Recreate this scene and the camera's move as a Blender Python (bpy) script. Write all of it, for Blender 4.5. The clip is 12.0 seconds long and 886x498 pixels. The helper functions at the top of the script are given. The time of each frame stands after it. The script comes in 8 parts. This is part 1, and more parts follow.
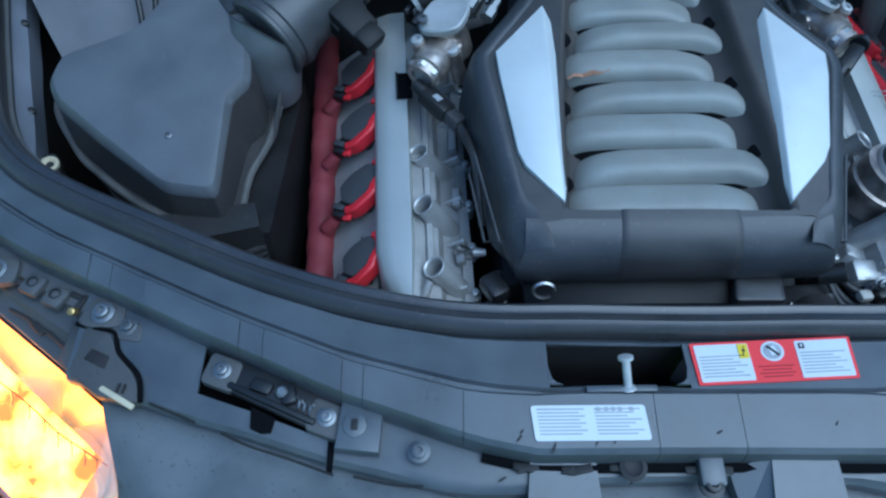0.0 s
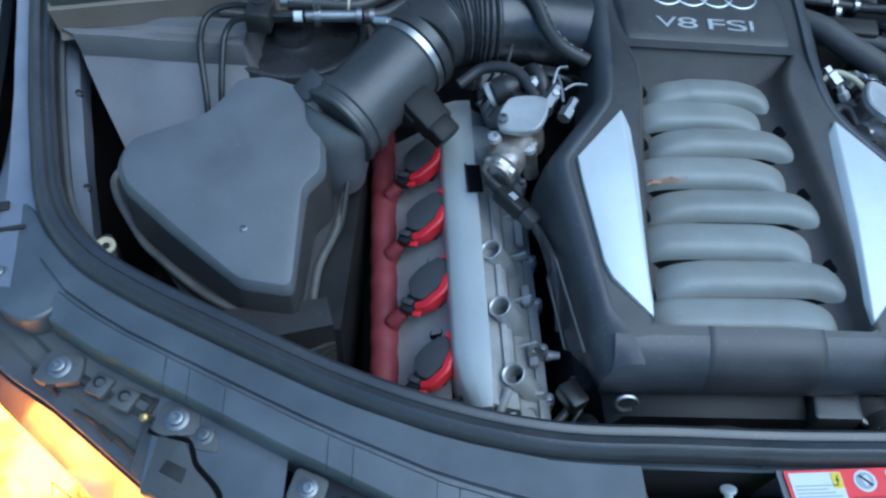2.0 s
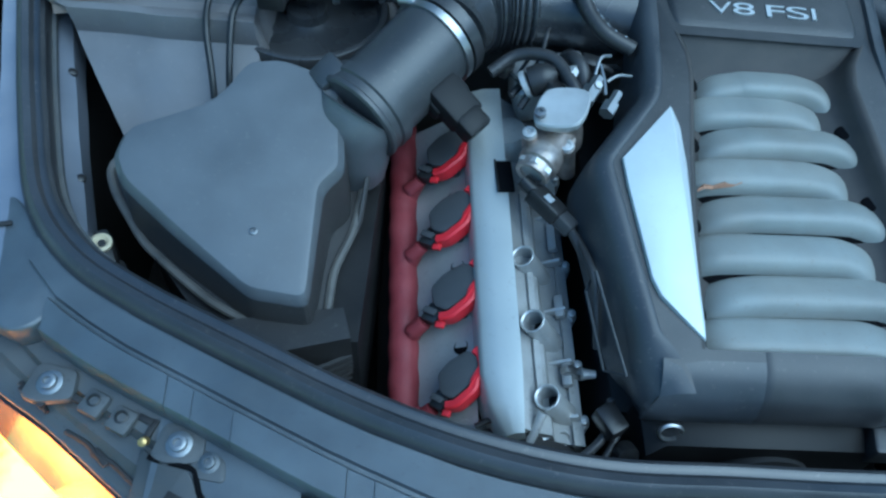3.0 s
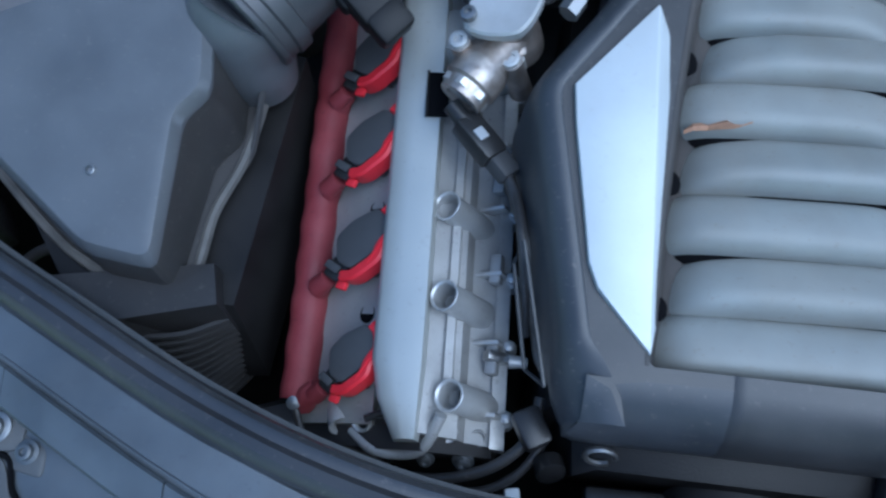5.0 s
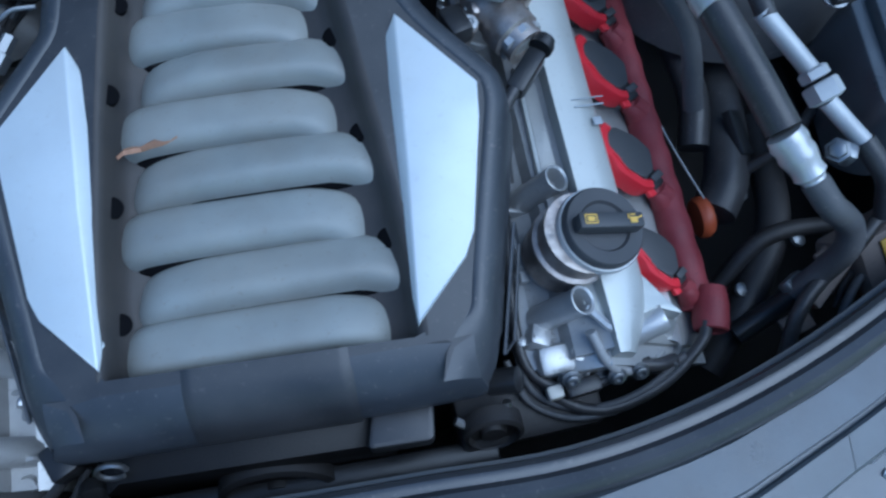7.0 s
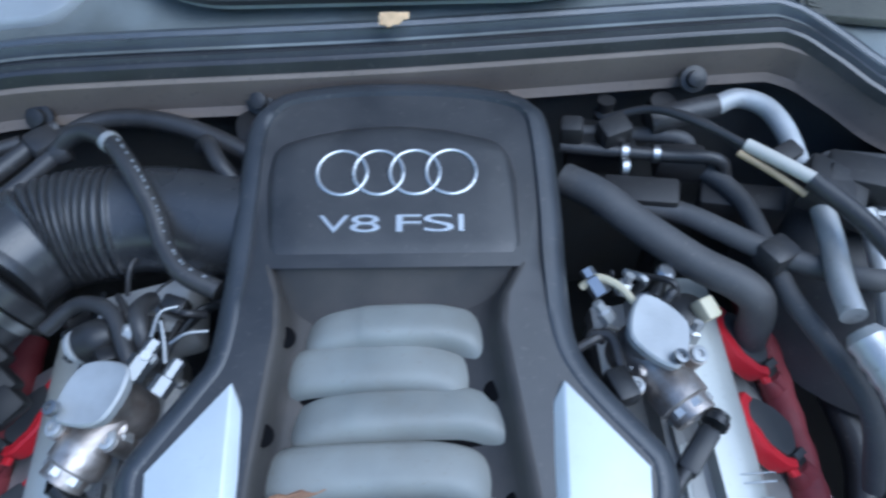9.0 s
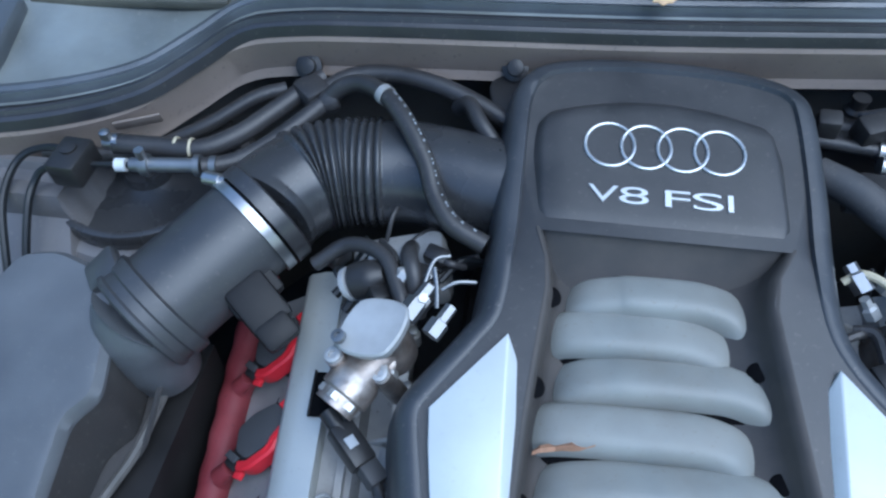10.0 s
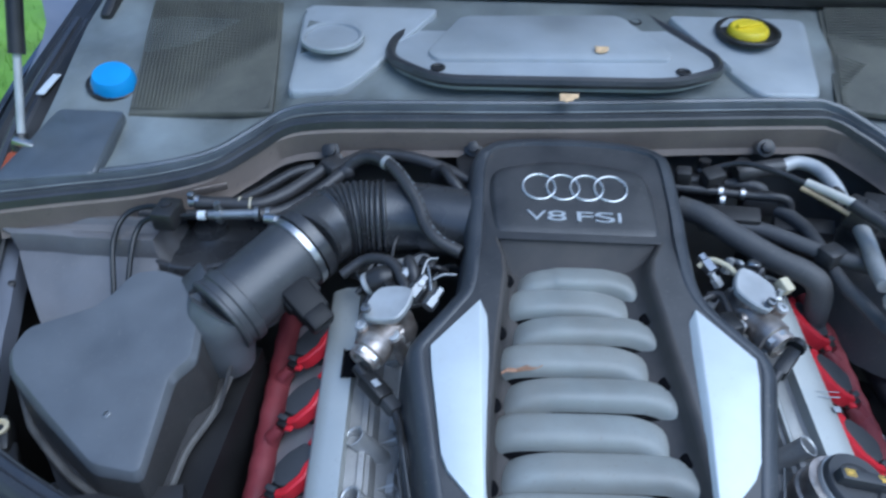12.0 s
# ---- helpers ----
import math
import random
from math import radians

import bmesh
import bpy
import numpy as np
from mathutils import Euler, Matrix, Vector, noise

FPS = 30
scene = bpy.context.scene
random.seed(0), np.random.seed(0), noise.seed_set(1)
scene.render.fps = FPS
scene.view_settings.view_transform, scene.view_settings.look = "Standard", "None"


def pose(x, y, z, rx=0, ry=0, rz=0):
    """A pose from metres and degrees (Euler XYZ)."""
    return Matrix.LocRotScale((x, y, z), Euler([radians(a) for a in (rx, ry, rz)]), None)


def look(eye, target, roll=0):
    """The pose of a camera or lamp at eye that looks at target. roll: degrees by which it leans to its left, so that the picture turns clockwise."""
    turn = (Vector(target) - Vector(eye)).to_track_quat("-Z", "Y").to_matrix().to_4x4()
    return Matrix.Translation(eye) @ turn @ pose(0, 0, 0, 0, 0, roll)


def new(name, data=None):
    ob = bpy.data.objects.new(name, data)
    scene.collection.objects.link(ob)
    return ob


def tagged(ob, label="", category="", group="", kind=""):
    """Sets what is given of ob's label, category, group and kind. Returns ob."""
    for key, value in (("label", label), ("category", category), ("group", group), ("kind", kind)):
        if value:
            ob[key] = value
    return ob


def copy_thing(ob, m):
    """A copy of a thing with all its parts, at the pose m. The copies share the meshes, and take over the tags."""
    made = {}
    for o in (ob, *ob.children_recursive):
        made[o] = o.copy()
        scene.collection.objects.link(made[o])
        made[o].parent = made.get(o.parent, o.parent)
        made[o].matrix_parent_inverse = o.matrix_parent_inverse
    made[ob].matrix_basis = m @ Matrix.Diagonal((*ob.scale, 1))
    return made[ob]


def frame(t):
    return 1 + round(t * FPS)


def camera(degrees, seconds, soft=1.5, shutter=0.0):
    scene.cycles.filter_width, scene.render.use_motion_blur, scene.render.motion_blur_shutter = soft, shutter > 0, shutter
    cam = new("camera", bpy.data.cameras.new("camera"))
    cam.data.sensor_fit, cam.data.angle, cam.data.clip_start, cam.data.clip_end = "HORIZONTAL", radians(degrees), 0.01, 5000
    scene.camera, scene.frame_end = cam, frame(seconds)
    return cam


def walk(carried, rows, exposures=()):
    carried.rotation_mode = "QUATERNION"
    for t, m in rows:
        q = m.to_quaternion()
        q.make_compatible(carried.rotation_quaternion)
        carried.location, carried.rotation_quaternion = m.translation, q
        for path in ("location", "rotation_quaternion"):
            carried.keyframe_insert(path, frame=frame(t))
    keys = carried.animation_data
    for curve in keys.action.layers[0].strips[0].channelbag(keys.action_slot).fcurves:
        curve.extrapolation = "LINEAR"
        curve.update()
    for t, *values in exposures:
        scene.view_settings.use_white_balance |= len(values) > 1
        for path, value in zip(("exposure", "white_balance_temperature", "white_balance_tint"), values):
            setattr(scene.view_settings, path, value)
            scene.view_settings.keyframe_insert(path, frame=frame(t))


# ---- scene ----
cam = camera(65.2, 12.0, soft=2.4, shutter=0.22)
PATH = [
    (0, (-0.2394, 0.0377, 1.336), (-0.2239, 0.9799, -0.0064), 0.9),
    (0.5, (-0.2813, 0.0303, 1.3524), (-0.1927, 0.9922, 0.0272), 5.3),
    (1, (-0.2845, 0.0402, 1.3589), (-0.1656, 1.0357, 0.0617), 6.2),
    (1.5, (-0.3214, 0.0943, 1.3696), (-0.1886, 1.0783, 0.0641), 6.8),
    (2, (-0.3616, 0.1132, 1.3712), (-0.264, 1.0996, 0.065), 6.7),
    (2.5, (-0.3879, 0.1271, 1.3696), (-0.3805, 1.1037, 0.0518), 4.7),
    (3, (-0.3879, 0.1829, 1.3368), (-0.2862, 1.1127, -0.0105), 8.4),
    (3.2, (-0.3764, 0.2173, 1.3179), (-0.2558, 1.0947, -0.063), 9.7),
    (4.8, (-0.2444, 0.3477, 1.2458), (-0.3813, 0.9545, -0.2712), -4.7),
    (5, (-0.2222, 0.3493, 1.2499), (-0.3346, 0.9528, -0.2704), -3.9),
    (5.5, (-0.1492, 0.3551, 1.2695), (-0.1796, 0.9594, -0.2548), -0.9),
    (6, (-0.0525, 0.3362, 1.2769), (-0.0148, 0.9471, -0.245), 1.8),
    (6.5, (0.0418, 0.3255, 1.2827), (0.1025, 0.9373, -0.2384), 0.5),
    (7, (0.0984, 0.3272, 1.2876), (0.2255, 0.9455, -0.2261), 3.2),
    (7.2, (0.1074, 0.337, 1.2958), (0.2681, 0.975, -0.2065), 4.9),
    (8.8, (0.0787, 0.4641, 1.3286), (0.1435, 1.4785, 0.042), -0.5),
    (9, (0.0336, 0.4625, 1.3278), (0.0443, 1.4744, 0.0371), -0.2),
    (9.5, (-0.073, 0.4444, 1.3294), (-0.173, 1.435, 0.0264), -1.0),
    (10, (-0.1304, 0.4272, 1.3302), (-0.2772, 1.4079, 0.024), -1.2),
    (10.5, (-0.1419, 0.4067, 1.336), (-0.2993, 1.3973, 0.0387), -1.1),
    (11, (-0.1476, 0.3239, 1.3507), (-0.287, 1.3432, 0.0732), 0.7),
    (11.5, (-0.1632, 0.1812, 1.3893), (-0.3272, 1.2915, 0.1937), 0.3),
    (12, (-0.1337, 0.1205, 1.4262), (-0.2025, 1.3735, 0.3716), 0.3),
]
# the film camera's own exposure and white balance along the way
LOOKS = [
    (0.0, 0.3, 4650, -4), (0.7, 0.4, 4550, -7), (1.5, 0.5, 4450, -10), (1.7, 0.55, 4500, -9), (1.95, 0.52, 4880, -3), (2.55, 0.52, 4880, -3), (2.8, 0.57, 4560, -12), (3.0, 0.6, 4560, -13), (5.0, 0.52, 4950, 3), (5.5, 0.46, 4950, 3), (6.0, 0.23, 4800, 1), (7.0, 0.28, 4700, 2),
    (9.0, 0.68, 5100, 5), (10.5, 0.75, 5150, 4), (12.0, 0.64, 5150, 5),
]
walk(cam, [(t, look(eye, target, roll)) for t, eye, target, roll in PATH], LOOKS)

# ---- world, sun ----
SUN_EL, SUN_AZ = radians(60), radians(118)
world = bpy.data.worlds.new("world")
scene.world = world
world.use_nodes = True
wn = world.node_tree
sky = wn.nodes.new("ShaderNodeTexSky")
sky.sky_type, sky.sun_disc = "NISHITA", False
sky.sun_elevation, sky.sun_rotation = SUN_EL, SUN_AZ
wn.links.new(sky.outputs[0], wn.nodes["Background"].inputs[0])
wn.nodes["Background"].inputs[1].default_value = 0.15
sun = new("sun", bpy.data.lights.new("sun", "SUN"))
sun.data.energy, sun.data.angle, sun.data.color = 1.5, radians(60), (1.0, 0.98, 0.95)
sun.matrix_world = look((0, 0, 0), (-math.sin(SUN_AZ) * math.cos(SUN_EL), -math.cos(SUN_AZ) * math.cos(SUN_EL), -math.sin(SUN_EL)))


# ---- materials ----
def mat(name, base, rough=0.5, metal=0.0, var=0.25, scale=18.0, bump=0.15, grain=700.0, dust=None, dust_amount=0.0, dust_scale=9.0, coat=0.0, spec=0.5, fleck=0.0, fleck_colour=(0.34, 0.31, 0.27)):
    """A surface with blotches at one scale and grain at another, and a film of dust in patches."""
    m = bpy.data.materials.new(name)
    m.use_nodes = True
    nt = m.node_tree
    n, l = nt.nodes, nt.links
    p = n["Principled BSDF"]
    co = n.new("ShaderNodeTexCoord")
    big = n.new("ShaderNodeTexNoise")
    big.inputs["Scale"].default_value, big.inputs["Detail"].default_value = scale, 6
    fine = n.new("ShaderNodeTexNoise")
    fine.inputs["Scale"].default_value, fine.inputs["Detail"].default_value = grain, 3
    for t in (big, fine):
        l.new(co.outputs["Object"], t.inputs["Vector"])
    ramp = n.new("ShaderNodeMapRange")
    ramp.inputs[1].default_value, ramp.inputs[2].default_value = 0.3, 0.7
    ramp.inputs[3].default_value, ramp.inputs[4].default_value = 1 - var, 1 + var
    l.new(big.outputs["Fac"], ramp.inputs[0])
    mul = n.new("ShaderNodeMix")
    mul.data_type, mul.blend_type = "RGBA", "MULTIPLY"
    mul.inputs["Factor"].default_value = 1
    mul.inputs["A"].default_value = (*base, 1)
    l.new(ramp.outputs[0], mul.inputs["B"])
    colour = mul.outputs["Result"]
    rr = n.new("ShaderNodeMapRange")
    rr.inputs[3].default_value, rr.inputs[4].default_value = max(0.03, rough - 0.1), min(1, rough + 0.12)
    l.new(big.outputs["Fac"], rr.inputs[0])
    rough_out = rr.outputs[0]
    if dust:
        dn = n.new("ShaderNodeTexNoise")
        dn.inputs["Scale"].default_value, dn.inputs["Detail"].default_value, dn.inputs["Roughness"].default_value = dust_scale, 8, 0.65
        l.new(co.outputs["Object"], dn.inputs["Vector"])
        dm = n.new("ShaderNodeMapRange")
        dm.inputs[1].default_value, dm.inputs[2].default_value = 0.35, 0.72
        dm.inputs[3].default_value, dm.inputs[4].default_value = dust_amount * 0.25, dust_amount
        l.new(dn.outputs["Fac"], dm.inputs[0])
        mix = n.new("ShaderNodeMix")
        mix.data_type = "RGBA"
        l.new(dm.outputs[0], mix.inputs["Factor"])
        l.new(colour, mix.inputs["A"])
        mix.inputs["B"].default_value = (*dust, 1)
        colour = mix.outputs["Result"]
        ra = n.new("ShaderNodeMath")
        ra.operation, ra.use_clamp = "MULTIPLY_ADD", True
        l.new(dm.outputs[0], ra.inputs[0])
        ra.inputs[1].default_value = 0.35
        l.new(rough_out, ra.inputs[2])
        rough_out = ra.outputs[0]
    if fleck:
        fn = n.new("ShaderNodeTexNoise")
        fn.inputs["Scale"].default_value, fn.inputs["Detail"].default_value, fn.inputs["Roughness"].default_value = 190, 2, 0.7
        l.new(co.outputs["Object"], fn.inputs["Vector"])
        fm = n.new("ShaderNodeMapRange")
        fm.inputs[1].default_value, fm.inputs[2].default_value, fm.inputs[4].default_value = 0.62, 0.74, fleck
        l.new(fn.outputs["Fac"], fm.inputs[0])
        fx = n.new("ShaderNodeMix")
        fx.data_type = "RGBA"
        l.new(fm.outputs[0], fx.inputs["Factor"])
        l.new(colour, fx.inputs["A"])
        fx.inputs["B"].default_value = (*fleck_colour, 1)
        colour = fx.outputs["Result"]
    l.new(colour, p.inputs["Base Color"])
    l.new(rough_out, p.inputs["Roughness"])
    p.inputs["Metallic"].default_value = metal
    p.inputs["Coat Weight"].default_value = coat
    p.inputs["Coat Roughness"].default_value = 0.05
    p.inputs["Specular IOR Level"].default_value = spec
    if bump:
        bp = n.new("ShaderNodeBump")
        bp.inputs["Strength"].default_value, bp.inputs["Distance"].default_value = bump, 0.0008
        l.new(fine.outputs["Fac"], bp.inputs["Height"])
        l.new(bp.outputs[0], p.inputs["Normal"])
    return m


DUST = (0.23, 0.2, 0.17)
COVER = mat("cover_plastic", (0.021, 0.023, 0.027), 0.4, dust=DUST, dust_amount=0.16, bump=0.25, grain=1500, fleck=0.1, spec=0.7)
# cover plastic again, made paler and bluer to paint skylight on the border
COVER_RIM = mat("sky_lit_rim_plastic", (0.034, 0.039, 0.047), 0.4, dust=DUST, dust_amount=0.08, bump=0.2, grain=1500, fleck=0.2, spec=0.7)
PANEL = mat("silver_lacquer", (0.645, 0.685, 0.695), 0.4, 0.2, var=0.06, bump=0.08, dust=(0.5, 0.49, 0.46), dust_amount=0.22, dust_scale=30, fleck=0.18, fleck_colour=(0.4, 0.38, 0.34))
RUNNER = mat("grey_intake_lacquer", (0.262, 0.28, 0.268), 0.4, 0.0, var=0.16, bump=0.12, grain=900, dust=(0.29, 0.245, 0.185), dust_amount=0.36, dust_scale=11, fleck=0.35, fleck_colour=(0.2, 0.17, 0.13))
CAST = mat("cast_aluminium", (0.58, 0.58, 0.57), 0.32, 0.45, var=0.16, bump=0.22, grain=420, dust=(0.3, 0.27, 0.22), dust_amount=0.2, dust_scale=25, fleck=0.35, fleck_colour=(0.14, 0.12, 0.1))
CAST_ROUGH = mat("rough_cast_aluminium", (0.43, 0.43, 0.425), 0.5, 0.3, var=0.25, bump=0.35, grain=380, dust=(0.24, 0.215, 0.18), dust_amount=0.3, dust_scale=22, fleck=0.4, fleck_colour=(0.12, 0.105, 0.09))
SATIN = mat("satin_aluminium", (0.56, 0.575, 0.545), 0.4, 0.35, var=0.06, bump=0.12, grain=900, dust=(0.35, 0.32, 0.27), dust_amount=0.18, fleck=0.25, fleck_colour=(0.3, 0.28, 0.25))
SHELF = mat("grey_cast_shelf", (0.43, 0.43, 0.41), 0.45, 0.4, var=0.15, bump=0.35, grain=500, dust=DUST, dust_amount=0.22, dust_scale=20, fleck=0.35, fleck_colour=(0.12, 0.1, 0.08))
BRIGHT = mat("bright_steel", (0.5, 0.5, 0.5), 0.34, 0.95, var=0.1, bump=0.1, grain=300)
RUSTY = mat("browned_aluminium", (0.5, 0.47, 0.44), 0.34, 0.75, var=0.4, scale=60, bump=0.7, grain=170, dust=(0.3, 0.17, 0.09), dust_amount=0.4, dust_scale=40)
RED = mat("red_plastic", (0.62, 0.022, 0.035), 0.4, var=0.12, bump=0.1, fleck=0.15, fleck_colour=(0.1, 0.02, 0.02))
RED_RAIL = mat("faded_red_plastic", (0.22, 0.02, 0.03), 0.55, var=0.25, scale=30, bump=0.3, grain=300, dust=(0.16, 0.1, 0.09), dust_amount=0.3, dust_scale=30, fleck=0.35, fleck_colour=(0.03, 0.02, 0.02))
BLACK = mat("black_plastic", (0.013, 0.014, 0.016), 0.33, var=0.2, bump=0.2, dust=DUST, dust_amount=0.1)
SENSOR = mat("matt_black_plastic", (0.011, 0.011, 0.012), 0.5, var=0.25, bump=0.3, dust=DUST, dust_amount=0.05, spec=0.3)
GREYCAP = mat("dark_grey_plastic", (0.05, 0.052, 0.056), 0.5, var=0.15, bump=0.25, dust=DUST, dust_amount=0.12)
DUSTY = mat("dusty_black_plastic", (0.018, 0.018, 0.019), 0.5, var=0.25, bump=0.3, dust=(0.15, 0.125, 0.105), dust_amount=0.16, dust_scale=6, fleck=0.08)
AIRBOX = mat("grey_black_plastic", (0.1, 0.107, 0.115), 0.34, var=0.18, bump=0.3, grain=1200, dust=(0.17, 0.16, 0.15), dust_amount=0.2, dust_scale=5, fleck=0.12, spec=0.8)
RUBBER = mat("black_rubber", (0.026, 0.028, 0.033), 0.3, var=0.2, bump=0.15, dust=DUST, dust_amount=0.12, dust_scale=12, spec=0.8, fleck=0.15)
HOSE = mat("hose_rubber", (0.028, 0.029, 0.032), 0.36, var=0.25, bump=0.3, grain=500, dust=DUST, dust_amount=0.14, dust_scale=20, fleck=0.15)
SLAM = mat("slam_plastic", (0.071, 0.083, 0.096), 0.27, var=0.3, bump=0.35, grain=1300, dust=(0.15, 0.15, 0.14), dust_amount=0.25, dust_scale=14, spec=0.9, fleck=0.25, fleck_colour=(0.03, 0.032, 0.035))
MUDDY = mat("mud_flecked_plastic", (0.115, 0.132, 0.145), 0.4, var=0.35, bump=0.35, grain=900, dust=(0.10, 0.085, 0.06), dust_amount=0.35, dust_scale=9, fleck=0.6, fleck_colour=(0.02, 0.018, 0.016), spec=0.8)
SLAM_DIRTY = mat("weathered_plastic", (0.06, 0.07, 0.08), 0.5, var=0.2, bump=0.35, grain=900, dust=(0.2, 0.16, 0.11), dust_amount=0.3, dust_scale=12, fleck=0.5, fleck_colour=(0.03, 0.028, 0.025), spec=0.7)
BULKHEAD = mat("dusty_bulkhead_paint", (0.18, 0.15, 0.13), 0.55, var=0.3, scale=9, bump=0.25, dust=(0.32, 0.255, 0.205), dust_amount=0.55, dust_scale=5, fleck=0.35, fleck_colour=(0.05, 0.045, 0.04))
TOWER = mat("dull_tower_paint", (0.185, 0.185, 0.193), 0.42, 0.1, var=0.3, scale=7, bump=0.2, dust=(0.2, 0.17, 0.145), dust_amount=0.35, dust_scale=6, fleck=0.25)
RAMP = mat("dusty_cover_plastic", (0.026, 0.026, 0.027), 0.5, bump=0.25, grain=1500, dust=(0.18, 0.15, 0.125), dust_amount=0.32, dust_scale=12)
PAINT = mat("dark_car_paint", (0.13, 0.145, 0.165), 0.13, 0.8, var=0.1, bump=0.0, coat=1.0)
INNER = mat("inner_wing_paint", (0.2, 0.22, 0.27), 0.32, 0.2, var=0.12, bump=0.05, dust=DUST, dust_amount=0.22, coat=0.4, fleck=0.2)
WHITE = mat("white_label", (0.72, 0.75, 0.76), 0.5, var=0.05, bump=0.05)
RED_LABEL = mat("red_label", (0.82, 0.045, 0.05), 0.45, var=0.05, bump=0.05)
GREY_INK = mat("grey_ink", (0.4, 0.42, 0.44), 0.6, var=0.05, bump=0)
DARK_INK = mat("dark_red_ink", (0.36, 0.02, 0.03), 0.6, var=0.05, bump=0)
YELLOW = mat("yellow_plastic", (0.8, 0.62, 0.02), 0.4, var=0.08, bump=0.1)
GOLD_INK = mat("yellow_ink", (0.75, 0.48, 0.08), 0.5, var=0.1, bump=0)
BLUE = mat("blue_plastic", (0.05, 0.32, 0.72), 0.42, var=0.08, bump=0.1)
AMBER_PLASTIC = mat("orange_plastic", (0.36, 0.075, 0.025), 0.4, var=0.2, bump=0.1)
TANK = mat("yellowed_translucent_plastic", (0.5, 0.35, 0.12), 0.4, var=0.15, bump=0.1, dust=(0.3, 0.25, 0.16), dust_amount=0.3)
CREAM = mat("cream_plastic", (0.65, 0.58, 0.4), 0.45, var=0.1, bump=0.1)
ALLOY = mat("pale_alloy_pipe", (0.55, 0.56, 0.56), 0.55, 0.4, var=0.2, bump=0.25, grain=400, dust=DUST, dust_amount=0.2, dust_scale=30)
BOLT = mat("zinc_bolt", (0.26, 0.27, 0.28), 0.4, 0.8, var=0.2, bump=0.1)
# strong blotches paint mottled wet reflections into the colour, besides dust and flecks
COWL = mat("cowl_plastic", (0.185, 0.205, 0.208), 0.28, var=0.6, scale=9, bump=0.35, grain=900, dust=(0.22, 0.225, 0.19), dust_amount=0.55, dust_scale=7, fleck=0.45, spec=0.8, fleck_colour=(0.3, 0.3, 0.26))
# base lightened to paint the bright sky reflection on lid and hatches
COWL_LID = mat("sky_pale_lid_plastic", (0.32, 0.345, 0.37), 0.36, var=0.35, scale=6, bump=0.3, dust=(0.45, 0.46, 0.44), dust_amount=0.45, dust_scale=8, fleck=0.35, spec=0.7)
MESHY = mat("grille_mesh_plastic", (0.07, 0.07, 0.06), 0.6, var=0.2, bump=0.8, grain=400, dust=(0.25, 0.24, 0.18), dust_amount=0.4)
DARK = mat("engine_bay_black", (0.016, 0.016, 0.017), 0.6, var=0.3, bump=0.2, dust=(0.08, 0.068, 0.06), dust_amount=0.22, dust_scale=15)
LEAF = mat("dry_leaf", (0.36, 0.2, 0.12), 0.7, var=0.3, scale=80, bump=0.3)
LEAF_PALE = mat("pale_dry_leaf", (0.72, 0.5, 0.28), 0.7, var=0.25, scale=80, bump=0.3)
BRAKE = mat("dark_brake_pipe", (0.02, 0.022, 0.024), 0.4, 0.2, var=0.2, bump=0.05)
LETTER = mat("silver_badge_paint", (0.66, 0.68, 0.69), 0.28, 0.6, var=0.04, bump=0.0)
REFLECTOR = mat("lamp_reflector", (0.8, 0.78, 0.76), 0.18, 0.9, var=0.1, bump=0.0)


def grass_mat():
    m = mat("grass_blades", (0.16, 0.34, 0.04), 0.6, var=0.4, scale=3, bump=0.0, dust=(0.3, 0.38, 0.08), dust_amount=0.4, dust_scale=1.5)
    return m


def glass_mat(name, tint=(1, 1, 1), rough=0.02):
    m = bpy.data.materials.new(name)
    m.use_nodes = True
    p = m.node_tree.nodes["Principled BSDF"]
    p.inputs["Base Color"].default_value = (*tint, 1)
    p.inputs["Transmission Weight"].default_value = 1
    p.inputs["Roughness"].default_value = rough
    p.inputs["IOR"].default_value = 1.45
    return m


def glow_mat(name, colour, strength):
    m = bpy.data.materials.new(name)
    m.use_nodes = True
    p = m.node_tree.nodes["Principled BSDF"]
    p.inputs["Base Color"].default_value = (*colour, 1)
    p.inputs["Emission Color"].default_value = (*colour, 1)
    nt = m.node_tree
    co, no, mr = nt.nodes.new("ShaderNodeTexCoord"), nt.nodes.new("ShaderNodeTexNoise"), nt.nodes.new("ShaderNodeMapRange")
    no.inputs["Scale"].default_value, no.inputs["Detail"].default_value = 26, 4
    mr.inputs[1].default_value, mr.inputs[2].default_value, mr.inputs[3].default_value, mr.inputs[4].default_value = 0.36, 0.62, strength * 0.08, strength * 1.8
    nt.links.new(co.outputs["Object"], no.inputs["Vector"])
    nt.links.new(no.outputs["Fac"], mr.inputs[0])
    nt.links.new(mr.outputs[0], p.inputs["Emission Strength"])
    return m


GRASS = grass_mat()
LENS = glass_mat("headlamp_lens", (0.97, 0.98, 1.0))
AMBER_LENS = glass_mat("amber_lens", (1.0, 0.5, 0.1), 0.15)
SCREEN = glass_mat("windscreen_glass", (0.75, 0.85, 0.85))
FLASHER = glow_mat("lit_indicator", (1.0, 0.27, 0.02), 7.0)
TUBE = mat("satin_black_tube", (0.042, 0.045, 0.05), 0.36, var=0.15, bump=0.2, grain=1200, dust=DUST, dust_amount=0.1, dust_scale=8, spec=0.7, fleck=0.12)
BARK = mat("tree_bark", (0.12, 0.09, 0.065), 0.8, var=0.35, bump=0.6, grain=60)
FOLIAGE = mat("tree_leaves", (0.05, 0.085, 0.025), 0.6, var=0.4, scale=3, bump=0.1)
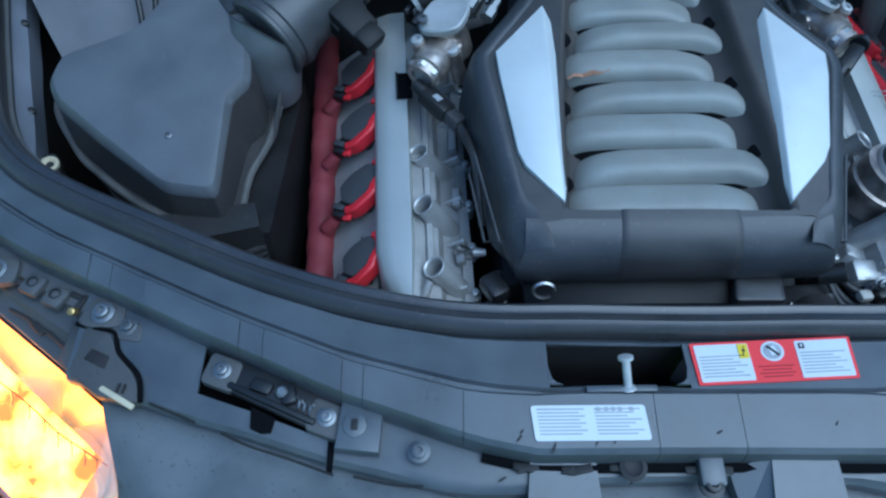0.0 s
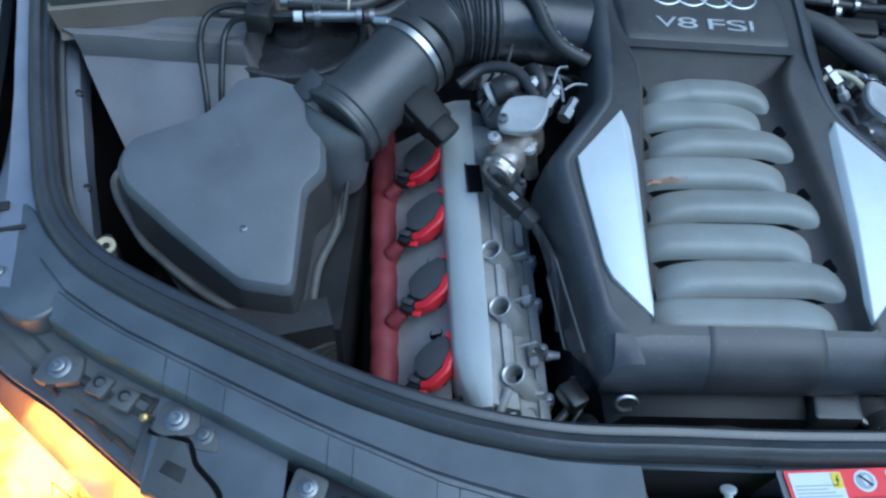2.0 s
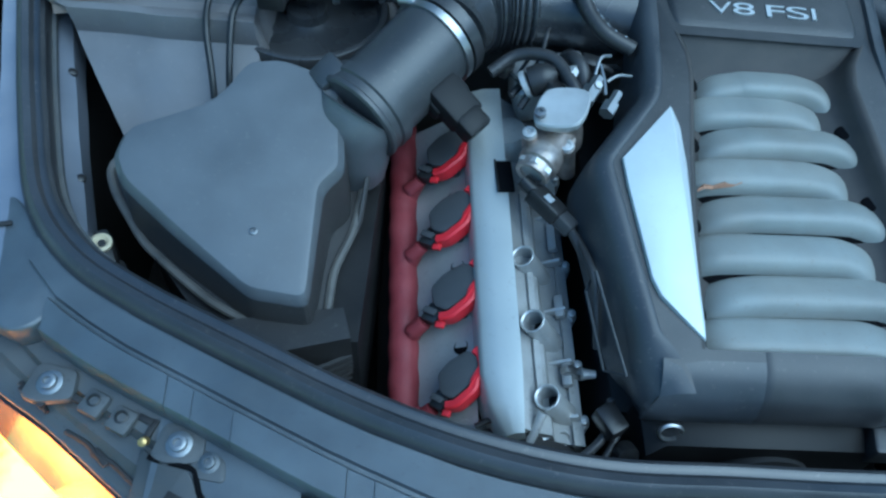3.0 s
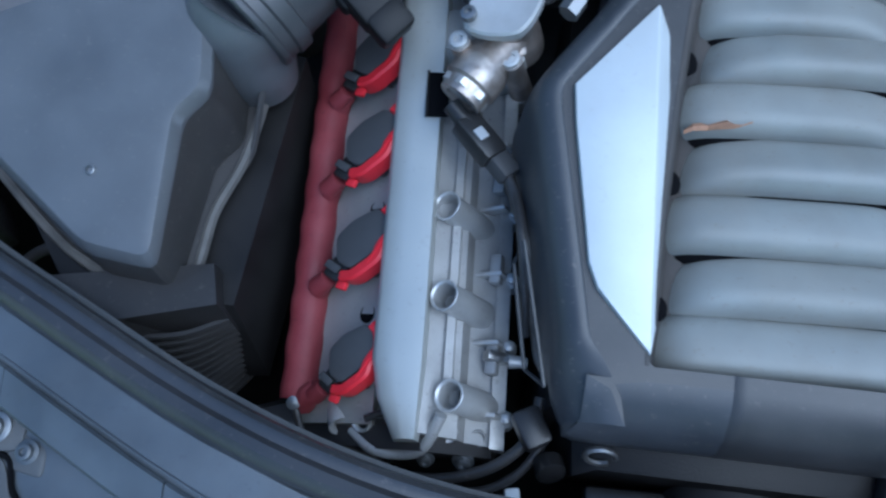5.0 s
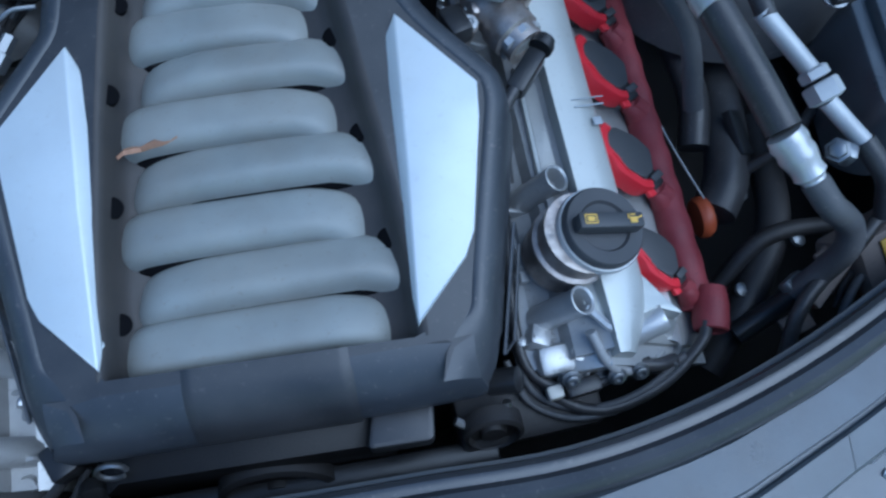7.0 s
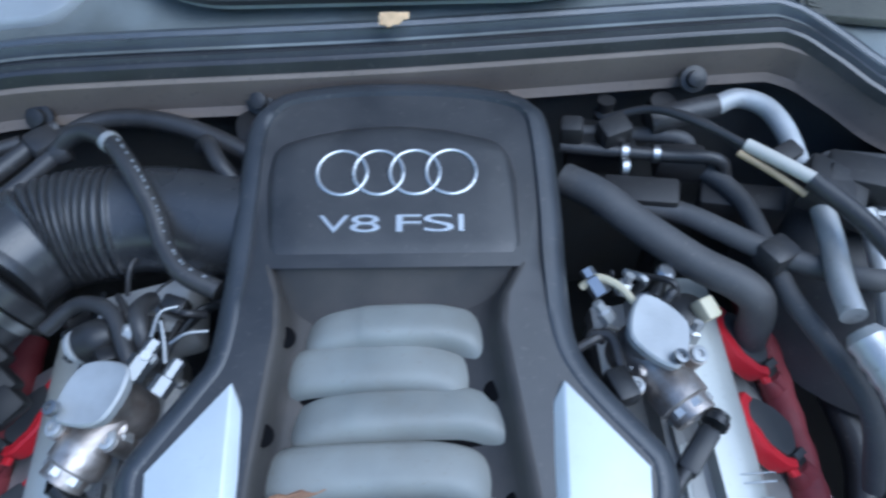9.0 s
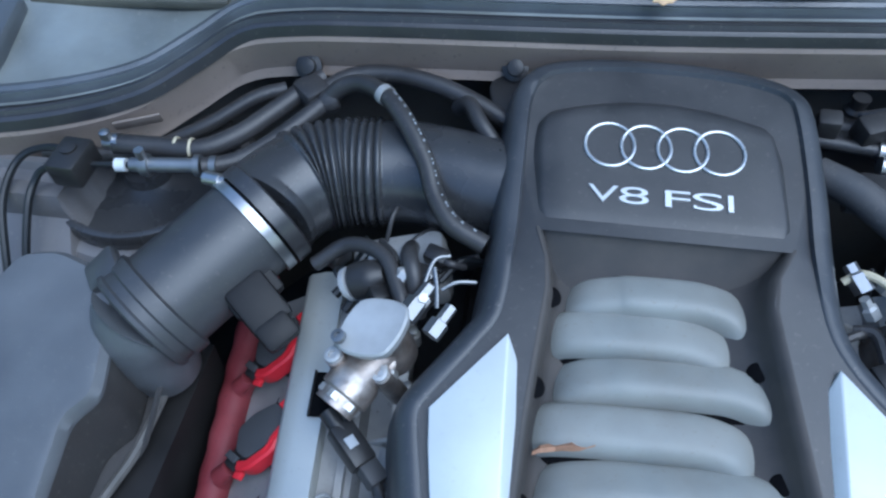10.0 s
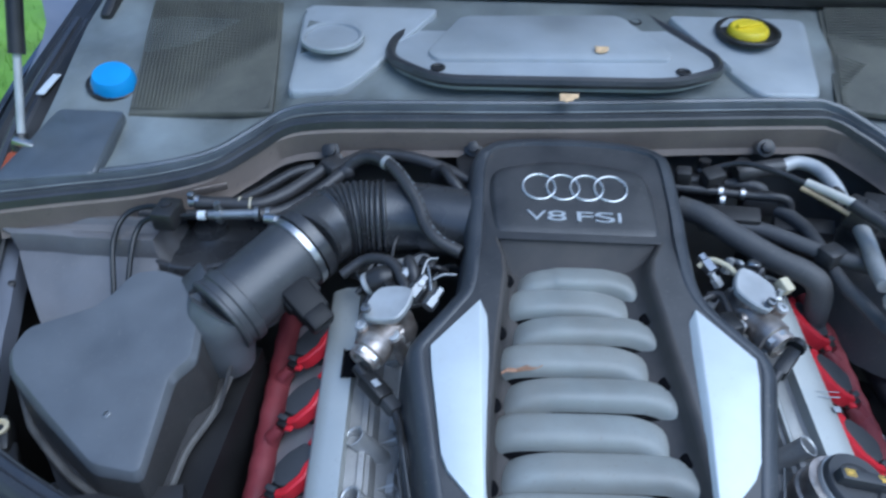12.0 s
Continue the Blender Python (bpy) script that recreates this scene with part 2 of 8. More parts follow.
# dusty plastic, its base darkened to paint the shade beside the filter lid
LIDWALL = mat("dusty_shaded_plastic", (0.034, 0.034, 0.035), 0.45, var=0.25, bump=0.3, grain=1000, dust=(0.12, 0.105, 0.09), dust_amount=0.35, dust_scale=10, fleck=0.15)
BEAD = mat("worn_plastic_edge", (0.085, 0.082, 0.078), 0.5, var=0.3, scale=40, bump=0.3, grain=900, dust=(0.19, 0.175, 0.15), dust_amount=0.45, dust_scale=20)
# near black without gloss: paints the shade inside holes and gaps
SHADE_BLACK = mat("shade_black", (0.005, 0.005, 0.006), 0.95, var=0.1, bump=0, spec=0.1)
HOSE_GREY = mat("dusty_grey_hose", (0.056, 0.059, 0.064), 0.5, var=0.25, bump=0.3, grain=500, dust=(0.2, 0.18, 0.16), dust_amount=0.35, dust_scale=14, fleck=0.2)
CREAM_WHITE = mat("yellowed_white_sleeve", (0.6, 0.57, 0.5), 0.5, var=0.12, bump=0.1)
AMBER_WIRE = mat("tan_sleeve", (0.45, 0.34, 0.2), 0.5, var=0.15, bump=0.1)
BRASS = mat("dull_brass", (0.5, 0.36, 0.14), 0.35, 0.8, var=0.2, bump=0.1)
PIPE = mat("glossy_black_pipe", (0.038, 0.040, 0.044), 0.26, var=0.15, bump=0.12, grain=900, dust=DUST, dust_amount=0.07, dust_scale=8, spec=0.7, fleck=0.12)


# ---- mesh helpers ----
def finish(bm, name, material, smooth=38):
    bmesh.ops.remove_doubles(bm, verts=bm.verts, dist=1e-6)
    bmesh.ops.recalc_face_normals(bm, faces=bm.faces)
    me = bpy.data.meshes.new(name)
    bm.to_mesh(me)
    bm.free()
    me.materials.append(material)
    me.polygons.foreach_set("use_smooth", [True] * len(me.polygons))
    me.set_sharp_from_angle(angle=radians(smooth))
    return me


def part(name, bm, material, parent=None, label="", smooth=38):
    ob = new(name, finish(bm, name, material, smooth))
    if parent is not None:
        ob.parent = parent
        if parent.type == "EMPTY":
            ob.matrix_parent_inverse = Matrix.Translation(parent.location).inverted()
    if label:
        ob["label"] = label
    return ob


def thing(name, at, label, category, group="", kind=""):
    ob = new(name)
    ob.empty_display_size = 0.02
    ob.location = at
    return tagged(ob, label, category, group, kind)


def solo(name, bm, material, label, category, group="", kind=""):
    return tagged(part(name, bm, material), label, category, group, kind)


def B():
    return bmesh.new()


def bevel(bm, width, seg=2, angle=25, faces=None):
    edges = [e for e in bm.edges if len(e.link_faces) == 2 and e.calc_face_angle(0) > radians(angle)]
    bmesh.ops.bevel(bm, geom=edges, offset=width, segments=seg, affect="EDGES", profile=0.5, clamp_overlap=True)
    return bm


def box(bm, centre, size, rot=(0, 0, 0)):
    m = Matrix.LocRotScale(centre, Euler([radians(a) for a in rot]), size)
    return bmesh.ops.create_cube(bm, size=1, matrix=m)["verts"]


def boxed(centre, size, rot=(0, 0, 0), r=0.003, seg=2):
    bm = B()
    box(bm, centre, size, rot)
    return bevel(bm, r, seg)


def frame_at(p, axis, side=None):
    """A matrix at p whose z runs along axis and whose x lies towards side."""
    z = Vector(axis).normalized()
    x = Vector(side) if side else (Vector((0, 0, 1)) if abs(z.z) < 0.9 else Vector((1, 0, 0)))
    x = (x - z * x.dot(z)).normalized()
    y = z.cross(x)
    return Matrix(((x.x, y.x, z.x, p[0]), (x.y, y.y, z.y, p[1]), (x.z, y.z, z.z, p[2]), (0, 0, 0, 1)))


def lathe(bm, p, axis, profile, seg=20, side=None, shape=None):
    """Turns (height, radius) pairs about an axis; shape(angle) can vary the radius."""
    m = frame_at(p, axis, side)
    rings = []
    for h, r in profile:
        ring = []
        for k in range(seg):
            a = 2 * math.pi * k / seg
            s = shape(a) if shape else 1
            ring.append(bm.verts.new(m @ Vector((math.cos(a) * r * s, math.sin(a) * r * s, h))))
        rings.append(ring)
    return skin(bm, rings)


def skin(bm, rings, closed=True, caps=True):
    n = len(rings[0])
    for a, b in zip(rings, rings[1:]):
        for k in range(n if closed else n - 1):
            bm.faces.new((a[k], a[(k + 1) % n], b[(k + 1) % n], b[k]))
    if closed and caps:
        bm.faces.new(rings[0][::-1])
        bm.faces.new(rings[-1])
    return bm


def loft(bm, rings, closed=True, caps=True):
    return skin(bm, [[bm.verts.new(p) for p in r] for r in rings], closed, caps)


def cyl(bm, a, b, r, r2=None, seg=16):
    a, b = Vector(a), Vector(b)
    return lathe(bm, a, b - a, [(0, r), ((b - a).length, r if r2 is None else r2)], seg)


def spline(pts, n=6):
    pts = [Vector(p) for p in pts]
    ext = [2 * pts[0] - pts[1], *pts, 2 * pts[-1] - pts[-2]]
    out = []
    for i in range(1, len(ext) - 2):
        p0, p1, p2, p3 = ext[i - 1:i + 3]
        for k in range(n):
            t = k / n
            out.append(0.5 * (2 * p1 + (p2 - p0) * t + (2 * p0 - 5 * p1 + 4 * p2 - p3) * t * t + (3 * p1 - p0 - 3 * p2 + p3) * t ** 3))
    return out + [pts[-1]]


def sweep(bm, pts, r, seg=10, n=6, caps=True, shape=None, up=None):
    """A tube along a smooth line; r is a number or a function of 0..1; shape is a list of (side, up) offsets in units of r."""
    line = spline(pts, n) if n > 1 else [Vector(p) for p in pts]
    prof = shape or [(math.cos(2 * math.pi * k / seg), math.sin(2 * math.pi * k / seg)) for k in range(seg)]
    rings, side = [], None
    for i, p in enumerate(line):
        d = (line[min(i + 1, len(line) - 1)] - line[max(i - 1, 0)]).normalized()
        if up is not None:
            side = d.cross(Vector(up)).normalized()
        elif side is None:
            ref = Vector((0, 0, 1)) if abs(d.z) < 0.9 else Vector((0, 1, 0))
            side = d.cross(ref).normalized()
        else:
            side = (side - d * side.dot(d)).normalized()
        top = side.cross(d)
        rad = r(i / (len(line) - 1)) if callable(r) else r
        rings.append([bm.verts.new(p + side * u * rad + top * v * rad) for u, v in prof])
    return skin(bm, rings, True, caps)


def hose(pts, r, seg=10, n=6):
    return sweep(B(), pts, r, seg, n)


def plate(bm, outline, top, thick, w=0.003, seg=2):
    """A plate over a plan outline; top is a number or a function of x, y."""
    f = top if callable(top) else (lambda x, y: top)
    face = bm.faces.new([bm.verts.new((x, y, f(x, y))) for x, y in outline])
    got = bmesh.ops.extrude_face_region(bm, geom=[face])
    for v in got["geom"]:
        if isinstance(v, bmesh.types.BMVert):
            v.co.z -= thick
    if w:
        bevel(bm, w, seg)
    return bm


def smooth_outline(pts, n=5):
    """A closed rounded outline through plan points."""
    p = [Vector((x, y, 0)) for x, y in pts]
    out = []
    k = len(p)
    for i in range(k):
        p0, p1, p2, p3 = p[i - 1], p[i], p[(i + 1) % k], p[(i + 2) % k]
        for j in range(n):
            t = j / n
            q = 0.5 * (2 * p1 + (p2 - p0) * t + (2 * p0 - 5 * p1 + 4 * p2 - p3) * t * t + (3 * p1 - p0 - 3 * p2 + p3) * t ** 3)
            out.append((q.x, q.y))
    return out


def rounded(pts, r, n=4):
    """A closed outline with each corner rounded by about r."""
    out = []
    k = len(pts)
    for i in range(k):
        a, b, c = Vector(pts[i - 1]), Vector(pts[i]), Vector(pts[(i + 1) % k])
        u, v = a - b, c - b
        d = min(r, u.length * 0.45, v.length * 0.45)
        p, q = b + u.normalized() * d, b + v.normalized() * d
        for j in range(n + 1):
            t = j / n
            w = p * (1 - t) ** 2 + b * 2 * t * (1 - t) + q * t * t
            out.append((w.x, w.y))
    return out


def smoothstep(t):
    t = min(1, max(0, t))
    return t * t * (3 - 2 * t)


def lerp_table(table):
    xs, ys = [a for a, b in table], [b for a, b in table]
    return lambda x: float(np.interp(x, xs, ys))


def bolt(p, axis, r, parent, material=None, name="bolt", washer=True):
    """A flanged hexagon bolt head with a socket, as one part."""
    bm = B()
    if washer:
        lathe(bm, p, axis, [(0, r * 1.5), (r * 0.25, r * 1.5), (r * 0.4, r * 1.1)], 18)
    q = Vector(p) + Vector(axis).normalized() * r * 0.3
    lathe(bm, q, axis, [(0, r), (r * 0.75, r), (r * 0.85, r * 0.85), (r * 0.85, r * 0.5), (r * 0.4, r * 0.45)], 6 if not washer else 12)
    return part(name, bm, material or BOLT, parent)


def mirrored(pts):
    return [(-p[0], *p[1:]) for p in pts]

# ---- ground ----
bm = B()
bmesh.ops.create_grid(bm, x_segments=8, y_segments=8, size=400)
solo("ground", bm, GRASS, "flat green lawn under and around the car", "lawn", kind="structure")
rnd = random.Random(4)
vs, fs = [], []
for k in range(26000):
    x, y = -0.98 - 0.05 * rnd.random() - abs(rnd.gauss(0, 0.75)), 1.5 + rnd.gauss(0, 1.3)
    a, h, w = rnd.random() * 6.28, 0.03 + 0.05 * rnd.random(), 0.0015 + 0.002 * rnd.random()
    lx, ly = (rnd.random() - 0.5) * 0.06, (rnd.random() - 0.5) * 0.06
    i = len(vs)
    vs += [(x - w * math.cos(a), y - w * math.sin(a), 0), (x + w * math.cos(a), y + w * math.sin(a), 0), (x + lx, y + ly, h)]
    fs.append((i, i + 1, i + 2))
me = bpy.data.meshes.new("grass")
me.from_pydata(vs, [], fs)
me.materials.append(GRASS)
tagged(new("grass", me), "short bright green grass beside the car", "grass", kind="stuff")

# trees round the lawn, that the paint mirrors
def tree():
    t = thing("tree", (0, 0, 0), "leafy tree at the edge of the lawn", "tree", "trees round the lawn")
    bm = sweep(B(), [(0, 0, 0), (0.1, 0.05, 1.5), (0.0, 0.1, 3.2), (0.15, 0.0, 5.5)], lambda u: 0.26 - 0.2 * u, 10, 4)
    for k in range(7):
        a = k * 2.4
        z = 2.2 + 0.45 * k
        sweep(bm, [(0.05, 0.05, z), (0.9 * math.cos(a), 0.9 * math.sin(a), z + 0.7), (1.9 * math.cos(a + 0.2), 1.9 * math.sin(a + 0.2), z + 1.2)], lambda u: 0.09 - 0.07 * u, 6, 3)
    part("trunk", bm, BARK, t)
    rt = random.Random(11)
    cv, cf = [], []
    clumps = [(rt.uniform(-2.2, 2.2), rt.uniform(-2.2, 2.2), rt.uniform(2.4, 7.2), rt.uniform(0.5, 1.1)) for _ in range(46)]
    for cx, cy, cz, cr in clumps:
        if math.hypot(cx, cy) > 2.6 - 0.25 * abs(cz - 4.4):
            continue
        for _ in range(90):
            d = Vector((rt.gauss(0, 1), rt.gauss(0, 1), rt.gauss(0, 1))).normalized() * cr * rt.random() ** 0.4
            u = Vector((rt.gauss(0, 1), rt.gauss(0, 1), rt.gauss(0, 1))).normalized() * 0.17
            w = u.orthogonal().normalized() * 0.09
            c = Vector((cx, cy, cz)) + d
            i = len(cv)
            cv += [c - u, c + w, c + u, c - w]
            cf.append((i, i + 1, i + 2, i + 3))
    me = bpy.data.meshes.new("crown")
    me.from_pydata([tuple(v) for v in cv], [], cf)
    me.materials.append(FOLIAGE)
    ob = new("crown", me)
    ob.parent = t
    return t


first = tree()
first.matrix_basis = pose(-11, 3, 0)
for k in range(1, 15):
    a = math.pi + k * 0.42
    r = 11.5 + 1.5 * math.sin(k * 2.3)
    copy_thing(first, pose(r * math.cos(a), 1 + r * math.sin(a), 0, 0, 0, k * 70) @ Matrix.Scale(0.85 + 0.2 * ((k * 3) % 4) / 3, 4))

# ---- car body ----
SEAL_Y = lerp_table([(0, 0.349), (0.21, 0.352), (0.312, 0.370), (0.418, 0.405), (0.531, 0.456), (0.622, 0.499), (0.689, 0.541), (0.741, 0.604)])
LIP_Y = lerp_table([(0, 0.229), (0.155, 0.228), (0.197, 0.237), (0.232, 0.248), (0.287, 0.268), (0.33, 0.283), (0.414, 0.322), (0.45, 0.337), (0.515, 0.368), (0.556, 0.388), (0.60, 0.408), (0.65, 0.432), (0.707, 0.466), (0.74, 0.50)])
FENDER_Z = lerp_table([(0.4, 0.772), (0.65, 0.776), (0.75, 0.795), (0.85, 0.825), (0.95, 0.86), (1.1, 0.9), (1.4, 0.95)])
SEAL_X = lerp_table([(0.604, 0.741), (0.70, 0.777), (0.80, 0.803), (0.90, 0.822), (1.0, 0.836), (1.4, 0.86)])

car = thing("car", (0, 0.9, 0), "dark car with its bonnet raised over the engine bay", "car")


def strip(rows):
    """An open sheet through rows of points."""
    bm = B()
    vr = [[bm.verts.new(p) for p in r] for r in rows]
    for a, b in zip(vr, vr[1:]):
        for k in range(len(a) - 1):
            bm.faces.new((a[k], a[k + 1], b[k + 1], b[k]))
    return bm


def solid(ob, thick):
    """Gives a sheet its thickness."""
    bm = B()
    bm.from_mesh(ob.data)
    bmesh.ops.solidify(bm, geom=bm.faces[:], thickness=thick)
    bm.to_mesh(ob.data)
    bm.free()
    ob.data.polygons.foreach_set("use_smooth", [True] * len(ob.data.polygons))
    ob.data.set_sharp_from_angle(angle=radians(32))
    return ob


def wing(s):
    """One front wing: outer skin, gap, ledge and inner plate, s = -1 or 1."""
    rows = []
    for k in range(25):
        y = 0.44 + k * 0.04
        z = FENDER_Z(y)
        xi = float(np.interp(y, [0.44, 0.54, 0.635, 0.87, 1.0, 1.4], [0.80, 0.825, 0.843, 0.868, 0.885, 0.90]))
        tip = min(1, (y - 0.40) / 0.2)
        wd = 0.062 * tip ** 0.5 * (1 - 0.75 * smoothstep((y - 0.80) / 0.2)) + 0.012
        rows.append([Vector((s * (xi - 0.001), y, z - 0.03)), Vector((s * xi, y, z - 0.004)), Vector((s * (xi + 0.006), y, z)), Vector((s * (xi + 0.3 * wd), y, z - 0.002)),
                     Vector((s * (xi + 0.62 * wd), y, z - 0.016)), Vector((s * (xi + 0.88 * wd), y, z - 0.05)), Vector((s * (xi + wd), y, z - 0.11)),
                     Vector((s * (xi + wd + 0.012), y, z - 0.25)), Vector((s * (xi + wd + 0.01), y, z - 0.5))])
    solid(part("wing_skin", strip(rows), PAINT, car, "glossy dark painted wing"), 0.002)
    rows, flat = [], []
    for k in range(22):
        y = 0.50 + k * 0.043
        z = FENDER_Z(y)
        xi = float(np.interp(y, [0.44, 0.54, 0.635, 0.87, 1.0, 1.4], [0.80, 0.825, 0.843, 0.868, 0.885, 0.90]))
        xs = SEAL_X(y) if y > 0.604 else float(np.interp(y, [0.5, 0.604], [0.70, 0.741]))
        rows.append([Vector((s * (xi + 0.004), y, z - 0.09)), Vector((s * (xi - 0.018), y, z - 0.085)), Vector((s * (xi - 0.026), y, z - 0.03)), Vector((s * (xi - 0.031), y, z - 0.014)),
                     Vector((s * (0.5 * xi + 0.5 * xs), y, z - 0.006)), Vector((s * (xs + 0.012), y, z - 0.012)), Vector((s * (xs - 0.014), y, z - 0.014))])
        if y > 0.56:
            flat.append([Vector((s * (xs - 0.012), y, z - 0.014)), Vector((s * (xs - 0.018), y, z - 0.03)), Vector((s * (xs - 0.026 - 0.005 * math.sin((y - 0.55) * 9)), y, z - 0.042)),
                         Vector((s * (xs - 0.027 - 0.005 * math.sin((y - 0.55) * 7)), y, z - 0.075))])
    solid(part("wing_ledge", strip(rows), INNER, car, "dusty grey painted ledge inside the wing"), 0.002)
    solid(part("inner_plate", strip(flat), INNER, car), 0.002)
    for y in (0.66, 0.79, 0.93):
        bm = lathe(B(), (s * (SEAL_X(y) - 0.03), y, FENDER_Z(y) - 0.04), (-s * 0.5, 0, 1), [(-0.004, 0.005), (0.003, 0.005), (0.004, 0.003)], 10)
        part("plug", bm, BLACK, car)
    rows = []
    for y in np.linspace(0.965, 1.40, 12):
        xi = float(np.interp(y, [0.44, 0.54, 0.635, 0.87, 1.0, 1.4], [0.80, 0.825, 0.843, 0.868, 0.885, 0.90]))
        z = FENDER_Z(y)
        rows.append([Vector((s * (xi - 0.012 - u), y, z + dz)) for u, dz in ((0, -0.012), (0.001, 0.004), (0.012, 0.006), (0.018, 0.001), (0.03, -0.004), (0.036, 0.004), (0.05, 0.006), (0.06, 0.0), (0.075, -0.012))])
    solid(part("gutter_rail", strip(rows), BLACK, car, "black plastic gutter rail"), 0.002)
    # body side below, closing the bay
    part("inner_side", boxed((s * 0.80, 0.95, 0.50), (0.012, 1.1, 0.46)), DARK, car)


wing(-1)
wing(1)

# rubber seal round the bay
half = [(-x, SEAL_Y(x), 0.776) for x in (0, 0.1, 0.21, 0.312, 0.418, 0.531, 0.622, 0.689)] + [(-SEAL_X(y), y, FENDER_Z(y) + 0.001) for y in (0.604, 0.70, 0.80, 0.90, 1.0, 1.1, 1.2, 1.3)]
line = mirrored(half[::-1])[:-1] + half
SEAL_SHAPE = [(-1.0, -0.9), (-1.05, -0.1), (-0.8, 0.45), (-0.35, 0.72), (0.1, 0.62), (0.35, 0.3), (0.6, 0.3), (0.85, 0.45), (1.1, 0.25), (1.2, -0.3), (1.15, -0.9)]
part("bonnet_seal", sweep(B(), line, 0.0145, n=5, shape=SEAL_SHAPE, up=(0, 0, 1)), RUBBER, car, "black rubber bonnet seal")
part("seal_carrier", sweep(B(), [(x, y, z - 0.017) for x, y, z in line], 0.014, n=5, shape=[(-1.1, -1.6), (-1.1, 0.15), (1.5, 0.15), (1.5, -0.3), (0.5, -1.6)], up=(0, 0, 1)), SLAM_DIRTY, car)

# bulkhead and cowl
REAR = [(-0.785, 0.842, 0.872), (-0.69, 0.862, 0.876), (-0.59, 0.882, 0.88), (-0.51, 0.914, 0.886), (-0.46, 0.952, 0.90), (-0.415, 0.983, 0.917), (-0.36, 0.990, 0.926),
        (-0.26, 0.997, 0.928), (0, 1.013, 0.928), (0.32, 1.043, 0.928), (0.385, 1.046, 0.924), (0.43, 1.022, 0.91), (0.48, 0.985, 0.892), (0.56, 0.955, 0.88), (0.66, 0.935, 0.875), (0.785, 0.916, 0.872)]
rear = spline(REAR, 5)
part("cowl_edge", sweep(B(), [(x, y + 0.027, z + 0.009) for x, y, z in REAR], 0.007, n=5, shape=[(-1.6, -0.8), (-1.5, 0.3), (-0.6, 0.5), (0.0, 0.1), (0.5, 0.5), (1.2, 0.6), (1.6, -0.8)], up=(0, 0, 1)), SLAM, car)
part("cowl_seal", sweep(B(), [(x, y + 0.003, z) for x, y, z in REAR], 0.0120, n=5, shape=[(-1.35, -0.6), (-1.4, -0.15), (-1.15, 0.2), (-0.85, 0.2), (-0.65, -0.15), (-0.4, -0.2), (-0.2, 0.3), (0.1, 0.7), (0.4, 0.7), (0.6, 0.25), (0.8, 0.15), (1.0, 0.4), (1.25, 0.3), (1.4, -0.6)], up=(0, 0, 1)), RUBBER, car, "black ribbed cowl seal")
rows = []
for p in rear:
    rows.append([p + Vector((0, 0.03, -0.004)), p + Vector((0, -0.012, -0.006)), p + Vector((0, -0.016, -0.012)), p + Vector((0, -0.010, -0.046)), p + Vector((0, -0.014, -0.055)), p + Vector((0, 0.03, -0.059))])
solid(part("bulkhead_flange", strip(rows), BULKHEAD, car, "dusty brown bulkhead flange"), 0.003)
rows = [[p + Vector((0, 0.03, -0.05)), p + Vector((0, 0.035, -0.2)), p + Vector((0, 0.03, -0.45))] for p in rear]
part("bulkhead", strip(rows), SLAM_DIRTY, car)
rows = []
for p in rear:
    r = []
    for k in range(9):
        t = k / 8
        y = p.y + 0.012 + t * (1.40 - p.y)
        z0, z1 = p.z + 0.004, 0.955 + 0.05 * t - 0.02 * max(0, abs(p.x) - 0.4)
        blend = min(1, t * (2.2 if abs(p.x) < 0.42 else 1.3))
        r.append(Vector((p.x, y, z0 + (z1 - z0) * blend * blend * (3 - 2 * blend))))
    rows.append(r)
part("cowl_deck", strip(rows), COWL, car, "damp dusty black plastic cowl")


def deck_z(x, y):
    i = int(np.argmin([abs(p.x - x) for p in rear]))
    p = rear[i]
    t = max(0, (y - p.y - 0.012) / (1.40 - p.y))
    z0, z1 = p.z + 0.004, 0.955 + 0.05 * t - 0.02 * max(0, abs(p.x) - 0.4)
    b = min(1, t * (2.2 if abs(p.x) < 0.42 else 1.3))
    return z0 + (z1 - z0) * b * b * (3 - 2 * b)


tilt_top = lambda dz: (lambda x, y: 0.966 + 0.05 * (y - 1.05) + dz)
out = rounded([(-0.195, 1.048), (0.150, 1.056), (0.222, 1.095), (0.224, 1.135), (0.125, 1.30), (-0.215, 1.282), (-0.272, 1.16), (-0.270, 1.105)], 0.04)
lid = part("cowl_lid", plate(B(), out, tilt_top(0.004), 0.02, 0.004), COWL_LID, car, "grey plastic service lid with a raised border")
inn = rounded([(-0.200, 1.094), (0.150, 1.112), (0.158, 1.13), (0.095, 1.262), (-0.168, 1.245), (-0.215, 1.118)], 0.018)
part("lid_field", plate(B(), inn, tilt_top(0.011), 0.02, 0.005), COWL_LID, lid)
part("lid_seal", sweep(B(), [(x, y, tilt_top(0.0)(x, y)) for x, y in out + out[:1]], 0.009, 8, 1), RUBBER, lid, "black rubber bead")
for x, y in ((-0.195, 1.076), (0.165, 1.082), (0.118, 1.245), (-0.125, 1.238)):
    bm = lathe(B(), (x, y, tilt_top(0.004)(x, y)), (0, -0.05, 1), [(-0.01, 0.011), (0.003, 0.011), (0.004, 0.008), (0.0015, 0.006)], 14)
    part("lid_clip", bm, BLACK, lid)
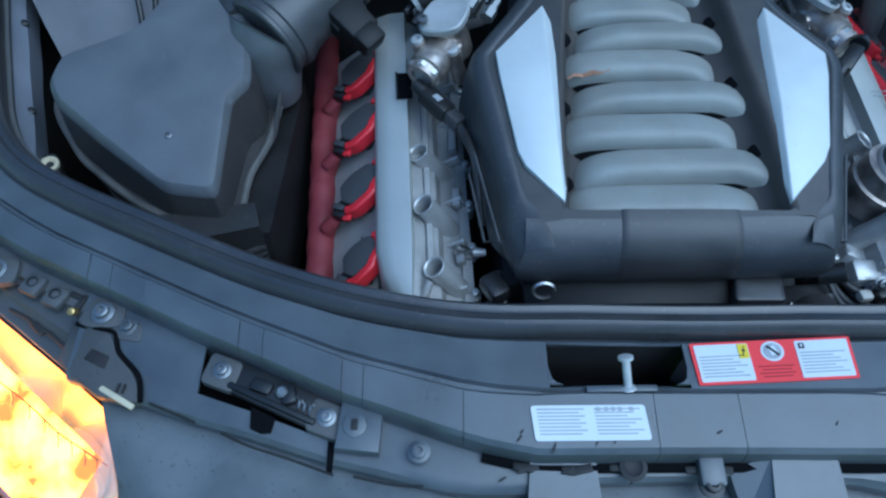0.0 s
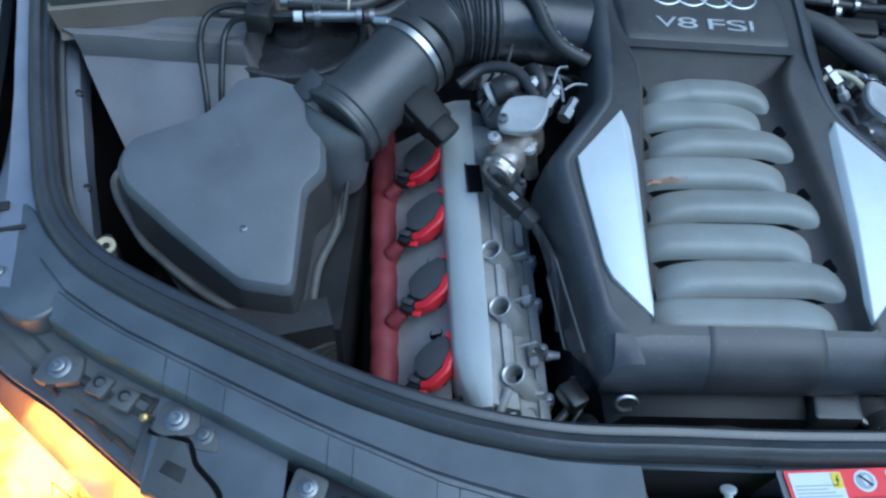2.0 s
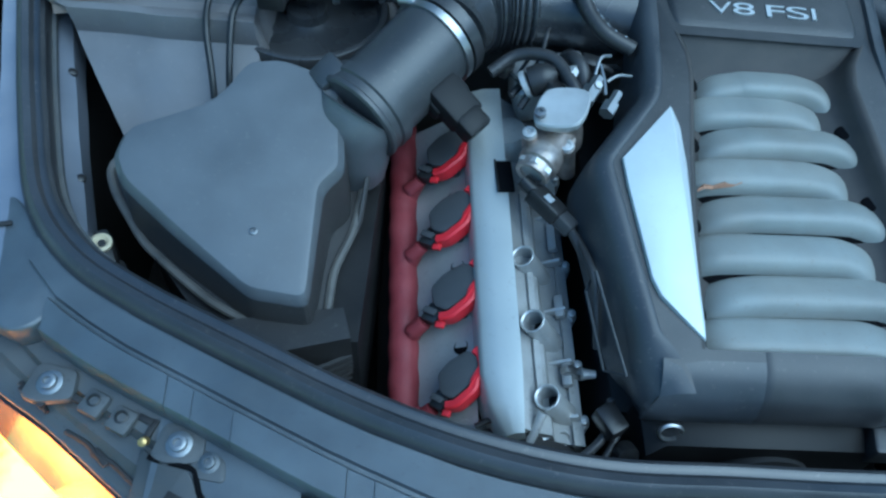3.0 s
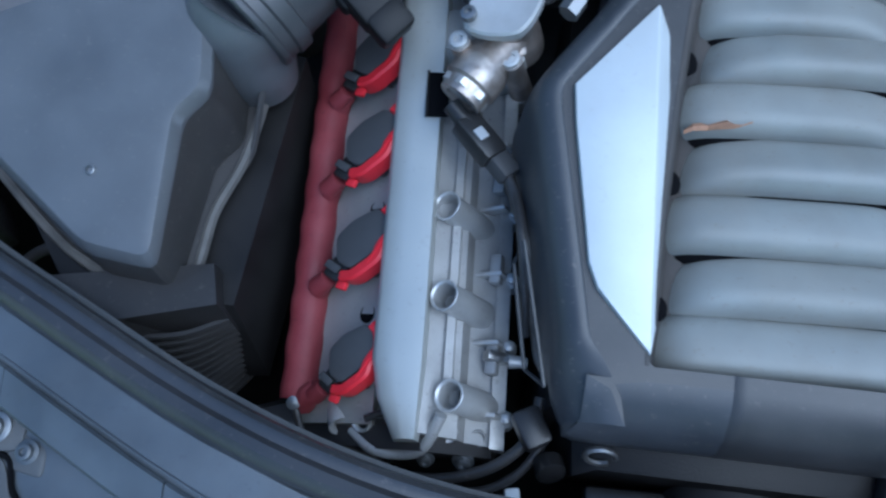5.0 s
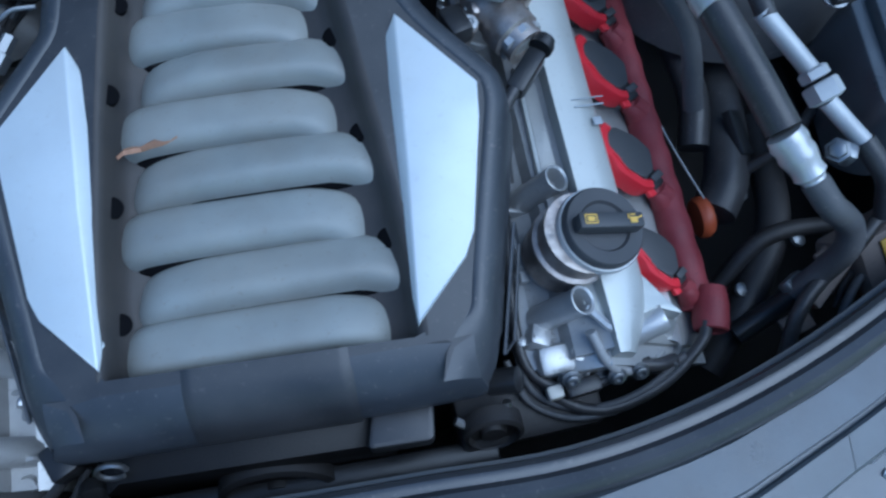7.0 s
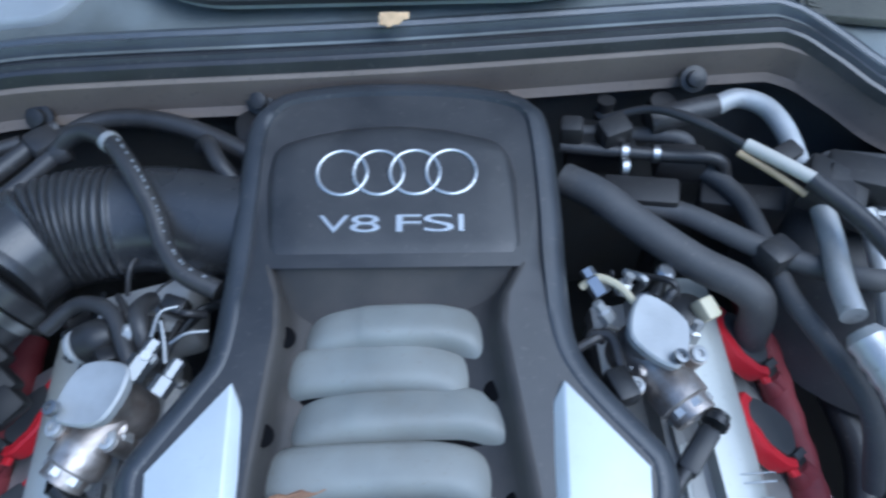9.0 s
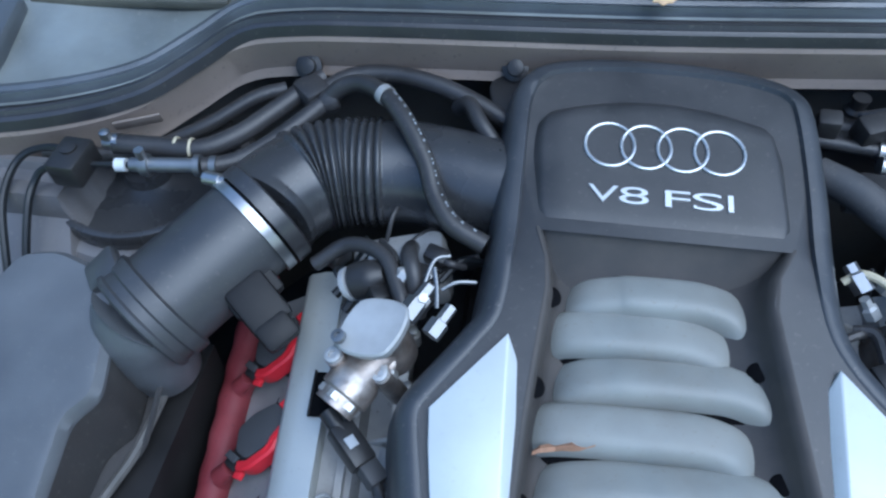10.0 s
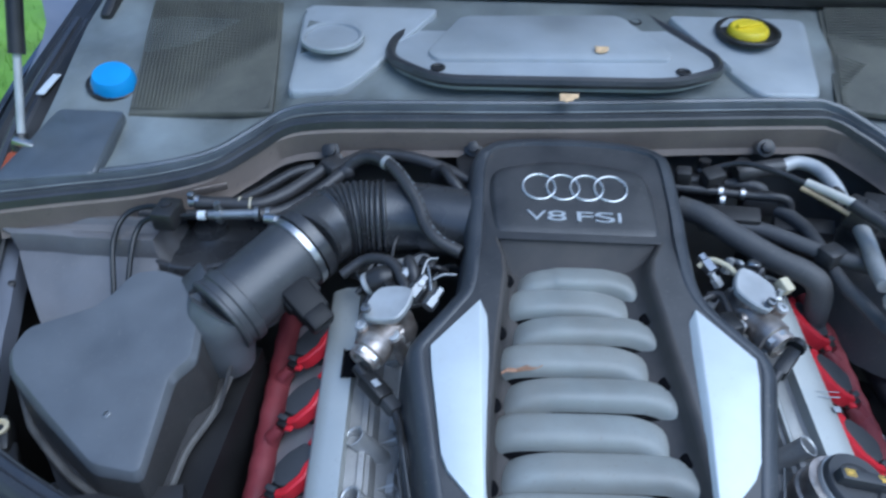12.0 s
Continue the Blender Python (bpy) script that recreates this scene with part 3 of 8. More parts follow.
for x0, out in ((-1, [(-0.42, 1.045), (-0.335, 1.048), (-0.285, 1.11), (-0.20, 1.25), (-0.43, 1.25)]), (1, [(0.235, 1.14), (0.285, 1.075), (0.375, 1.08), (0.385, 1.25), (0.165, 1.25)])):
    pad = thing("cowl_hatch", (out[0][0], out[0][1], 0.95), "damp grey hatch moulded into the cowl", "hatch", "cowl hatches")
    part("hatch_plate", plate(B(), rounded(out, 0.02), lambda x, y: deck_z(x, y) + 0.011, 0.02, 0.005), COWL_LID, pad)
    cx, cy = (-0.366, 1.155) if x0 < 0 else (0.287, 1.205)
    part("hatch_ring", lathe(B(), (cx, cy, deck_z(cx, cy) + 0.008), (0, -0.06, 1), [(0, 0.05), (0.006, 0.05), (0.0075, 0.047), (0.006, 0.043), (0.002, 0.042)], 28), BLACK if x0 > 0 else COWL_LID, pad)
    if x0 > 0:
        cap = thing("filler_cap", (cx, cy, 0.99), "round yellow plastic filler cap in the cowl", "cap")
        bm = lathe(B(), (cx, cy, deck_z(cx, cy) + 0.008), (0, -0.06, 1), [(0, 0.032), (0.008, 0.031), (0.012, 0.027), (0.012, 0.0)], 24)
        part("cap_disc", bm, YELLOW, cap)
        bm = boxed((cx, cy, deck_z(cx, cy) + 0.022), (0.045, 0.01, 0.006), (0, 0, 20), 0.003)
        part("cap_grip", bm, YELLOW, cap)
cap = thing("washer_cap", (-0.70, 1.085, 0.94), "blue plastic washer filler cap beside the cowl", "cap")
part("cap_disc", lathe(B(), (-0.70, 1.083, 0.918), (0.1, -0.25, 1), [(0, 0.034), (0.02, 0.033), (0.03, 0.028), (0.033, 0.0)], 28), BLUE, cap)
part("cap_well", lathe(B(), (-0.703, 1.092, 0.921), (0.1, -0.12, 1), [(-0.02, 0.045), (0.004, 0.045), (0.006, 0.042), (0.003, 0.039), (-0.01, 0.038)], 30), BLACK, cap, "black recess round the cap")
for s, x_in, x_out in ((-1, 0.445, 0.655), (1, 0.405, 0.64)):
    bm = B()
    at = lambda u, v: Vector((s * (x_in + (x_out - x_in) * u + 0.03 * v), 1.03 + (0.045 if s > 0 else 0.0) + 0.235 * v, 0))
    for k in range(37):
        pts = [at(k / 36, v) for v in (0, 0.33, 0.66, 1)]
        sweep(bm, [(p.x, p.y, deck_z(p.x, p.y) + 0.009) for p in pts], 0.0011, 4, 1)
    for k in range(40):
        pts = [at(u, k / 39) for u in (0, 0.33, 0.66, 1)]
        sweep(bm, [(p.x, p.y, deck_z(p.x, p.y) + 0.009) for p in pts], 0.0011, 4, 1)
    grille = thing("cowl_grille", (s * 0.55, 1.15, 0.93), "fine dusty mesh air intake grille in the cowl", "grille", "cowl grilles")
    part("mesh", bm, MESHY, grille)
    corners = [at(-0.03, -0.03), at(1.03, -0.03), at(1.03, 1.03), at(-0.03, 1.03)]
    part("grille_tray", plate(B(), [(p.x, p.y) for p in (corners if s > 0 else corners[::-1])], lambda x, y: deck_z(x, y) + 0.004, 0.01, 0.002), MESHY, grille)
part("cowl_corner", plate(B(), rounded([(-0.795, 0.865), (-0.655, 0.885), (-0.66, 1.02), (-0.765, 1.02)], 0.012), lambda x, y: deck_z(x, y) + 0.012, 0.03, 0.004), SLAM, car)
part("cowl_corner", plate(B(), rounded([(0.795, 0.94), (0.655, 0.955), (0.66, 1.09), (0.765, 1.09)], 0.012), lambda x, y: deck_z(x, y) + 0.012, 0.03, 0.004), SLAM, car)
# windscreen, dashboard and the plain body behind the bay
part("windscreen", strip([[Vector((x, 1.43 + 0.04 * x * x, 1.0)), Vector((x * 0.9, 1.8, 1.25)), Vector((x * 0.78, 2.15, 1.42))] for x in np.linspace(-0.72, 0.72, 9)]), SCREEN, car)
part("dashboard", boxed((0, 1.9, 0.86), (1.5, 0.7, 0.36), r=0.03), DARK, car)
part("scuttle", boxed((0, 1.365, 1.01), (1.5, 0.15, 0.035), r=0.012), BLACK, car)
for s in (-1, 1):
    bm = sweep(B(), [(s * 0.25, 1.405, 1.015), (s * 0.1, 1.43, 1.03), (-s * 0.25, 1.46, 1.04)], 0.007, 8, 4)
    part("wiper_arm", bm, BLACK, car)
# raised bonnet
bm = strip([[Vector((x, 1.40 - 0.02 * x * x, 1.03)), Vector((x, 1.30, 1.48)), Vector((x * 0.98, 1.22, 1.9)), Vector((x * 0.9, 1.19, 2.12))] for x in np.linspace(-0.78, 0.78, 9)])
solid(part("bonnet", bm, PAINT, car, "raised dark bonnet"), 0.025)
for s in (-1, 1):
    part("hinge", boxed((s * 0.76, 1.30, 0.985), (0.02, 0.16, 0.05), (20, 0, 0), 0.006), BLACK, car)
    part("sill_label", boxed((s * 0.824, 1.105, FENDER_Z(1.105) + 0.009), (0.014, 0.055, 0.002), (8, 0, s * 4), 0.0005), WHITE, car, "white sticker") if s < 0 else None
for s in (-1, 1):
    strut = thing("bonnet_strut", (s * 0.80, 0.92, 0.88), "grey gas strut with a black sleeve holding the bonnet", "gas strut", "bonnet struts")
    a, b = Vector((s * 0.79, 0.945, 0.89)), Vector((s * 0.767, 1.28, 1.50))
    part("rod", cyl(B(), a + (b - a) * 0.03, a + (b - a) * 0.5, 0.0055), ALLOY, strut)
    part("sleeve", cyl(B(), a + (b - a) * 0.19, b, 0.0115), BLACK, strut)
    part("ball_socket", lathe(B(), a - (b - a).normalized() * 0.012, b - a, [(0, 0.009), (0.006, 0.013), (0.024, 0.013), (0.034, 0.008)], 14), BLACK, strut)
    part("ball_stud", boxed(a + Vector((-s * 0.01, -0.005, 0.012)), (0.03, 0.012, 0.01), (0, 20, 0), 0.003), BRIGHT, strut)
    part("bracket", boxed(a - Vector((0, 0.03, 0.03)), (0.03, 0.06, 0.05), (20, 0, 0), 0.006), AMBER_PLASTIC if s < 0 else BLACK, strut, "rusty orange bracket" if s < 0 else "")
for s in (-1, 1):
    for y in (1.0, 3.9):
        tyre = part("tyre", lathe(B(), (s * 0.81, y, 0.33), (s, 0, 0), [(0, 0.26), (0.0, 0.31), (0.02, 0.33), (0.10, 0.33), (0.125, 0.31), (0.125, 0.23), (0.11, 0.22), (0.11, 0.0)], 40), RUBBER, car, "black rubber tyre")
        part("wheel_rim", lathe(B(), (s * 0.921, y, 0.33), (s, 0, 0), [(0, 0.215), (0.01, 0.215), (0.012, 0.2), (0.002, 0.06), (0.008, 0.05), (0.008, 0)], 30), ALLOY, tyre)
def arch(y):
    """Lower edge of the body side, lifted over the rear wheel."""
    d = 0.37 ** 2 - (y - 3.9) ** 2
    return 0.33 + math.sqrt(d) if d > 0 else 0.24


YS = sorted(list(np.linspace(1.41, 4.62, 27)) + [3.535, 3.56, 4.24, 4.265])
for s in (-1, 1):
    rows = []
    for y in YS:
        nose = max(0, y - 4.2) * 0.35
        z0, zb = arch(y), 0.985 + 0.02 * (y - 1.4) / 3
        rows.append([Vector((s * (w - nose), y, max(z, z0))) for w, z in ((0.945, 0.24), (0.965, 0.42), (0.985, 0.62), (0.98, 0.8), (0.955, 0.92), (0.9, zb))])
    solid(part("body_side", strip(rows), PAINT, car, "glossy dark painted body side"), 0.004)
    part("side_window", strip([[Vector((s * 0.90, y, 0.995)), Vector((s * 0.80, min(max(y, 1.83), 3.75), float(np.interp(y, [1.5, 1.83, 2.2, 3.0, 3.75, 4.3], [1.01, 1.2, 1.40, 1.42, 1.3, 1.02])))), Vector((s * 0.60, min(max(y, 2.15), 3.5), 1.43))] for y in np.linspace(1.5, 4.2, 14)]), SCREEN, car)
solid(part("roof", strip([[Vector((x, y, z - 0.06 * x * x)) for x in np.linspace(-0.66, 0.66, 9)] for y, z in ((2.13, 1.435), (2.4, 1.47), (2.9, 1.48), (3.4, 1.44))]), PAINT, car), 0.02)
part("rear_window", strip([[Vector((x, y, z - 0.06 * x * x)) for x in np.linspace(-0.68, 0.68, 9)] for y, z in ((3.4, 1.43), (3.8, 1.25), (4.15, 1.04))]), SCREEN, car)
solid(part("boot_lid", strip([[Vector((x, y, z)) for x in np.linspace(-0.76 if y > 4.4 else -0.86, 0.76 if y > 4.4 else 0.86, 9)] for y, z in ((4.14, 1.03), (4.4, 1.02), (4.6, 0.99), (4.66, 0.85), (4.66, 0.6))]), PAINT, car), 0.01)
part("rear_bumper", boxed((0, 4.62, 0.45), (1.62, 0.14, 0.34), r=0.04), PAINT, car)
part("floor_pan", boxed((0, 3.1, 0.28), (1.56, 3.0, 0.06), r=0.02), DARK, car)
# bay floor and front bulkhead below
part("bay_floor", boxed((0, 0.95, 0.33), (1.72, 1.35, 0.02)), DARK, car)
part("rear_wall", boxed((0, 1.58, 0.64), (1.72, 0.02, 0.62)), DARK, car)
part("radiator_wall", boxed((0, 0.355, 0.48), (1.1, 0.03, 0.36)), DARK, car)

# ---- slam panel ----
slam = thing("slam_panel", (0, 0.28, 0.70), "dark grey plastic slam panel across the front of the bay", "panel")
xs = sorted({round(v, 4) for v in [-0.140, -0.016] + list(np.linspace(-0.73, 0.73, 41))})
FR = [(-0.08, 0.755), (0.0, 0.766), (0.06, 0.772), (0.475, 0.773), (0.5, 0.769)]
bm = B()
grid = []
for x in xs:
    ya, yb = SEAL_Y(abs(x)) - 0.014, LIP_Y(abs(x))
    grid.append([bm.verts.new((x, ya + (yb - ya) * f, z)) for f, z in FR + [(0.97, 0.762), (1.0, 0.755), (1.005, 0.70)]])
for i, (a, b) in enumerate(zip(grid, grid[1:])):
    for k in range(len(a) - 1):
        if k == 2 and xs[i] >= -0.1405 and xs[i + 1] <= -0.0155:
            continue
        bm.faces.new((a[k], a[k + 1], b[k + 1], b[k]))
solid(part("base", bm, SLAM, slam, smooth=16), 0.003)
edges = [-0.70, -0.578, -0.554, -0.518, -0.420, -0.397, -0.323, -0.3035, -0.216, -0.0515, 0.022, 0.20, 0.315, 0.413, 0.52, 0.60, 0.70]
for x0, x1 in zip(edges, edges[1:]):
    n = max(2, int((x1 - x0) / 0.02))
    rows = []
    lift = 0.0 if x1 - x0 > 0.05 else -0.0012
    for k in range(n + 1):
        x = x0 + 0.0003 + (x1 - x0 - 0.0006) * k / n
        ya, yb = SEAL_Y(abs(x)) - 0.014, LIP_Y(abs(x))
        f0 = 0.5 + 0.06 * min(1, max(0, (abs(x) - 0.12) / 0.1))
        rows.append([Vector((x, ya + (yb - ya) * f, z + lift)) for f, z in ((f0, 0.7715), (f0 + 0.03, 0.7745), (0.95, 0.768), (0.99, 0.764), (1.008, 0.754), (1.012, 0.735))])
    solid(part("trim_tile", strip(rows), SLAM, slam, smooth=16), 0.002)

# ---- engine ----
CZ = lambda x, y: 0.803 + 0.227 * (y - 0.467)


def bank_pt(x, y, z):
    """The heads rise towards the bulkhead and stand a little askew."""
    return Vector((x - 0.05 * (y - 0.5), y, z + 0.12 * (y - 0.5)))


engine = thing("engine", (0, 0.65, 0.4), "aluminium V-shaped engine block with a black front", "engine")
part("block", boxed((0, 0.67, 0.56), (0.34, 0.46, 0.26), r=0.02), DARK, engine)
bm = B()
loft(bm, [[Vector((x, y, z)) for x, y, z in r] for r in (
    [(-0.155, 0.40, 0.60), (-0.145, 0.395, 0.705), (-0.13, 0.40, 0.722), (0.06, 0.40, 0.724), (0.075, 0.395, 0.705), (0.08, 0.40, 0.60)],
    [(-0.155, 0.44, 0.60), (-0.15, 0.445, 0.72), (-0.13, 0.45, 0.735), (0.06, 0.45, 0.735), (0.085, 0.445, 0.72), (0.09, 0.44, 0.60)])])
part("front_housing", bevel(bm, 0.004), SENSOR, engine)
part("front_tab", plate(B(), rounded([(0.062, 0.395), (0.115, 0.395), (0.118, 0.432), (0.07, 0.432)], 0.006), 0.738, 0.03, 0.004), COVER, engine)
part("pulley", lathe(B(), (-0.02, 0.392, 0.66), (0, -1, 0.25), [(0, 0.05), (0.012, 0.05), (0.014, 0.044), (0.006, 0.04), (0.006, 0.015), (0.012, 0.014), (0.012, 0.0)], 28), DARK, engine)
part("idler", lathe(B(), (0.165, 0.41, 0.69), (0, -1, 0.35), [(0, 0.026), (0.014, 0.026), (0.016, 0.022), (0.01, 0.02), (0.01, 0.012), (0.014, 0.01), (0.014, 0)], 24), DUSTY, engine)
part("side_housing", boxed((0.20, 0.425, 0.655), (0.13, 0.06, 0.06), (10, 0, 4), 0.008), DUSTY, engine)
part("lower_rail", boxed((0.02, 0.385, 0.665), (0.30, 0.02, 0.018), (0, 0, 1), 0.004), BLACK, engine)

# ---- engine cover ----
cover = thing("engine_cover", (0, 0.7, 0.72), "black plastic engine cover with silver side panels and a badge", "engine cover")
OUT = [(0.0, 0.998), (-0.06, 0.996), (-0.105, 0.986), (-0.128, 0.968), (-0.141, 0.933), (-0.143, 0.86), (-0.144, 0.795), (-0.148, 0.735), (-0.16, 0.712), (-0.196, 0.662), (-0.203, 0.648), (-0.204, 0.63),
       (-0.195, 0.585), (-0.176, 0.492), (-0.170, 0.46), (-0.155, 0.427), (-0.14, 0.422), (0, 0.423), (0.14, 0.427), (0.155, 0.432), (0.171, 0.462), (0.179, 0.5), (0.203, 0.605),
       (0.208, 0.632), (0.206, 0.652), (0.198, 0.666), (0.158, 0.712), (0.142, 0.746), (0.140, 0.80), (0.141, 0.864), (0.138, 0.937), (0.128, 0.965), (0.105, 0.982), (0.06, 0.994)]
RUN_Y = [0.4855, 0.5275, 0.5695, 0.612, 0.6525, 0.693, 0.7295, 0.763]


EDGE_L = lerp_table([(0.46, -0.1085), (0.57, -0.1045), (0.65, -0.099), (0.73, -0.091), (0.764, -0.0875), (0.797, -0.1)])
EDGE_R = lerp_table([(0.46, 0.113), (0.5275, 0.1105), (0.612, 0.1), (0.693, 0.088), (0.764, 0.0775), (0.797, 0.098)])
LX = {0: (-0.108, 0.096), 1: (-0.098, 0.120), 2: (-0.106, 0.084), 3: (-0.096, 0.109), 4: (-0.101, 0.072), 5: (-0.086, 0.097), 6: (-0.092, 0.060), 7: (-0.081, 0.077)}
def cover_z(x, y):
    """Upper face of the cover, falling off behind the badge."""
    return CZ(x, y) - 0.2 * max(0, y - 0.95)


# section of the shell from its skirt over the rolled edge: inset from the outline, height under the top
SIDE = [(-0.009, -0.075), (-0.005, -0.040), (-0.001, -0.022), (0.002, -0.0115), (0.0065, -0.0052), (0.0125, -0.002), (0.0195, 0.0), (0.0212, -0.0016)]
FRONT = [(0.006, -0.075), (-0.002, -0.060), (-0.007, -0.044), (-0.0065, -0.029), (0.0015, -0.0150), (0.012, -0.0058), (0.022, -0.0012), (0.029, 0.0)]
REAR_RIM = [(-0.004, -0.05), (-0.002, -0.032), (0.0, -0.020), (0.0035, -0.010), (0.0085, -0.0045), (0.0145, -0.003), (0.0205, -0.003), (0.0225, -0.007)]


def shell_ring(k):
    ring = []
    for i, (x, y) in enumerate(RIM_LINE):
        p, q = RIM_LINE[i - 1], RIM_LINE[(i + 1) % len(RIM_LINE)]
        t = Vector((q[0] - p[0], q[1] - p[1])).normalized()
        f, r = smoothstep((0.480 - y) / 0.04), smoothstep((y - 0.75) / 0.06)
        d = SIDE[k][0] * (1 - f - r) + FRONT[k][0] * f + REAR_RIM[k][0] * r
        dz = SIDE[k][1] * (1 - f - r) + FRONT[k][1] * f + REAR_RIM[k][1] * r
        ring.append(Vector((x - t.y * d, y + t.x * d, cover_z(x, y + t.x * d) + dz)))
    return ring


RIM_LINE = smooth_outline(OUT, 4)
rings = [shell_ring(k) for k in range(8)]
bm = B()
skin(bm, [[bm.verts.new(p) for p in r] for r in rings], caps=False)
part("cover_rim", bm, COVER_RIM, cover, "smooth rolled border", smooth=60)
# upper face between the border and the opening
border = [(x, 0.4605) for x in np.linspace(0.109, -0.109, 8)]
border += [(EDGE_L(y) - 0.0045, y) for y in np.linspace(0.4635, 0.797, 16)]
border += [(EDGE_R(y) + 0.004, y) for y in np.linspace(0.797, 0.4635, 16)]
bm = B()
loops, height = [], {}
for pts in ([(p.x, p.y, p.z) for p in rings[-1]], [(x, y, CZ(x, y)) for x, y in border]):
    vl = [bm.verts.new((x, y, 0)) for x, y, z in pts]
    for v, p in zip(vl, pts):
        height[v] = p[2]
    loops += [bm.edges.new((p, q)) for p, q in zip(vl, vl[1:] + vl[:1])]
bmesh.ops.triangle_fill(bm, use_beauty=True, use_dissolve=False, edges=loops, normal=(0, 0, 1))
for v in bm.verts:
    v.co.z = height[v]
part("cover_shell", bm, COVER, cover, smooth=50)
# sides of the opening, curving down under the runners
PROF_L = [(-0.002, 0.0004), (0.0, 0.0004), (0.0025, -0.001), (0.0045, -0.006), (0.0065, -0.016), (0.009, -0.026), (0.014, -0.032), (0.03, -0.038), (0.05, -0.044)]
PROF_R = [(-0.002, 0.0004), (0.0, 0.0004), (0.004, -0.0015), (0.0075, -0.007), (0.0105, -0.015), (0.015, -0.021), (0.023, -0.0255), (0.036, -0.030), (0.06, -0.036)]
for edge, dx, prof in ((lambda y: EDGE_L(y) - 0.005, 1, PROF_L), (lambda y: EDGE_R(y) + 0.0045, -1, PROF_R)):
    rows = []
    for y in np.linspace(0.4605, 0.80, 14):
        x0, z = edge(y), CZ(0, y)
        rows.append([Vector((x0 + dx * u, y, z + dz)) for u, dz in prof])
    part("opening_side", strip(rows), RAMP, cover, smooth=60)
# black discs laid on the slope paint the shaded notches at runner corners
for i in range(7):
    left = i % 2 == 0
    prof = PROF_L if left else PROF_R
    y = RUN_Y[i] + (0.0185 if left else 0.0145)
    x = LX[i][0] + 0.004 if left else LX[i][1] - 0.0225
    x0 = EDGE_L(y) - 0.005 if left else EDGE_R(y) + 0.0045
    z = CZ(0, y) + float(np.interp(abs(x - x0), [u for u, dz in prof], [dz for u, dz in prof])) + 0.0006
    part("relief_hole", lathe(B(), (x, y, z), (0.6 if left else -0.6, -0.2, 1), [(-0.006, 0.0085), (0.0, 0.0085), (0.0006, 0.0075), (0.0006, 0)], 18), SHADE_BLACK, cover, "dark relief hole")
# lightly raised block in the middle of the rolled front
rows = []
for x in np.linspace(-0.060, 0.062, 25):
    e = smoothstep(min(x + 0.060, 0.062 - x) / 0.006)
    rows.append([Vector((x, 0.4225 + d - 0.0008 * e, cover_z(x, 0.4225 + d) + dz - 0.001 + 0.0026 * e)) for d, dz in [(0.0385, 0.0)] + FRONT[:1:-1]])
part("front_block", strip(rows), COVER, cover, smooth=50)
# recessed triangle on each flank
for s in (-1, 1):
    tri = [Vector((s * 0.176, 0.447, 0.768)), Vector((s * 0.189, 0.462, 0.745)), Vector((s * 0.204, 0.535, 0.768)), Vector((s * 0.199, 0.545, 0.79))]
    part("flank_rib", sweep(B(), [tuple(p) for p in tri + tri[:1]], 0.0016, 6, 1), COVER_RIM, cover)
# silver side panels
for s, P in ((-1, dict(T=(-0.122, 0.705), L1=(-0.176, 0.642), L2=(-0.173, 0.615), LB=(-0.157, 0.522), LC=(-0.150, 0.506), Bt=(-0.1125, 0.467), IB=(-0.109, 0.485), IT=(-0.106, 0.673))),
             (1, dict(T=(0.1265, 0.704), L1=(0.1825, 0.642), L2=(0.180, 0.615), LB=(0.163, 0.53), LC=(0.154, 0.512), Bt=(0.1125, 0.468), IB=(0.111, 0.49), IT=(0.112, 0.681)))):
    bm = B()
    hi = {"T": 0.004, "Bt": 0.003, "IB": -0.003, "IT": -0.004}
    V = {k: bm.verts.new((p[0], p[1], CZ(*p) + hi.get(k, 0.0045))) for k, p in P.items()}
    V["R1"] = bm.verts.new((P["T"][0] * 0.55 + P["Bt"][0] * 0.45 - 0, 0.58, CZ(0, 0.58) + 0.007))
    faces = [bm.faces.new([V[k] for k in ("T", "L1", "L2", "LB", "LC", "Bt", "R1")]), bm.faces.new([V[k] for k in ("T", "R1", "Bt", "IB", "IT")])]
    got = bmesh.ops.extrude_face_region(bm, geom=faces)
    for v in got["geom"]:
        if isinstance(v, bmesh.types.BMVert):
            v.co.z -= 0.007
    bevel(bm, 0.0016, 2, 12)
    part("side_panel", bm, PANEL, cover, "pale silver panel")
# badge field: a raised pad whose front slopes down to the runners
PAD_L = lerp_table([(0.764, -0.078), (0.785, -0.092), (0.80, -0.106), (0.82, -0.112), (0.885, -0.1165), (0.905, -0.114), (0.915, -0.108)])
PAD_R = lerp_table([(0.764, 0.068), (0.785, 0.086), (0.80, 0.103), (0.82, 0.107), (0.885, 0.1035), (0.905, 0.099), (0.915, 0.092)])
PAD_Z = lerp_table([(0.764, -0.040), (0.772, -0.034), (0.785, -0.022), (0.795, -0.012), (0.802, -0.005), (0.808, -0.0012), (0.815, 0.0003), (0.825, 0.001), (0.905, 0.001), (0.911, -0.0005), (0.915, -0.004), (0.917, -0.009)])
US = [-1, -0.99, -0.97, -0.94, -0.9, -0.7, -0.45, -0.2, 0, 0.2, 0.45, 0.7, 0.9, 0.94, 0.97, 0.99, 1]
rows = []
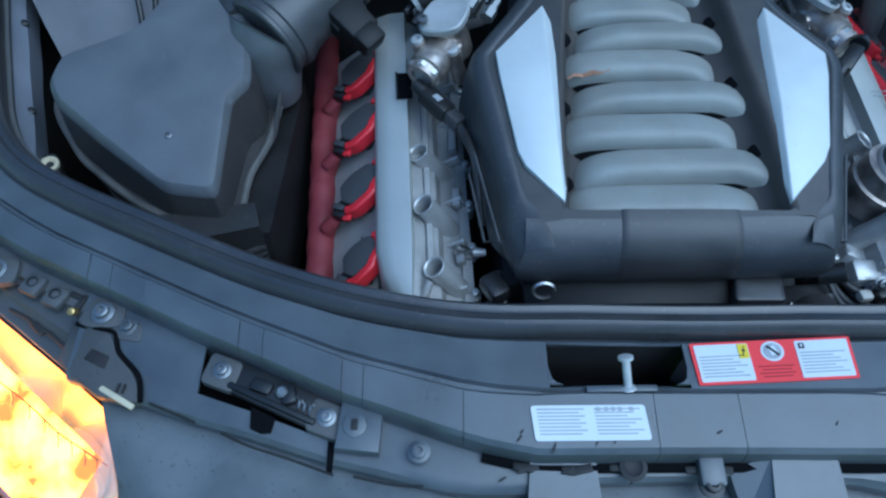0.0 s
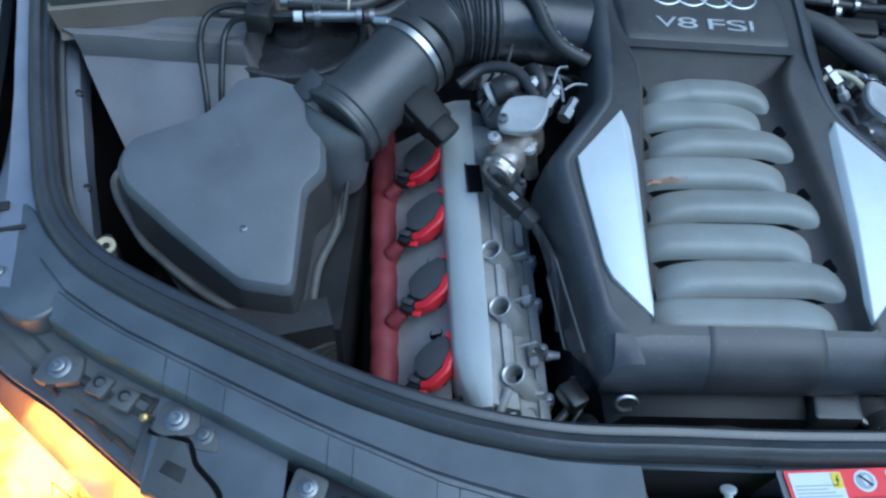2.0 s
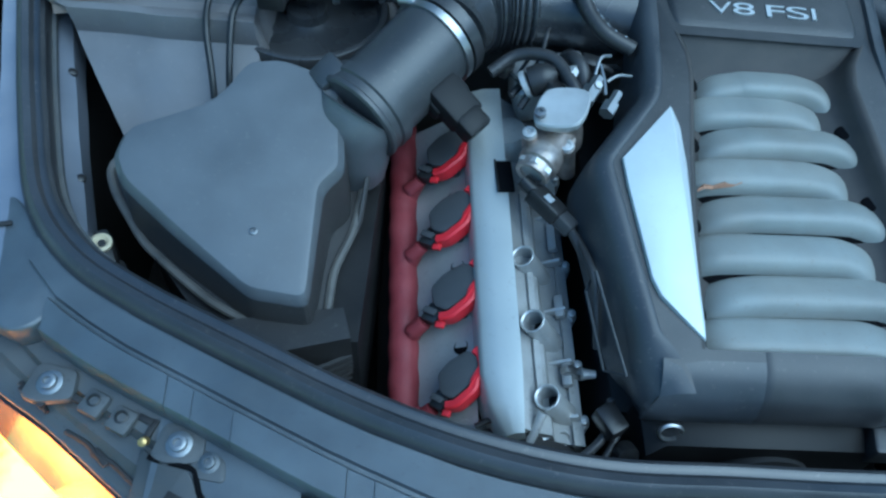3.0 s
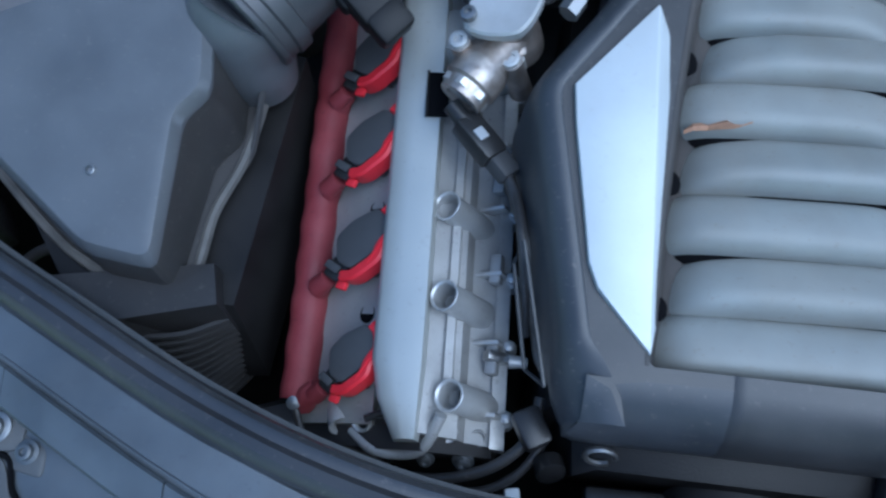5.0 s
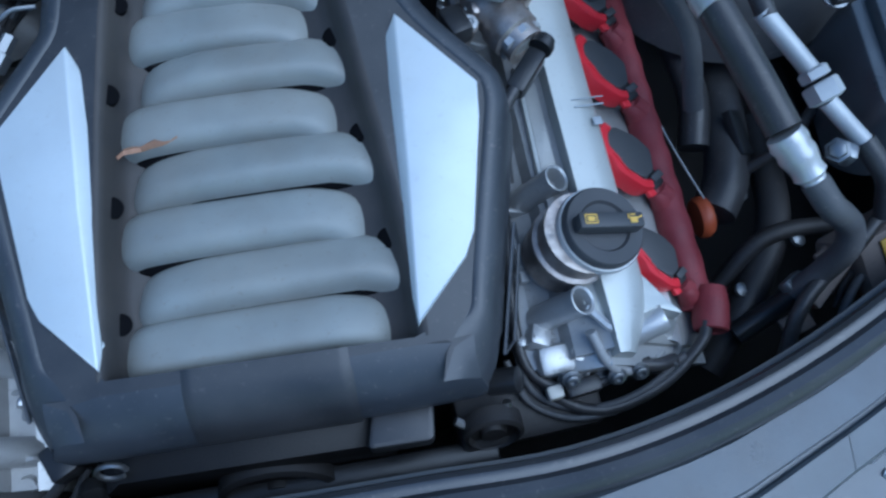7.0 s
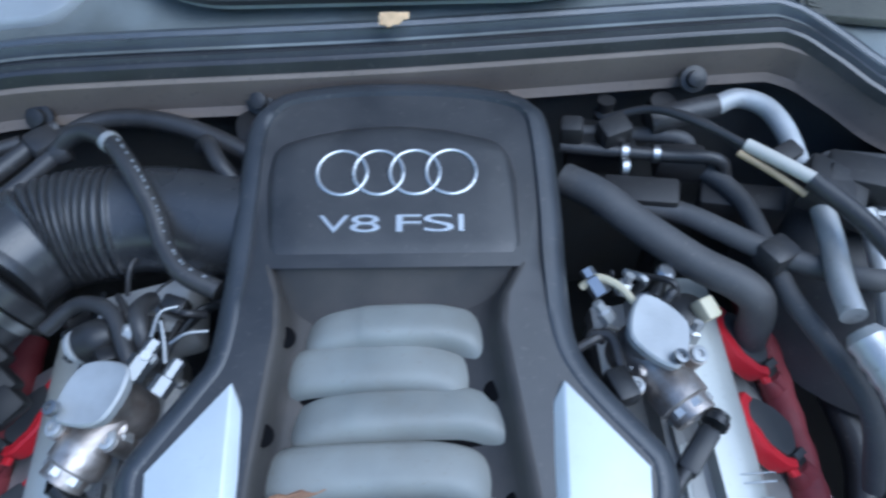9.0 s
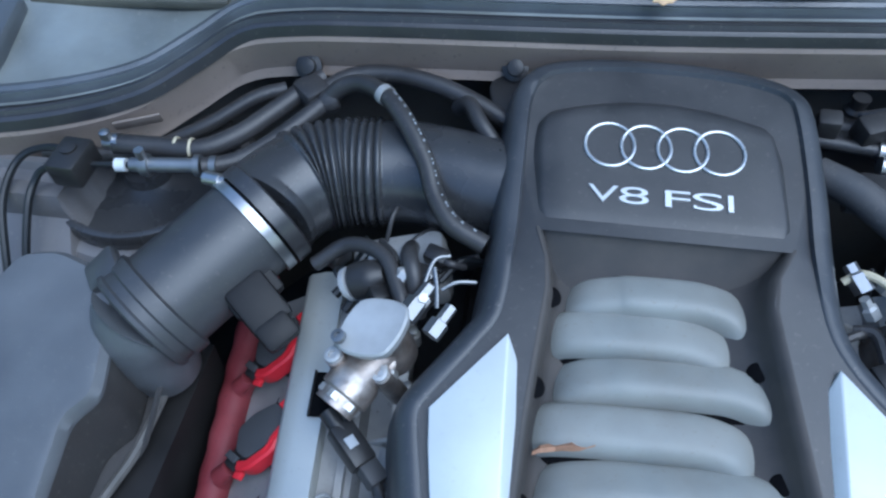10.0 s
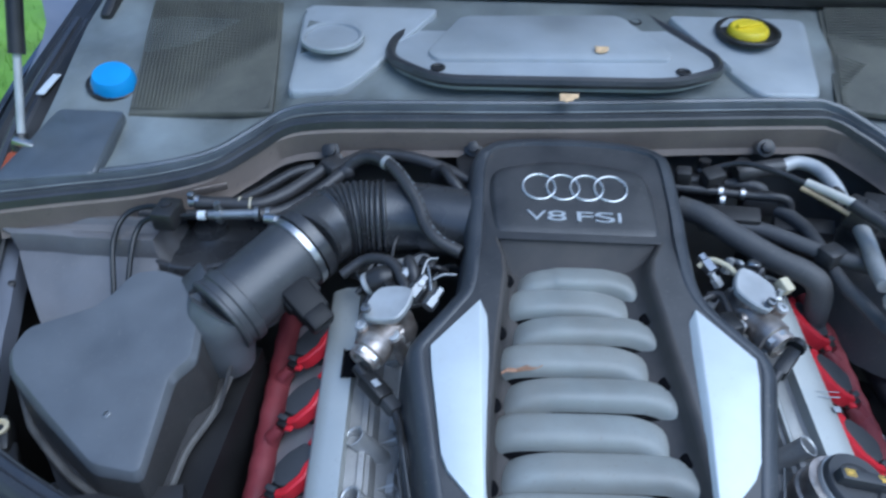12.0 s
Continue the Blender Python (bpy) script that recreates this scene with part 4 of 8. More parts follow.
for y0 in (0.764, 0.772, 0.779, 0.785, 0.79, 0.795, 0.7985, 0.802, 0.805, 0.808, 0.8115, 0.815, 0.82, 0.83, 0.845, 0.86, 0.875, 0.89, 0.898, 0.905, 0.908, 0.911, 0.913, 0.915, 0.917):
    r = []
    for u in US:
        x = PAD_L(y0) + (PAD_R(y0) - PAD_L(y0)) * (u + 1) / 2
        y = y0 + 0.020 * (1 - u * u) * smoothstep((y0 - 0.84) / 0.08)
        drop = 0.010 * smoothstep((abs(u) - 0.9) / 0.1) ** 1.5 * smoothstep((y0 - 0.79) / 0.025)
        r.append(Vector((x, y, CZ(0, y) + PAD_Z(y0) - drop)))
    rows.append(r)
ob = part("badge_field", strip(rows), COVER, cover, smooth=60)
ob.data.materials.append(RAMP)
for p in ob.data.polygons:
    if p.center.y < 0.805:
        p.material_index = 1
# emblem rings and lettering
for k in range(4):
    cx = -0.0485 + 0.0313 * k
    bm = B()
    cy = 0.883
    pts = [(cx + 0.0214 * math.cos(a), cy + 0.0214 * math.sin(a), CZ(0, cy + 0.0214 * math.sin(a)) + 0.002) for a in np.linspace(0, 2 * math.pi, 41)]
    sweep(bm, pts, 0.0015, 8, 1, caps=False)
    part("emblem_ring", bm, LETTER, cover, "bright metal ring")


def glyph_mesh(body):
    curve = bpy.data.curves.new("glyph", "FONT")
    curve.body, curve.size, curve.extrude, curve.offset = body, 0.0232, 0.001, -0.00008
    probe = new("glyph", curve)
    bpy.context.view_layer.update()
    me = bpy.data.meshes.new_from_object(probe)
    bpy.data.objects.remove(probe)
    return me


for ch, x0, x1 in (("V", -0.0658, -0.0404), ("8", -0.0394, -0.0149), ("F", -0.0013, 0.0196), ("S", 0.0217, 0.0465), ("I", 0.0505, 0.0548)):
    me = glyph_mesh(ch)
    lo, hi = min(v.co.x for v in me.vertices), max(v.co.x for v in me.vertices)
    me.transform(Matrix.Translation((x0, 0.827, CZ(0, 0.827) + 0.0016)) @ Euler((math.atan(0.227), 0, 0)).to_matrix().to_4x4() @ Matrix.Diagonal(((x1 - x0) / (hi - lo), 1.0, 1, 1)) @ Matrix.Translation((-lo, 0, 0)))
    me.materials.clear()
    me.materials.append(LETTER)
    ob = new("letter", me)
    ob.parent = cover
    ob.matrix_parent_inverse = Matrix.Translation(cover.location).inverted()
    ob["label"] = "silver raised letter"

# ---- intake manifold ----
intake = thing("intake_manifold", (0, 0.62, 0.74), "grey lacquered intake manifold with eight rounded runners", "intake manifold")
part("plenum", boxed((0, 0.615, 0.752), (0.21, 0.33, 0.03), (12.8, 0, 0), 0.004), DARK, intake)
RS = [(math.copysign(abs(math.cos(a)) ** 0.66, math.cos(a)), math.copysign(abs(math.sin(a)) ** 0.66, math.sin(a))) for a in np.linspace(0, 2 * math.pi, 24, endpoint=False)]
for i, y in enumerate(RUN_Y):
    a, b = LX[i][0] - 0.005, LX[i][1] + 0.013
    r = 0.0224 - 0.0018 * (i / 7)
    zc = CZ(0, y) - 0.0125 - r
    sl = 0.025
    q = lambda x, dz, dy=0.0: (x, y + sl * x + dy, zc + dz)
    if i % 2 == 0:
        pts = [q(a + r, -0.05), q(a + r * 0.96, -0.018), q(a + r * 1.25, -0.004), q(a + 0.045, 0.0), q(-0.03, 0.001), q(b - 0.07, 0.001), q(b - 0.05, -0.001, -0.001), q(b - r * 1.5, -0.006, -0.005), q(b - r * 1.12, -0.017, -0.011), q(b - r, -0.034, -0.015), q(b - r, -0.06, -0.016)]
    else:
        pts = [q(a + r, -0.05, -0.006), q(a + r * 1.0, -0.022, -0.005), q(a + r * 1.45, -0.007, -0.002), q(a + 0.055, -0.001), q(-0.02, 0.001), q(b - 0.075, 0.001), q(b - 0.055, 0.0, -0.001), q(b - r * 1.65, -0.004, -0.006), q(b - r * 1.15, -0.013, -0.014), q(b - r * 0.98, -0.028, -0.021), q(b - r, -0.06, -0.024)]
    gap = min(abs(RUN_Y[j] - y) for j in (i - 1, i + 1) if 0 <= j < 8)
    wide = min(1.1, (gap - 0.0008) / (2 * r))
    runner = part("runner", sweep(B(), pts, r, n=5, shape=[(u * wide, v) for u, v in RS]), RUNNER, intake)
    # added black sleeve that paints a dark rim of shade round each runner
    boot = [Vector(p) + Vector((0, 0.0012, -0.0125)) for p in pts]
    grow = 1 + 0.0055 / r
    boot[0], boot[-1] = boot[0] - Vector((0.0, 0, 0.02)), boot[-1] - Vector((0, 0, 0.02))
    part("boot", sweep(B(), [tuple(p) for p in boot], r * grow, n=5, shape=[(u * wide * 0.80, v) for u, v in RS]), SHADE_BLACK, runner, "black rubber boot")
leaf = B()
rows = []
for k in range(9):
    t = k / 8
    w = 0.0026 * math.sin(math.pi * min(1, 0.1 + t)) * (1 + 0.5 * math.sin(11 * t)) + 0.0006
    c = Vector((-0.096 + 0.046 * t, 0.6255 + 0.0115 * t + 0.002 * math.sin(t * 5), 0.823 + 0.003 * t + 0.002 * math.sin(13 * t)))
    rows.append([c + Vector((0, -w, 0.002 * math.sin(9 * t))), c + Vector((0, 0, 0.003)), c + Vector((0, w, 0.001))])
ob = solo("dry_leaf", strip(rows), LEAF, "curled brown dry leaf lying between the runners", "leaf")
solid(ob, 0.0008)


# ---- cylinder heads ----
def head(s, y0, y1, dz, tubes, coils):
    side = "passenger" if s < 0 else "driver"
    h = thing("cylinder_head", (s * 0.29, 0.5 * (y0 + y1), 0.6), "silver cylinder head cover with a dark coil shelf" if s < 0 else "silver cylinder head cover with an oil filler", "cylinder head", "cylinder heads")
    P = lambda x, y, z: bank_pt(s * x, y, z + dz)
    n = 14
    yl = [y0 + (y1 - y0) * k / n for k in range(n + 1)]
    part("head_side", loft(B(), [[P(*p) for p in ((0.405, y, 0.56), (0.385, y, 0.635), (0.372, y, 0.645), (0.34, y, 0.60), (0.2, y, 0.56))] for y in (yl[0] + 0.02, yl[-1])]), DARK, h)
    part("coil_shelf", bevel(loft(B(), [[P(*p) for p in ((0.382, y, 0.62), (0.376, y, 0.648), (0.306, y, 0.702), (0.30, y, 0.66))] for y in (y0 + 0.012, y1)]), 0.004), SHELF, h)
    # flat band with a rounded front end
    band = []
    for k in range(n + 1):
        y = yl[k]
        c = min(1, k / 2.2)
        lft, rgt = 0.3062 - 0.020 * (1 - c) ** 2, 0.267 + 0.002 * (1 - c)
        drop = 0.006 * (1 - c) ** 2
        band.append([P(lft + 0.001, y, 0.69), P(lft, y, 0.730 - drop), P(lft - 0.004, y, 0.735 - drop), P(0.5 * (lft + rgt), y, 0.742 - drop), P(rgt, y, 0.744 - drop), P(rgt - 0.003, y, 0.73 - drop), P(rgt - 0.002, y, 0.69)])
    part("top_band", loft(B(), band), SATIN, h, "smooth satin silver band")
    part("inner_face", bevel(loft(B(), [[P(*p) for p in ((0.27, y, 0.66), (0.269, y, 0.733), (0.252, y, 0.722), (0.238, y, 0.716), (0.232, y, 0.700), (0.208, y, 0.690), (0.203, y, 0.662), (0.205, y, 0.6))] for y in (y0 + 0.006, 0.6 * y0 + 0.4 * y1, y1)]), 0.002), CAST_ROUGH, h, "rough cast inner face")
    for y in yl[1::2]:
        bm = boxed(P(0.221, y, 0.698), (0.034, 0.004, 0.012), (0, s * 30, 0), 0.0015)
        part("cross_rib", bm, CAST, h)
    stations = [y0 + 0.012] + [ty for _, ty, _ in sorted(tubes, key=lambda q: q[1])] + [y1 - 0.12]
    for ya, yb in zip(stations, stations[1:]):
        if yb - ya < 0.045:
            continue
        ya, yb = ya + 0.017, yb - 0.014
        part("bay_rail", bevel(loft(B(), [[P(*p) for p in ((0.2505, y, 0.716), (0.2505, y, 0.7265), (0.2440, y, 0.7245), (0.2425, y, 0.714))] for y in (ya - 0.006, 0.5 * (ya + yb), yb + 0.006)]), 0.0015), CAST_ROUGH, h, "raised cast rail")
        part("flange_plate", boxed(P(0.213, 0.5 * (ya + yb), 0.702), (0.010, 0.6 * (yb - ya), 0.010), (0, s * 22, 0), 0.002), CAST_ROUGH, h)
    part("flange", loft(B(), [[P(*p) for p in ((0.212, y, 0.698), (0.2005, y, 0.694), (0.1995, y, 0.672), (0.21, y, 0.672))] for y in (y0 + 0.004, y1)]), CAST, h)
    for k, y in enumerate(yl[1:-1:2]):
        part("flange_lug", lathe(B(), P(0.200, y, 0.676), P(0, 0, 0.3) - P(0, 0, 0.2), [(0, 0.0075), (0.016, 0.007), (0.018, 0.0045), (0.024, 0.0045), (0.025, 0.003)], 12), CAST, h)
    ax = Vector((s * 0.50, -0.04, 0.86))
    for (x, y, z) in tubes:
        m = Vector((x, y, z))
        bm = B()
        lathe(bm, m - ax.normalized() * 0.060, ax, [(0, 0.0125), (0.03, 0.0122), (0.045, 0.0118), (0.0575, 0.0120), (0.0595, 0.0126), (0.060, 0.0118), (0.0585, 0.0102), (0.032, 0.0096), (0.028, 0.0)], 24)
        part("bolt_tube", bm, CAST, h)
        part("tube_screw", lathe(B(), m - ax.normalized() * 0.031, ax, [(0, 0.0088), (0.006, 0.0085), (0.007, 0.006), (0.004, 0.004)], 14), BLACK, h)
    # front end: sloping boss pair, bolts and lower edge
    part("front_face", bevel(loft(B(), [[P(*p) for p in ((0.378, y0 + dy, 0.64), (0.30, y0 + dy - 0.004, 0.697), (0.265, y0 + dy - 0.004, 0.722), (0.21, y0 + dy, 0.685), (0.21, y0 + dy, 0.64), (0.30, y0 + dy, 0.61))] for dy in (-0.002, 0.02)]), 0.003), DARK if s < 0 else CAST, h)
    for x, z, r in ((0.335, 0.672, 0.011), (0.245, 0.708, 0.0085), (0.222, 0.69, 0.007)):
        a = P(x, y0 + 0.014, z)
        d = Vector((-s * 0.35, -0.85, 0.5)) if x > 0.3 else Vector((0, -0.6, 0.8))
        bm = lathe(B(), a - d * 0.02, d, [(0, r), (0.024, r * 1.02), (0.026, r), (0.025, r * 0.75), (0.012, r * 0.7), (0.01, 0)], 18)
        part("front_boss", bm, CAST, h)
    part("front_arch", sweep(B(), [P(0.325, y0 + 0.008, 0.675), P(0.305, y0 - 0.006, 0.69), P(0.28, y0 - 0.008, 0.70), P(0.262, y0 - 0.002, 0.718), P(0.25, y0 + 0.02, 0.735)], 0.0045, 10, 5), CAST_ROUGH, h)
    bolt(P(0.232, y0 - 0.006, 0.69), (0, -0.8, 0.6), 0.006, h)
    bolt(P(0.262, y0 - 0.008, 0.69), (0, -0.8, 0.6), 0.005, h)
    return h, P


LEFT_TUBES = [(-0.261, 0.586, 0.749), (-0.2545, 0.512, 0.7455), (-0.2425, 0.439, 0.732)]
RIGHT_TUBES = [(0.249, 0.592, 0.766), (0.249, 0.484, 0.757)]
LEFT_COILS, RIGHT_COILS = [0.468, 0.562, 0.652, 0.738], [0.527, 0.622, 0.713, 0.797]
head_l, PL = head(-1, 0.405, 0.80, 0.0, LEFT_TUBES, LEFT_COILS)
head_r, PR = head(1, 0.44, 0.84, 0.014, RIGHT_TUBES, RIGHT_COILS)
part("clip", boxed(PL(0.206, 0.478, 0.705), (0.03, 0.008, 0.012), (0, 30, 0), 0.002), BRIGHT, head_l)
part("clip_pin", cyl(B(), PL(0.2, 0.476, 0.708), PL(0.186, 0.476, 0.708), 0.006, 0.004), CAST, head_l)
# flat black discs paint the shade of plug wells in the shelf
for y in (0.598, 0.506, 0.688):
    c = bank_pt(-0.3185, y, 0.6915)
    part("well_shade_disc", lathe(B(), c, (-0.6, 0, 0.8), [(-0.004, 0.0085), (0.0012, 0.0085), (0.0014, 0.0075), (0.0006, 0.007), (0.0006, 0)], 18), SHADE_BLACK, head_l, "dark plug well")
# solid black plate on the band, painting the dark inside an opening
part("opening_shade", boxed(PL(0.2690, 0.678, 0.7445), (0.017, 0.042, 0.004), (0, 0, 4), 0.001), SHADE_BLACK, head_l, "dark square opening in the band")
part("window_rim", boxed(PL(0.2785, 0.678, 0.7450), (0.0022, 0.044, 0.005), (0, 0, 4), 0.0008), SENSOR, head_l)
part("front_spout", lathe(B(), (-0.300, 0.428, 0.665), (-0.48, -0.26, 0.60), [(0, 0.0110), (0.016, 0.0108), (0.021, 0.0114), (0.0225, 0.0108), (0.021, 0.0088), (0.008, 0.0082), (0.006, 0)], 22), CAST, head_l, "open cast spout")
part("gasket_edge", hose([(-0.3065, 0.4193, 0.698), (-0.2908, 0.4246, 0.702), (-0.2756, 0.4138, 0.700), (-0.2557, 0.4124, 0.700), (-0.2413, 0.4267, 0.704)], 0.0030, 8), SENSOR, head_l, "black gasket edge")


def coil_parts(root, k):
    """An ignition coil in its own frame; k = 1 or -1 mirrors it."""
    X = lambda pts: [(k * p[0], *p[1:]) for p in pts]
    top = X([(-0.0185, 0.004), (-0.0165, -0.0145), (-0.006, -0.0215), (0.010, -0.010), (0.018, 0.003), (0.0175, 0.0165), (0.009, 0.0235), (-0.008, 0.0155)])
    bm = plate(B(), rounded(top if k > 0 else top[::-1], 0.004, 3), 0.026, 0.03, 0.002)
    part("coil_body", bm, GREYCAP, root)
    path = X([(0.0155, 0.0225, 0.0235), (0.0185, 0.0195, 0.0235), (0.0205, 0.0155, 0.0235), (0.0215, 0.005, 0.0235), (0.0150, -0.006, 0.0235), (0.0125, -0.0135, 0.0235), (0.003, -0.0215, 0.0235), (-0.004, -0.0255, 0.0225), (-0.0115, -0.0255, 0.0215)])
    bm = sweep(B(), path, 1.0, n=3, shape=[(-0.0036, -0.012), (0.0042, -0.014), (0.0045, 0.001), (0.0031, 0.0044), (-0.0022, 0.0048), (-0.0039, 0.003)], up=(0, 0, 1))
    part("red_bracket", bm, RED, root, "bright red locking bracket")
    for j in range(6):
        u = 0.2 + 0.09 * j
        part("bracket_rib", boxed((k * (0.0195 - 0.017 * u), 0.002 - 0.028 * u, 0.0285), (0.0008, 0.006, 0.0012), (0, 0, k * -38), 0.0002), RED, root)
    part("coil_foot", boxed((0.0, -0.002, 0.004), (0.026, 0.036, 0.014), (0, 0, k * -25), 0.003), BLACK, root)
    part("connector", boxed((k * -0.0190, -0.0180, 0.0115), (0.015, 0.018, 0.015), (0, 0, k * -35), 0.003), BLACK, root)
    part("connector_lock", boxed((k * -0.020, -0.0175, 0.0215), (0.012, 0.006, 0.004), (0, 0, k * -35), 0.001), GREYCAP, root)
    part("connector_tail", cyl(B(), (k * -0.028, -0.023, 0.010), (k * -0.039, -0.0285, 0.005), 0.0068, 0.0080, 12), RED_RAIL, root)
    part("red_tab", boxed((k * -0.013, -0.0315, 0.0185), (0.007, 0.006, 0.005), (0, 0, k * -20), 0.001), RED, root, "small red tab")


def coil_pose(s, y, dz):
    n = Vector((s * 0.42, -0.10, 0.9)).normalized()
    c = bank_pt(s * ((0.315 if s < 0 else 0.322) + 0.012 * (y - 0.468)), y, 0.690 + dz)
    yv = Vector((-0.05, 1, 0.12)).normalized()
    xv = yv.cross(n).normalized()
    yv = n.cross(xv)
    return Matrix(((xv.x, yv.x, n.x, c.x), (xv.y, yv.y, n.y, c.y), (xv.z, yv.z, n.z, c.z), (0, 0, 0, 1))) @ Matrix.Diagonal((1.18, 1.08, 1.0, 1))


for s, ys_, dz in ((-1, LEFT_COILS, 0.002), (1, RIGHT_COILS, 0.014)):
    root = thing("ignition_coil", (0, 0, 0), "dark grey ignition coil with a red locking bracket", "ignition coil", "ignition coils")
    coil_parts(root, -s)
    root.matrix_basis = coil_pose(s, ys_[0], dz)
    for y in ys_[1:]:
        copy_thing(root, coil_pose(s, y, dz))

# red cable ducts outside the coils
for s, ya, yb, dz, ys_ in ((-1, 0.435, 0.84, 0.0, LEFT_COILS), (1, 0.485, 0.88, 0.016, RIGHT_COILS)):
    duct = thing("cable_duct", (s * 0.375, 0.5 * (ya + yb), 0.62), "faded red ribbed cable duct along the ignition coils", "cable duct", "cable ducts")
    pts = [bank_pt(s * 0.377, ya + (yb - ya) * k / 12, 0.657 + dz) for k in range(13)]
    part("duct", sweep(B(), pts, lambda t: 0.0165 + 0.0008 * math.sin(t * 70), 14, 4), RED_RAIL, duct)
    for y in ys_:
        a, b = bank_pt(s * 0.372, y - 0.035, 0.660 + dz), bank_pt(s * 0.358, y - 0.024, 0.676 + dz)
        part("branch", sweep(B(), [a, a.lerp(b, 0.5) + Vector((0, 0, 0.004)), b], lambda t: 0.0115 - 0.004 * t, 10, 3), RED_RAIL, duct)
    if s > 0:
        part("end_boot", lathe(B(), Vector((0.3895, 0.500, 0.683)), (-0.26, -1, -0.05), [(0, 0.0135), (0.006, 0.0150), (0.016, 0.0165), (0.032, 0.0165), (0.040, 0.0155), (0.0412, 0.0135), (0.034, 0.0115), (0.024, 0.0)], 22), RED_RAIL, duct, "open hooded end")


# ---- fuel pumps ----
def pump(s, c, cyl_end, screws):
    """A high-pressure pump: capped body with a flange and a solenoid barrel."""
    c, e = Vector(c), Vector(cyl_end)
    p = thing("fuel_pump", c - Vector((0, 0, 0.06)), "silver high pressure fuel pump with a browned body", "fuel pump", "fuel pumps")
    up = Vector((s * 0.22, -0.12, 0.95)).normalized()
    lobe = lambda a: 1.06 / (abs(math.cos(a)) ** 1.5 / 1.25 + abs(math.sin(a)) ** 1.5) ** 0.8
    sd = Vector((1, 0.57, 0)) if s < 0 else Vector((0.35, -1, 0))
    part("pump_cap", lathe(B(), c - up * 0.006, up, [(0, 0.0255), (0.0075, 0.0262), (0.0095, 0.0245), (0.0097, 0.0)], 36, sd, lobe), ALLOY, p, "flat pale cap plate")
    part("pump_body", lathe(B(), c - up * 0.055, up, [(0, 0.022), (0.02, 0.022), (0.03, 0.019), (0.045, 0.021), (0.05, 0.023)], 22), RUSTY, p)
    d = (e - (c - up * 0.03)).normalized()
    base = c - up * 0.033
    ln = (e - base).length
    part("barrel", lathe(B(), base, d, [(0, 0.02), (ln * 0.5, 0.0195), (ln * 0.55, 0.022), (ln * 0.8, 0.022), (ln * 0.83, 0.0185), (ln, 0.018), (ln, 0.013), (ln * 0.9, 0.0125), (ln * 0.9, 0)], 22), RUSTY, p)
    part("barrel_ring", lathe(B(), base + d * ln * 0.84, d, [(0, 0.0205), (0.006, 0.0205), (0.007, 0.0185)], 6), CAST, p)
    for q in screws:
        q = Vector(q)
        part("screw_head", lathe(B(), q - up * 0.004, up, [(0, 0.0072), (0.006, 0.0072), (0.0068, 0.006), (0.0068, 0.0036), (0.004, 0.0032)], 16), ALLOY, p, "pale socket screw")
        part("bolt_pillar", cyl(B(), q - up * 0.05, q - up * 0.002, 0.0095, 0.0085), RUSTY, p)
    for q, h in (((0.012, -0.02), 0.045), ((-0.018, -0.012), 0.05), ((0.004, 0.022), 0.04)):
        part("cast_lug", lathe(B(), c + Vector((q[0], q[1], -h)), up, [(0, 0.010), (0.012, 0.0098), (0.014, 0.007), (0.02, 0.0065), (0.021, 0.004)], 12), CAST, p)
    part("cast_web", boxed(c + Vector((0.0, -0.016, -0.034)), (0.038, 0.012, 0.022), (20, 10, 15), 0.004), RUSTY, p)
    for q in (1, -1):
        a = c + sd.normalized() * q * 0.027
        part("cap_screw", lathe(B(), a + up * 0.003, up, [(0, 0.006), (0.005, 0.0058), (0.0055, 0.003), (0.003, 0.0025)], 12), BOLT, p)
    return p


pump(-1, (-0.2305, 0.7045, 0.846), (-0.2585, 0.652, 0.803), ((-0.262, 0.686, 0.827), (-0.222, 0.678, 0.8195)))
pump(1, (0.209, 0.750, 0.852), (0.236, 0.692, 0.818), ((0.190, 0.716, 0.825), (0.243, 0.738, 0.835)))

# ---- air filter box ----
AZ = lambda x, y: 0.7765 + 0.285 * (y - 0.49)
air = thing("air_filter_box", (-0.54, 0.6, 0.5), "large dark grey plastic air filter box with a sloping lid", "air filter box")
TOP = [(-0.470, 0.501), (-0.524, 0.507), (-0.602, 0.563), (-0.657, 0.607), (-0.669, 0.632), (-0.662, 0.660), (-0.590, 0.694), (-0.573, 0.711), (-0.553, 0.744), (-0.520, 0.749), (-0.484, 0.738), (-0.457, 0.718), (-0.4475, 0.632), (-0.4665, 0.612)]
top = rounded(TOP, 0.010, 3)
cx = sum(p[0] for p in TOP) / len(TOP)
cy = sum(p[1] for p in TOP) / len(TOP)


def ring_at(pts, grow, z, slope=1.0, zf=None):
    out = []
    for x, y in pts:
        d = Vector((x - cx, y - cy, 0))
        d = d + d.normalized() * grow
        out.append(Vector((cx + d.x, cy + d.y, zf(cx + d.x, cy + d.y) if zf else z)))
    return out


RIM = lambda x, y: 0.726 + 0.06 * (y - 0.49)
bm = B()
loft(bm, [ring_at(top, 0.0015, 0, zf=lambda x, y: AZ(x, y) - 0.012), ring_at(top, 0.001, 0, zf=lambda x, y: AZ(x, y) - 0.008), ring_at(top, -0.005, 0, zf=lambda x, y: AZ(x, y) - 0.001), ring_at(top, -0.012, 0, zf=lambda x, y: AZ(x, y))])
part("lid", bm, AIRBOX, air, "smooth dark grey lid", smooth=30)
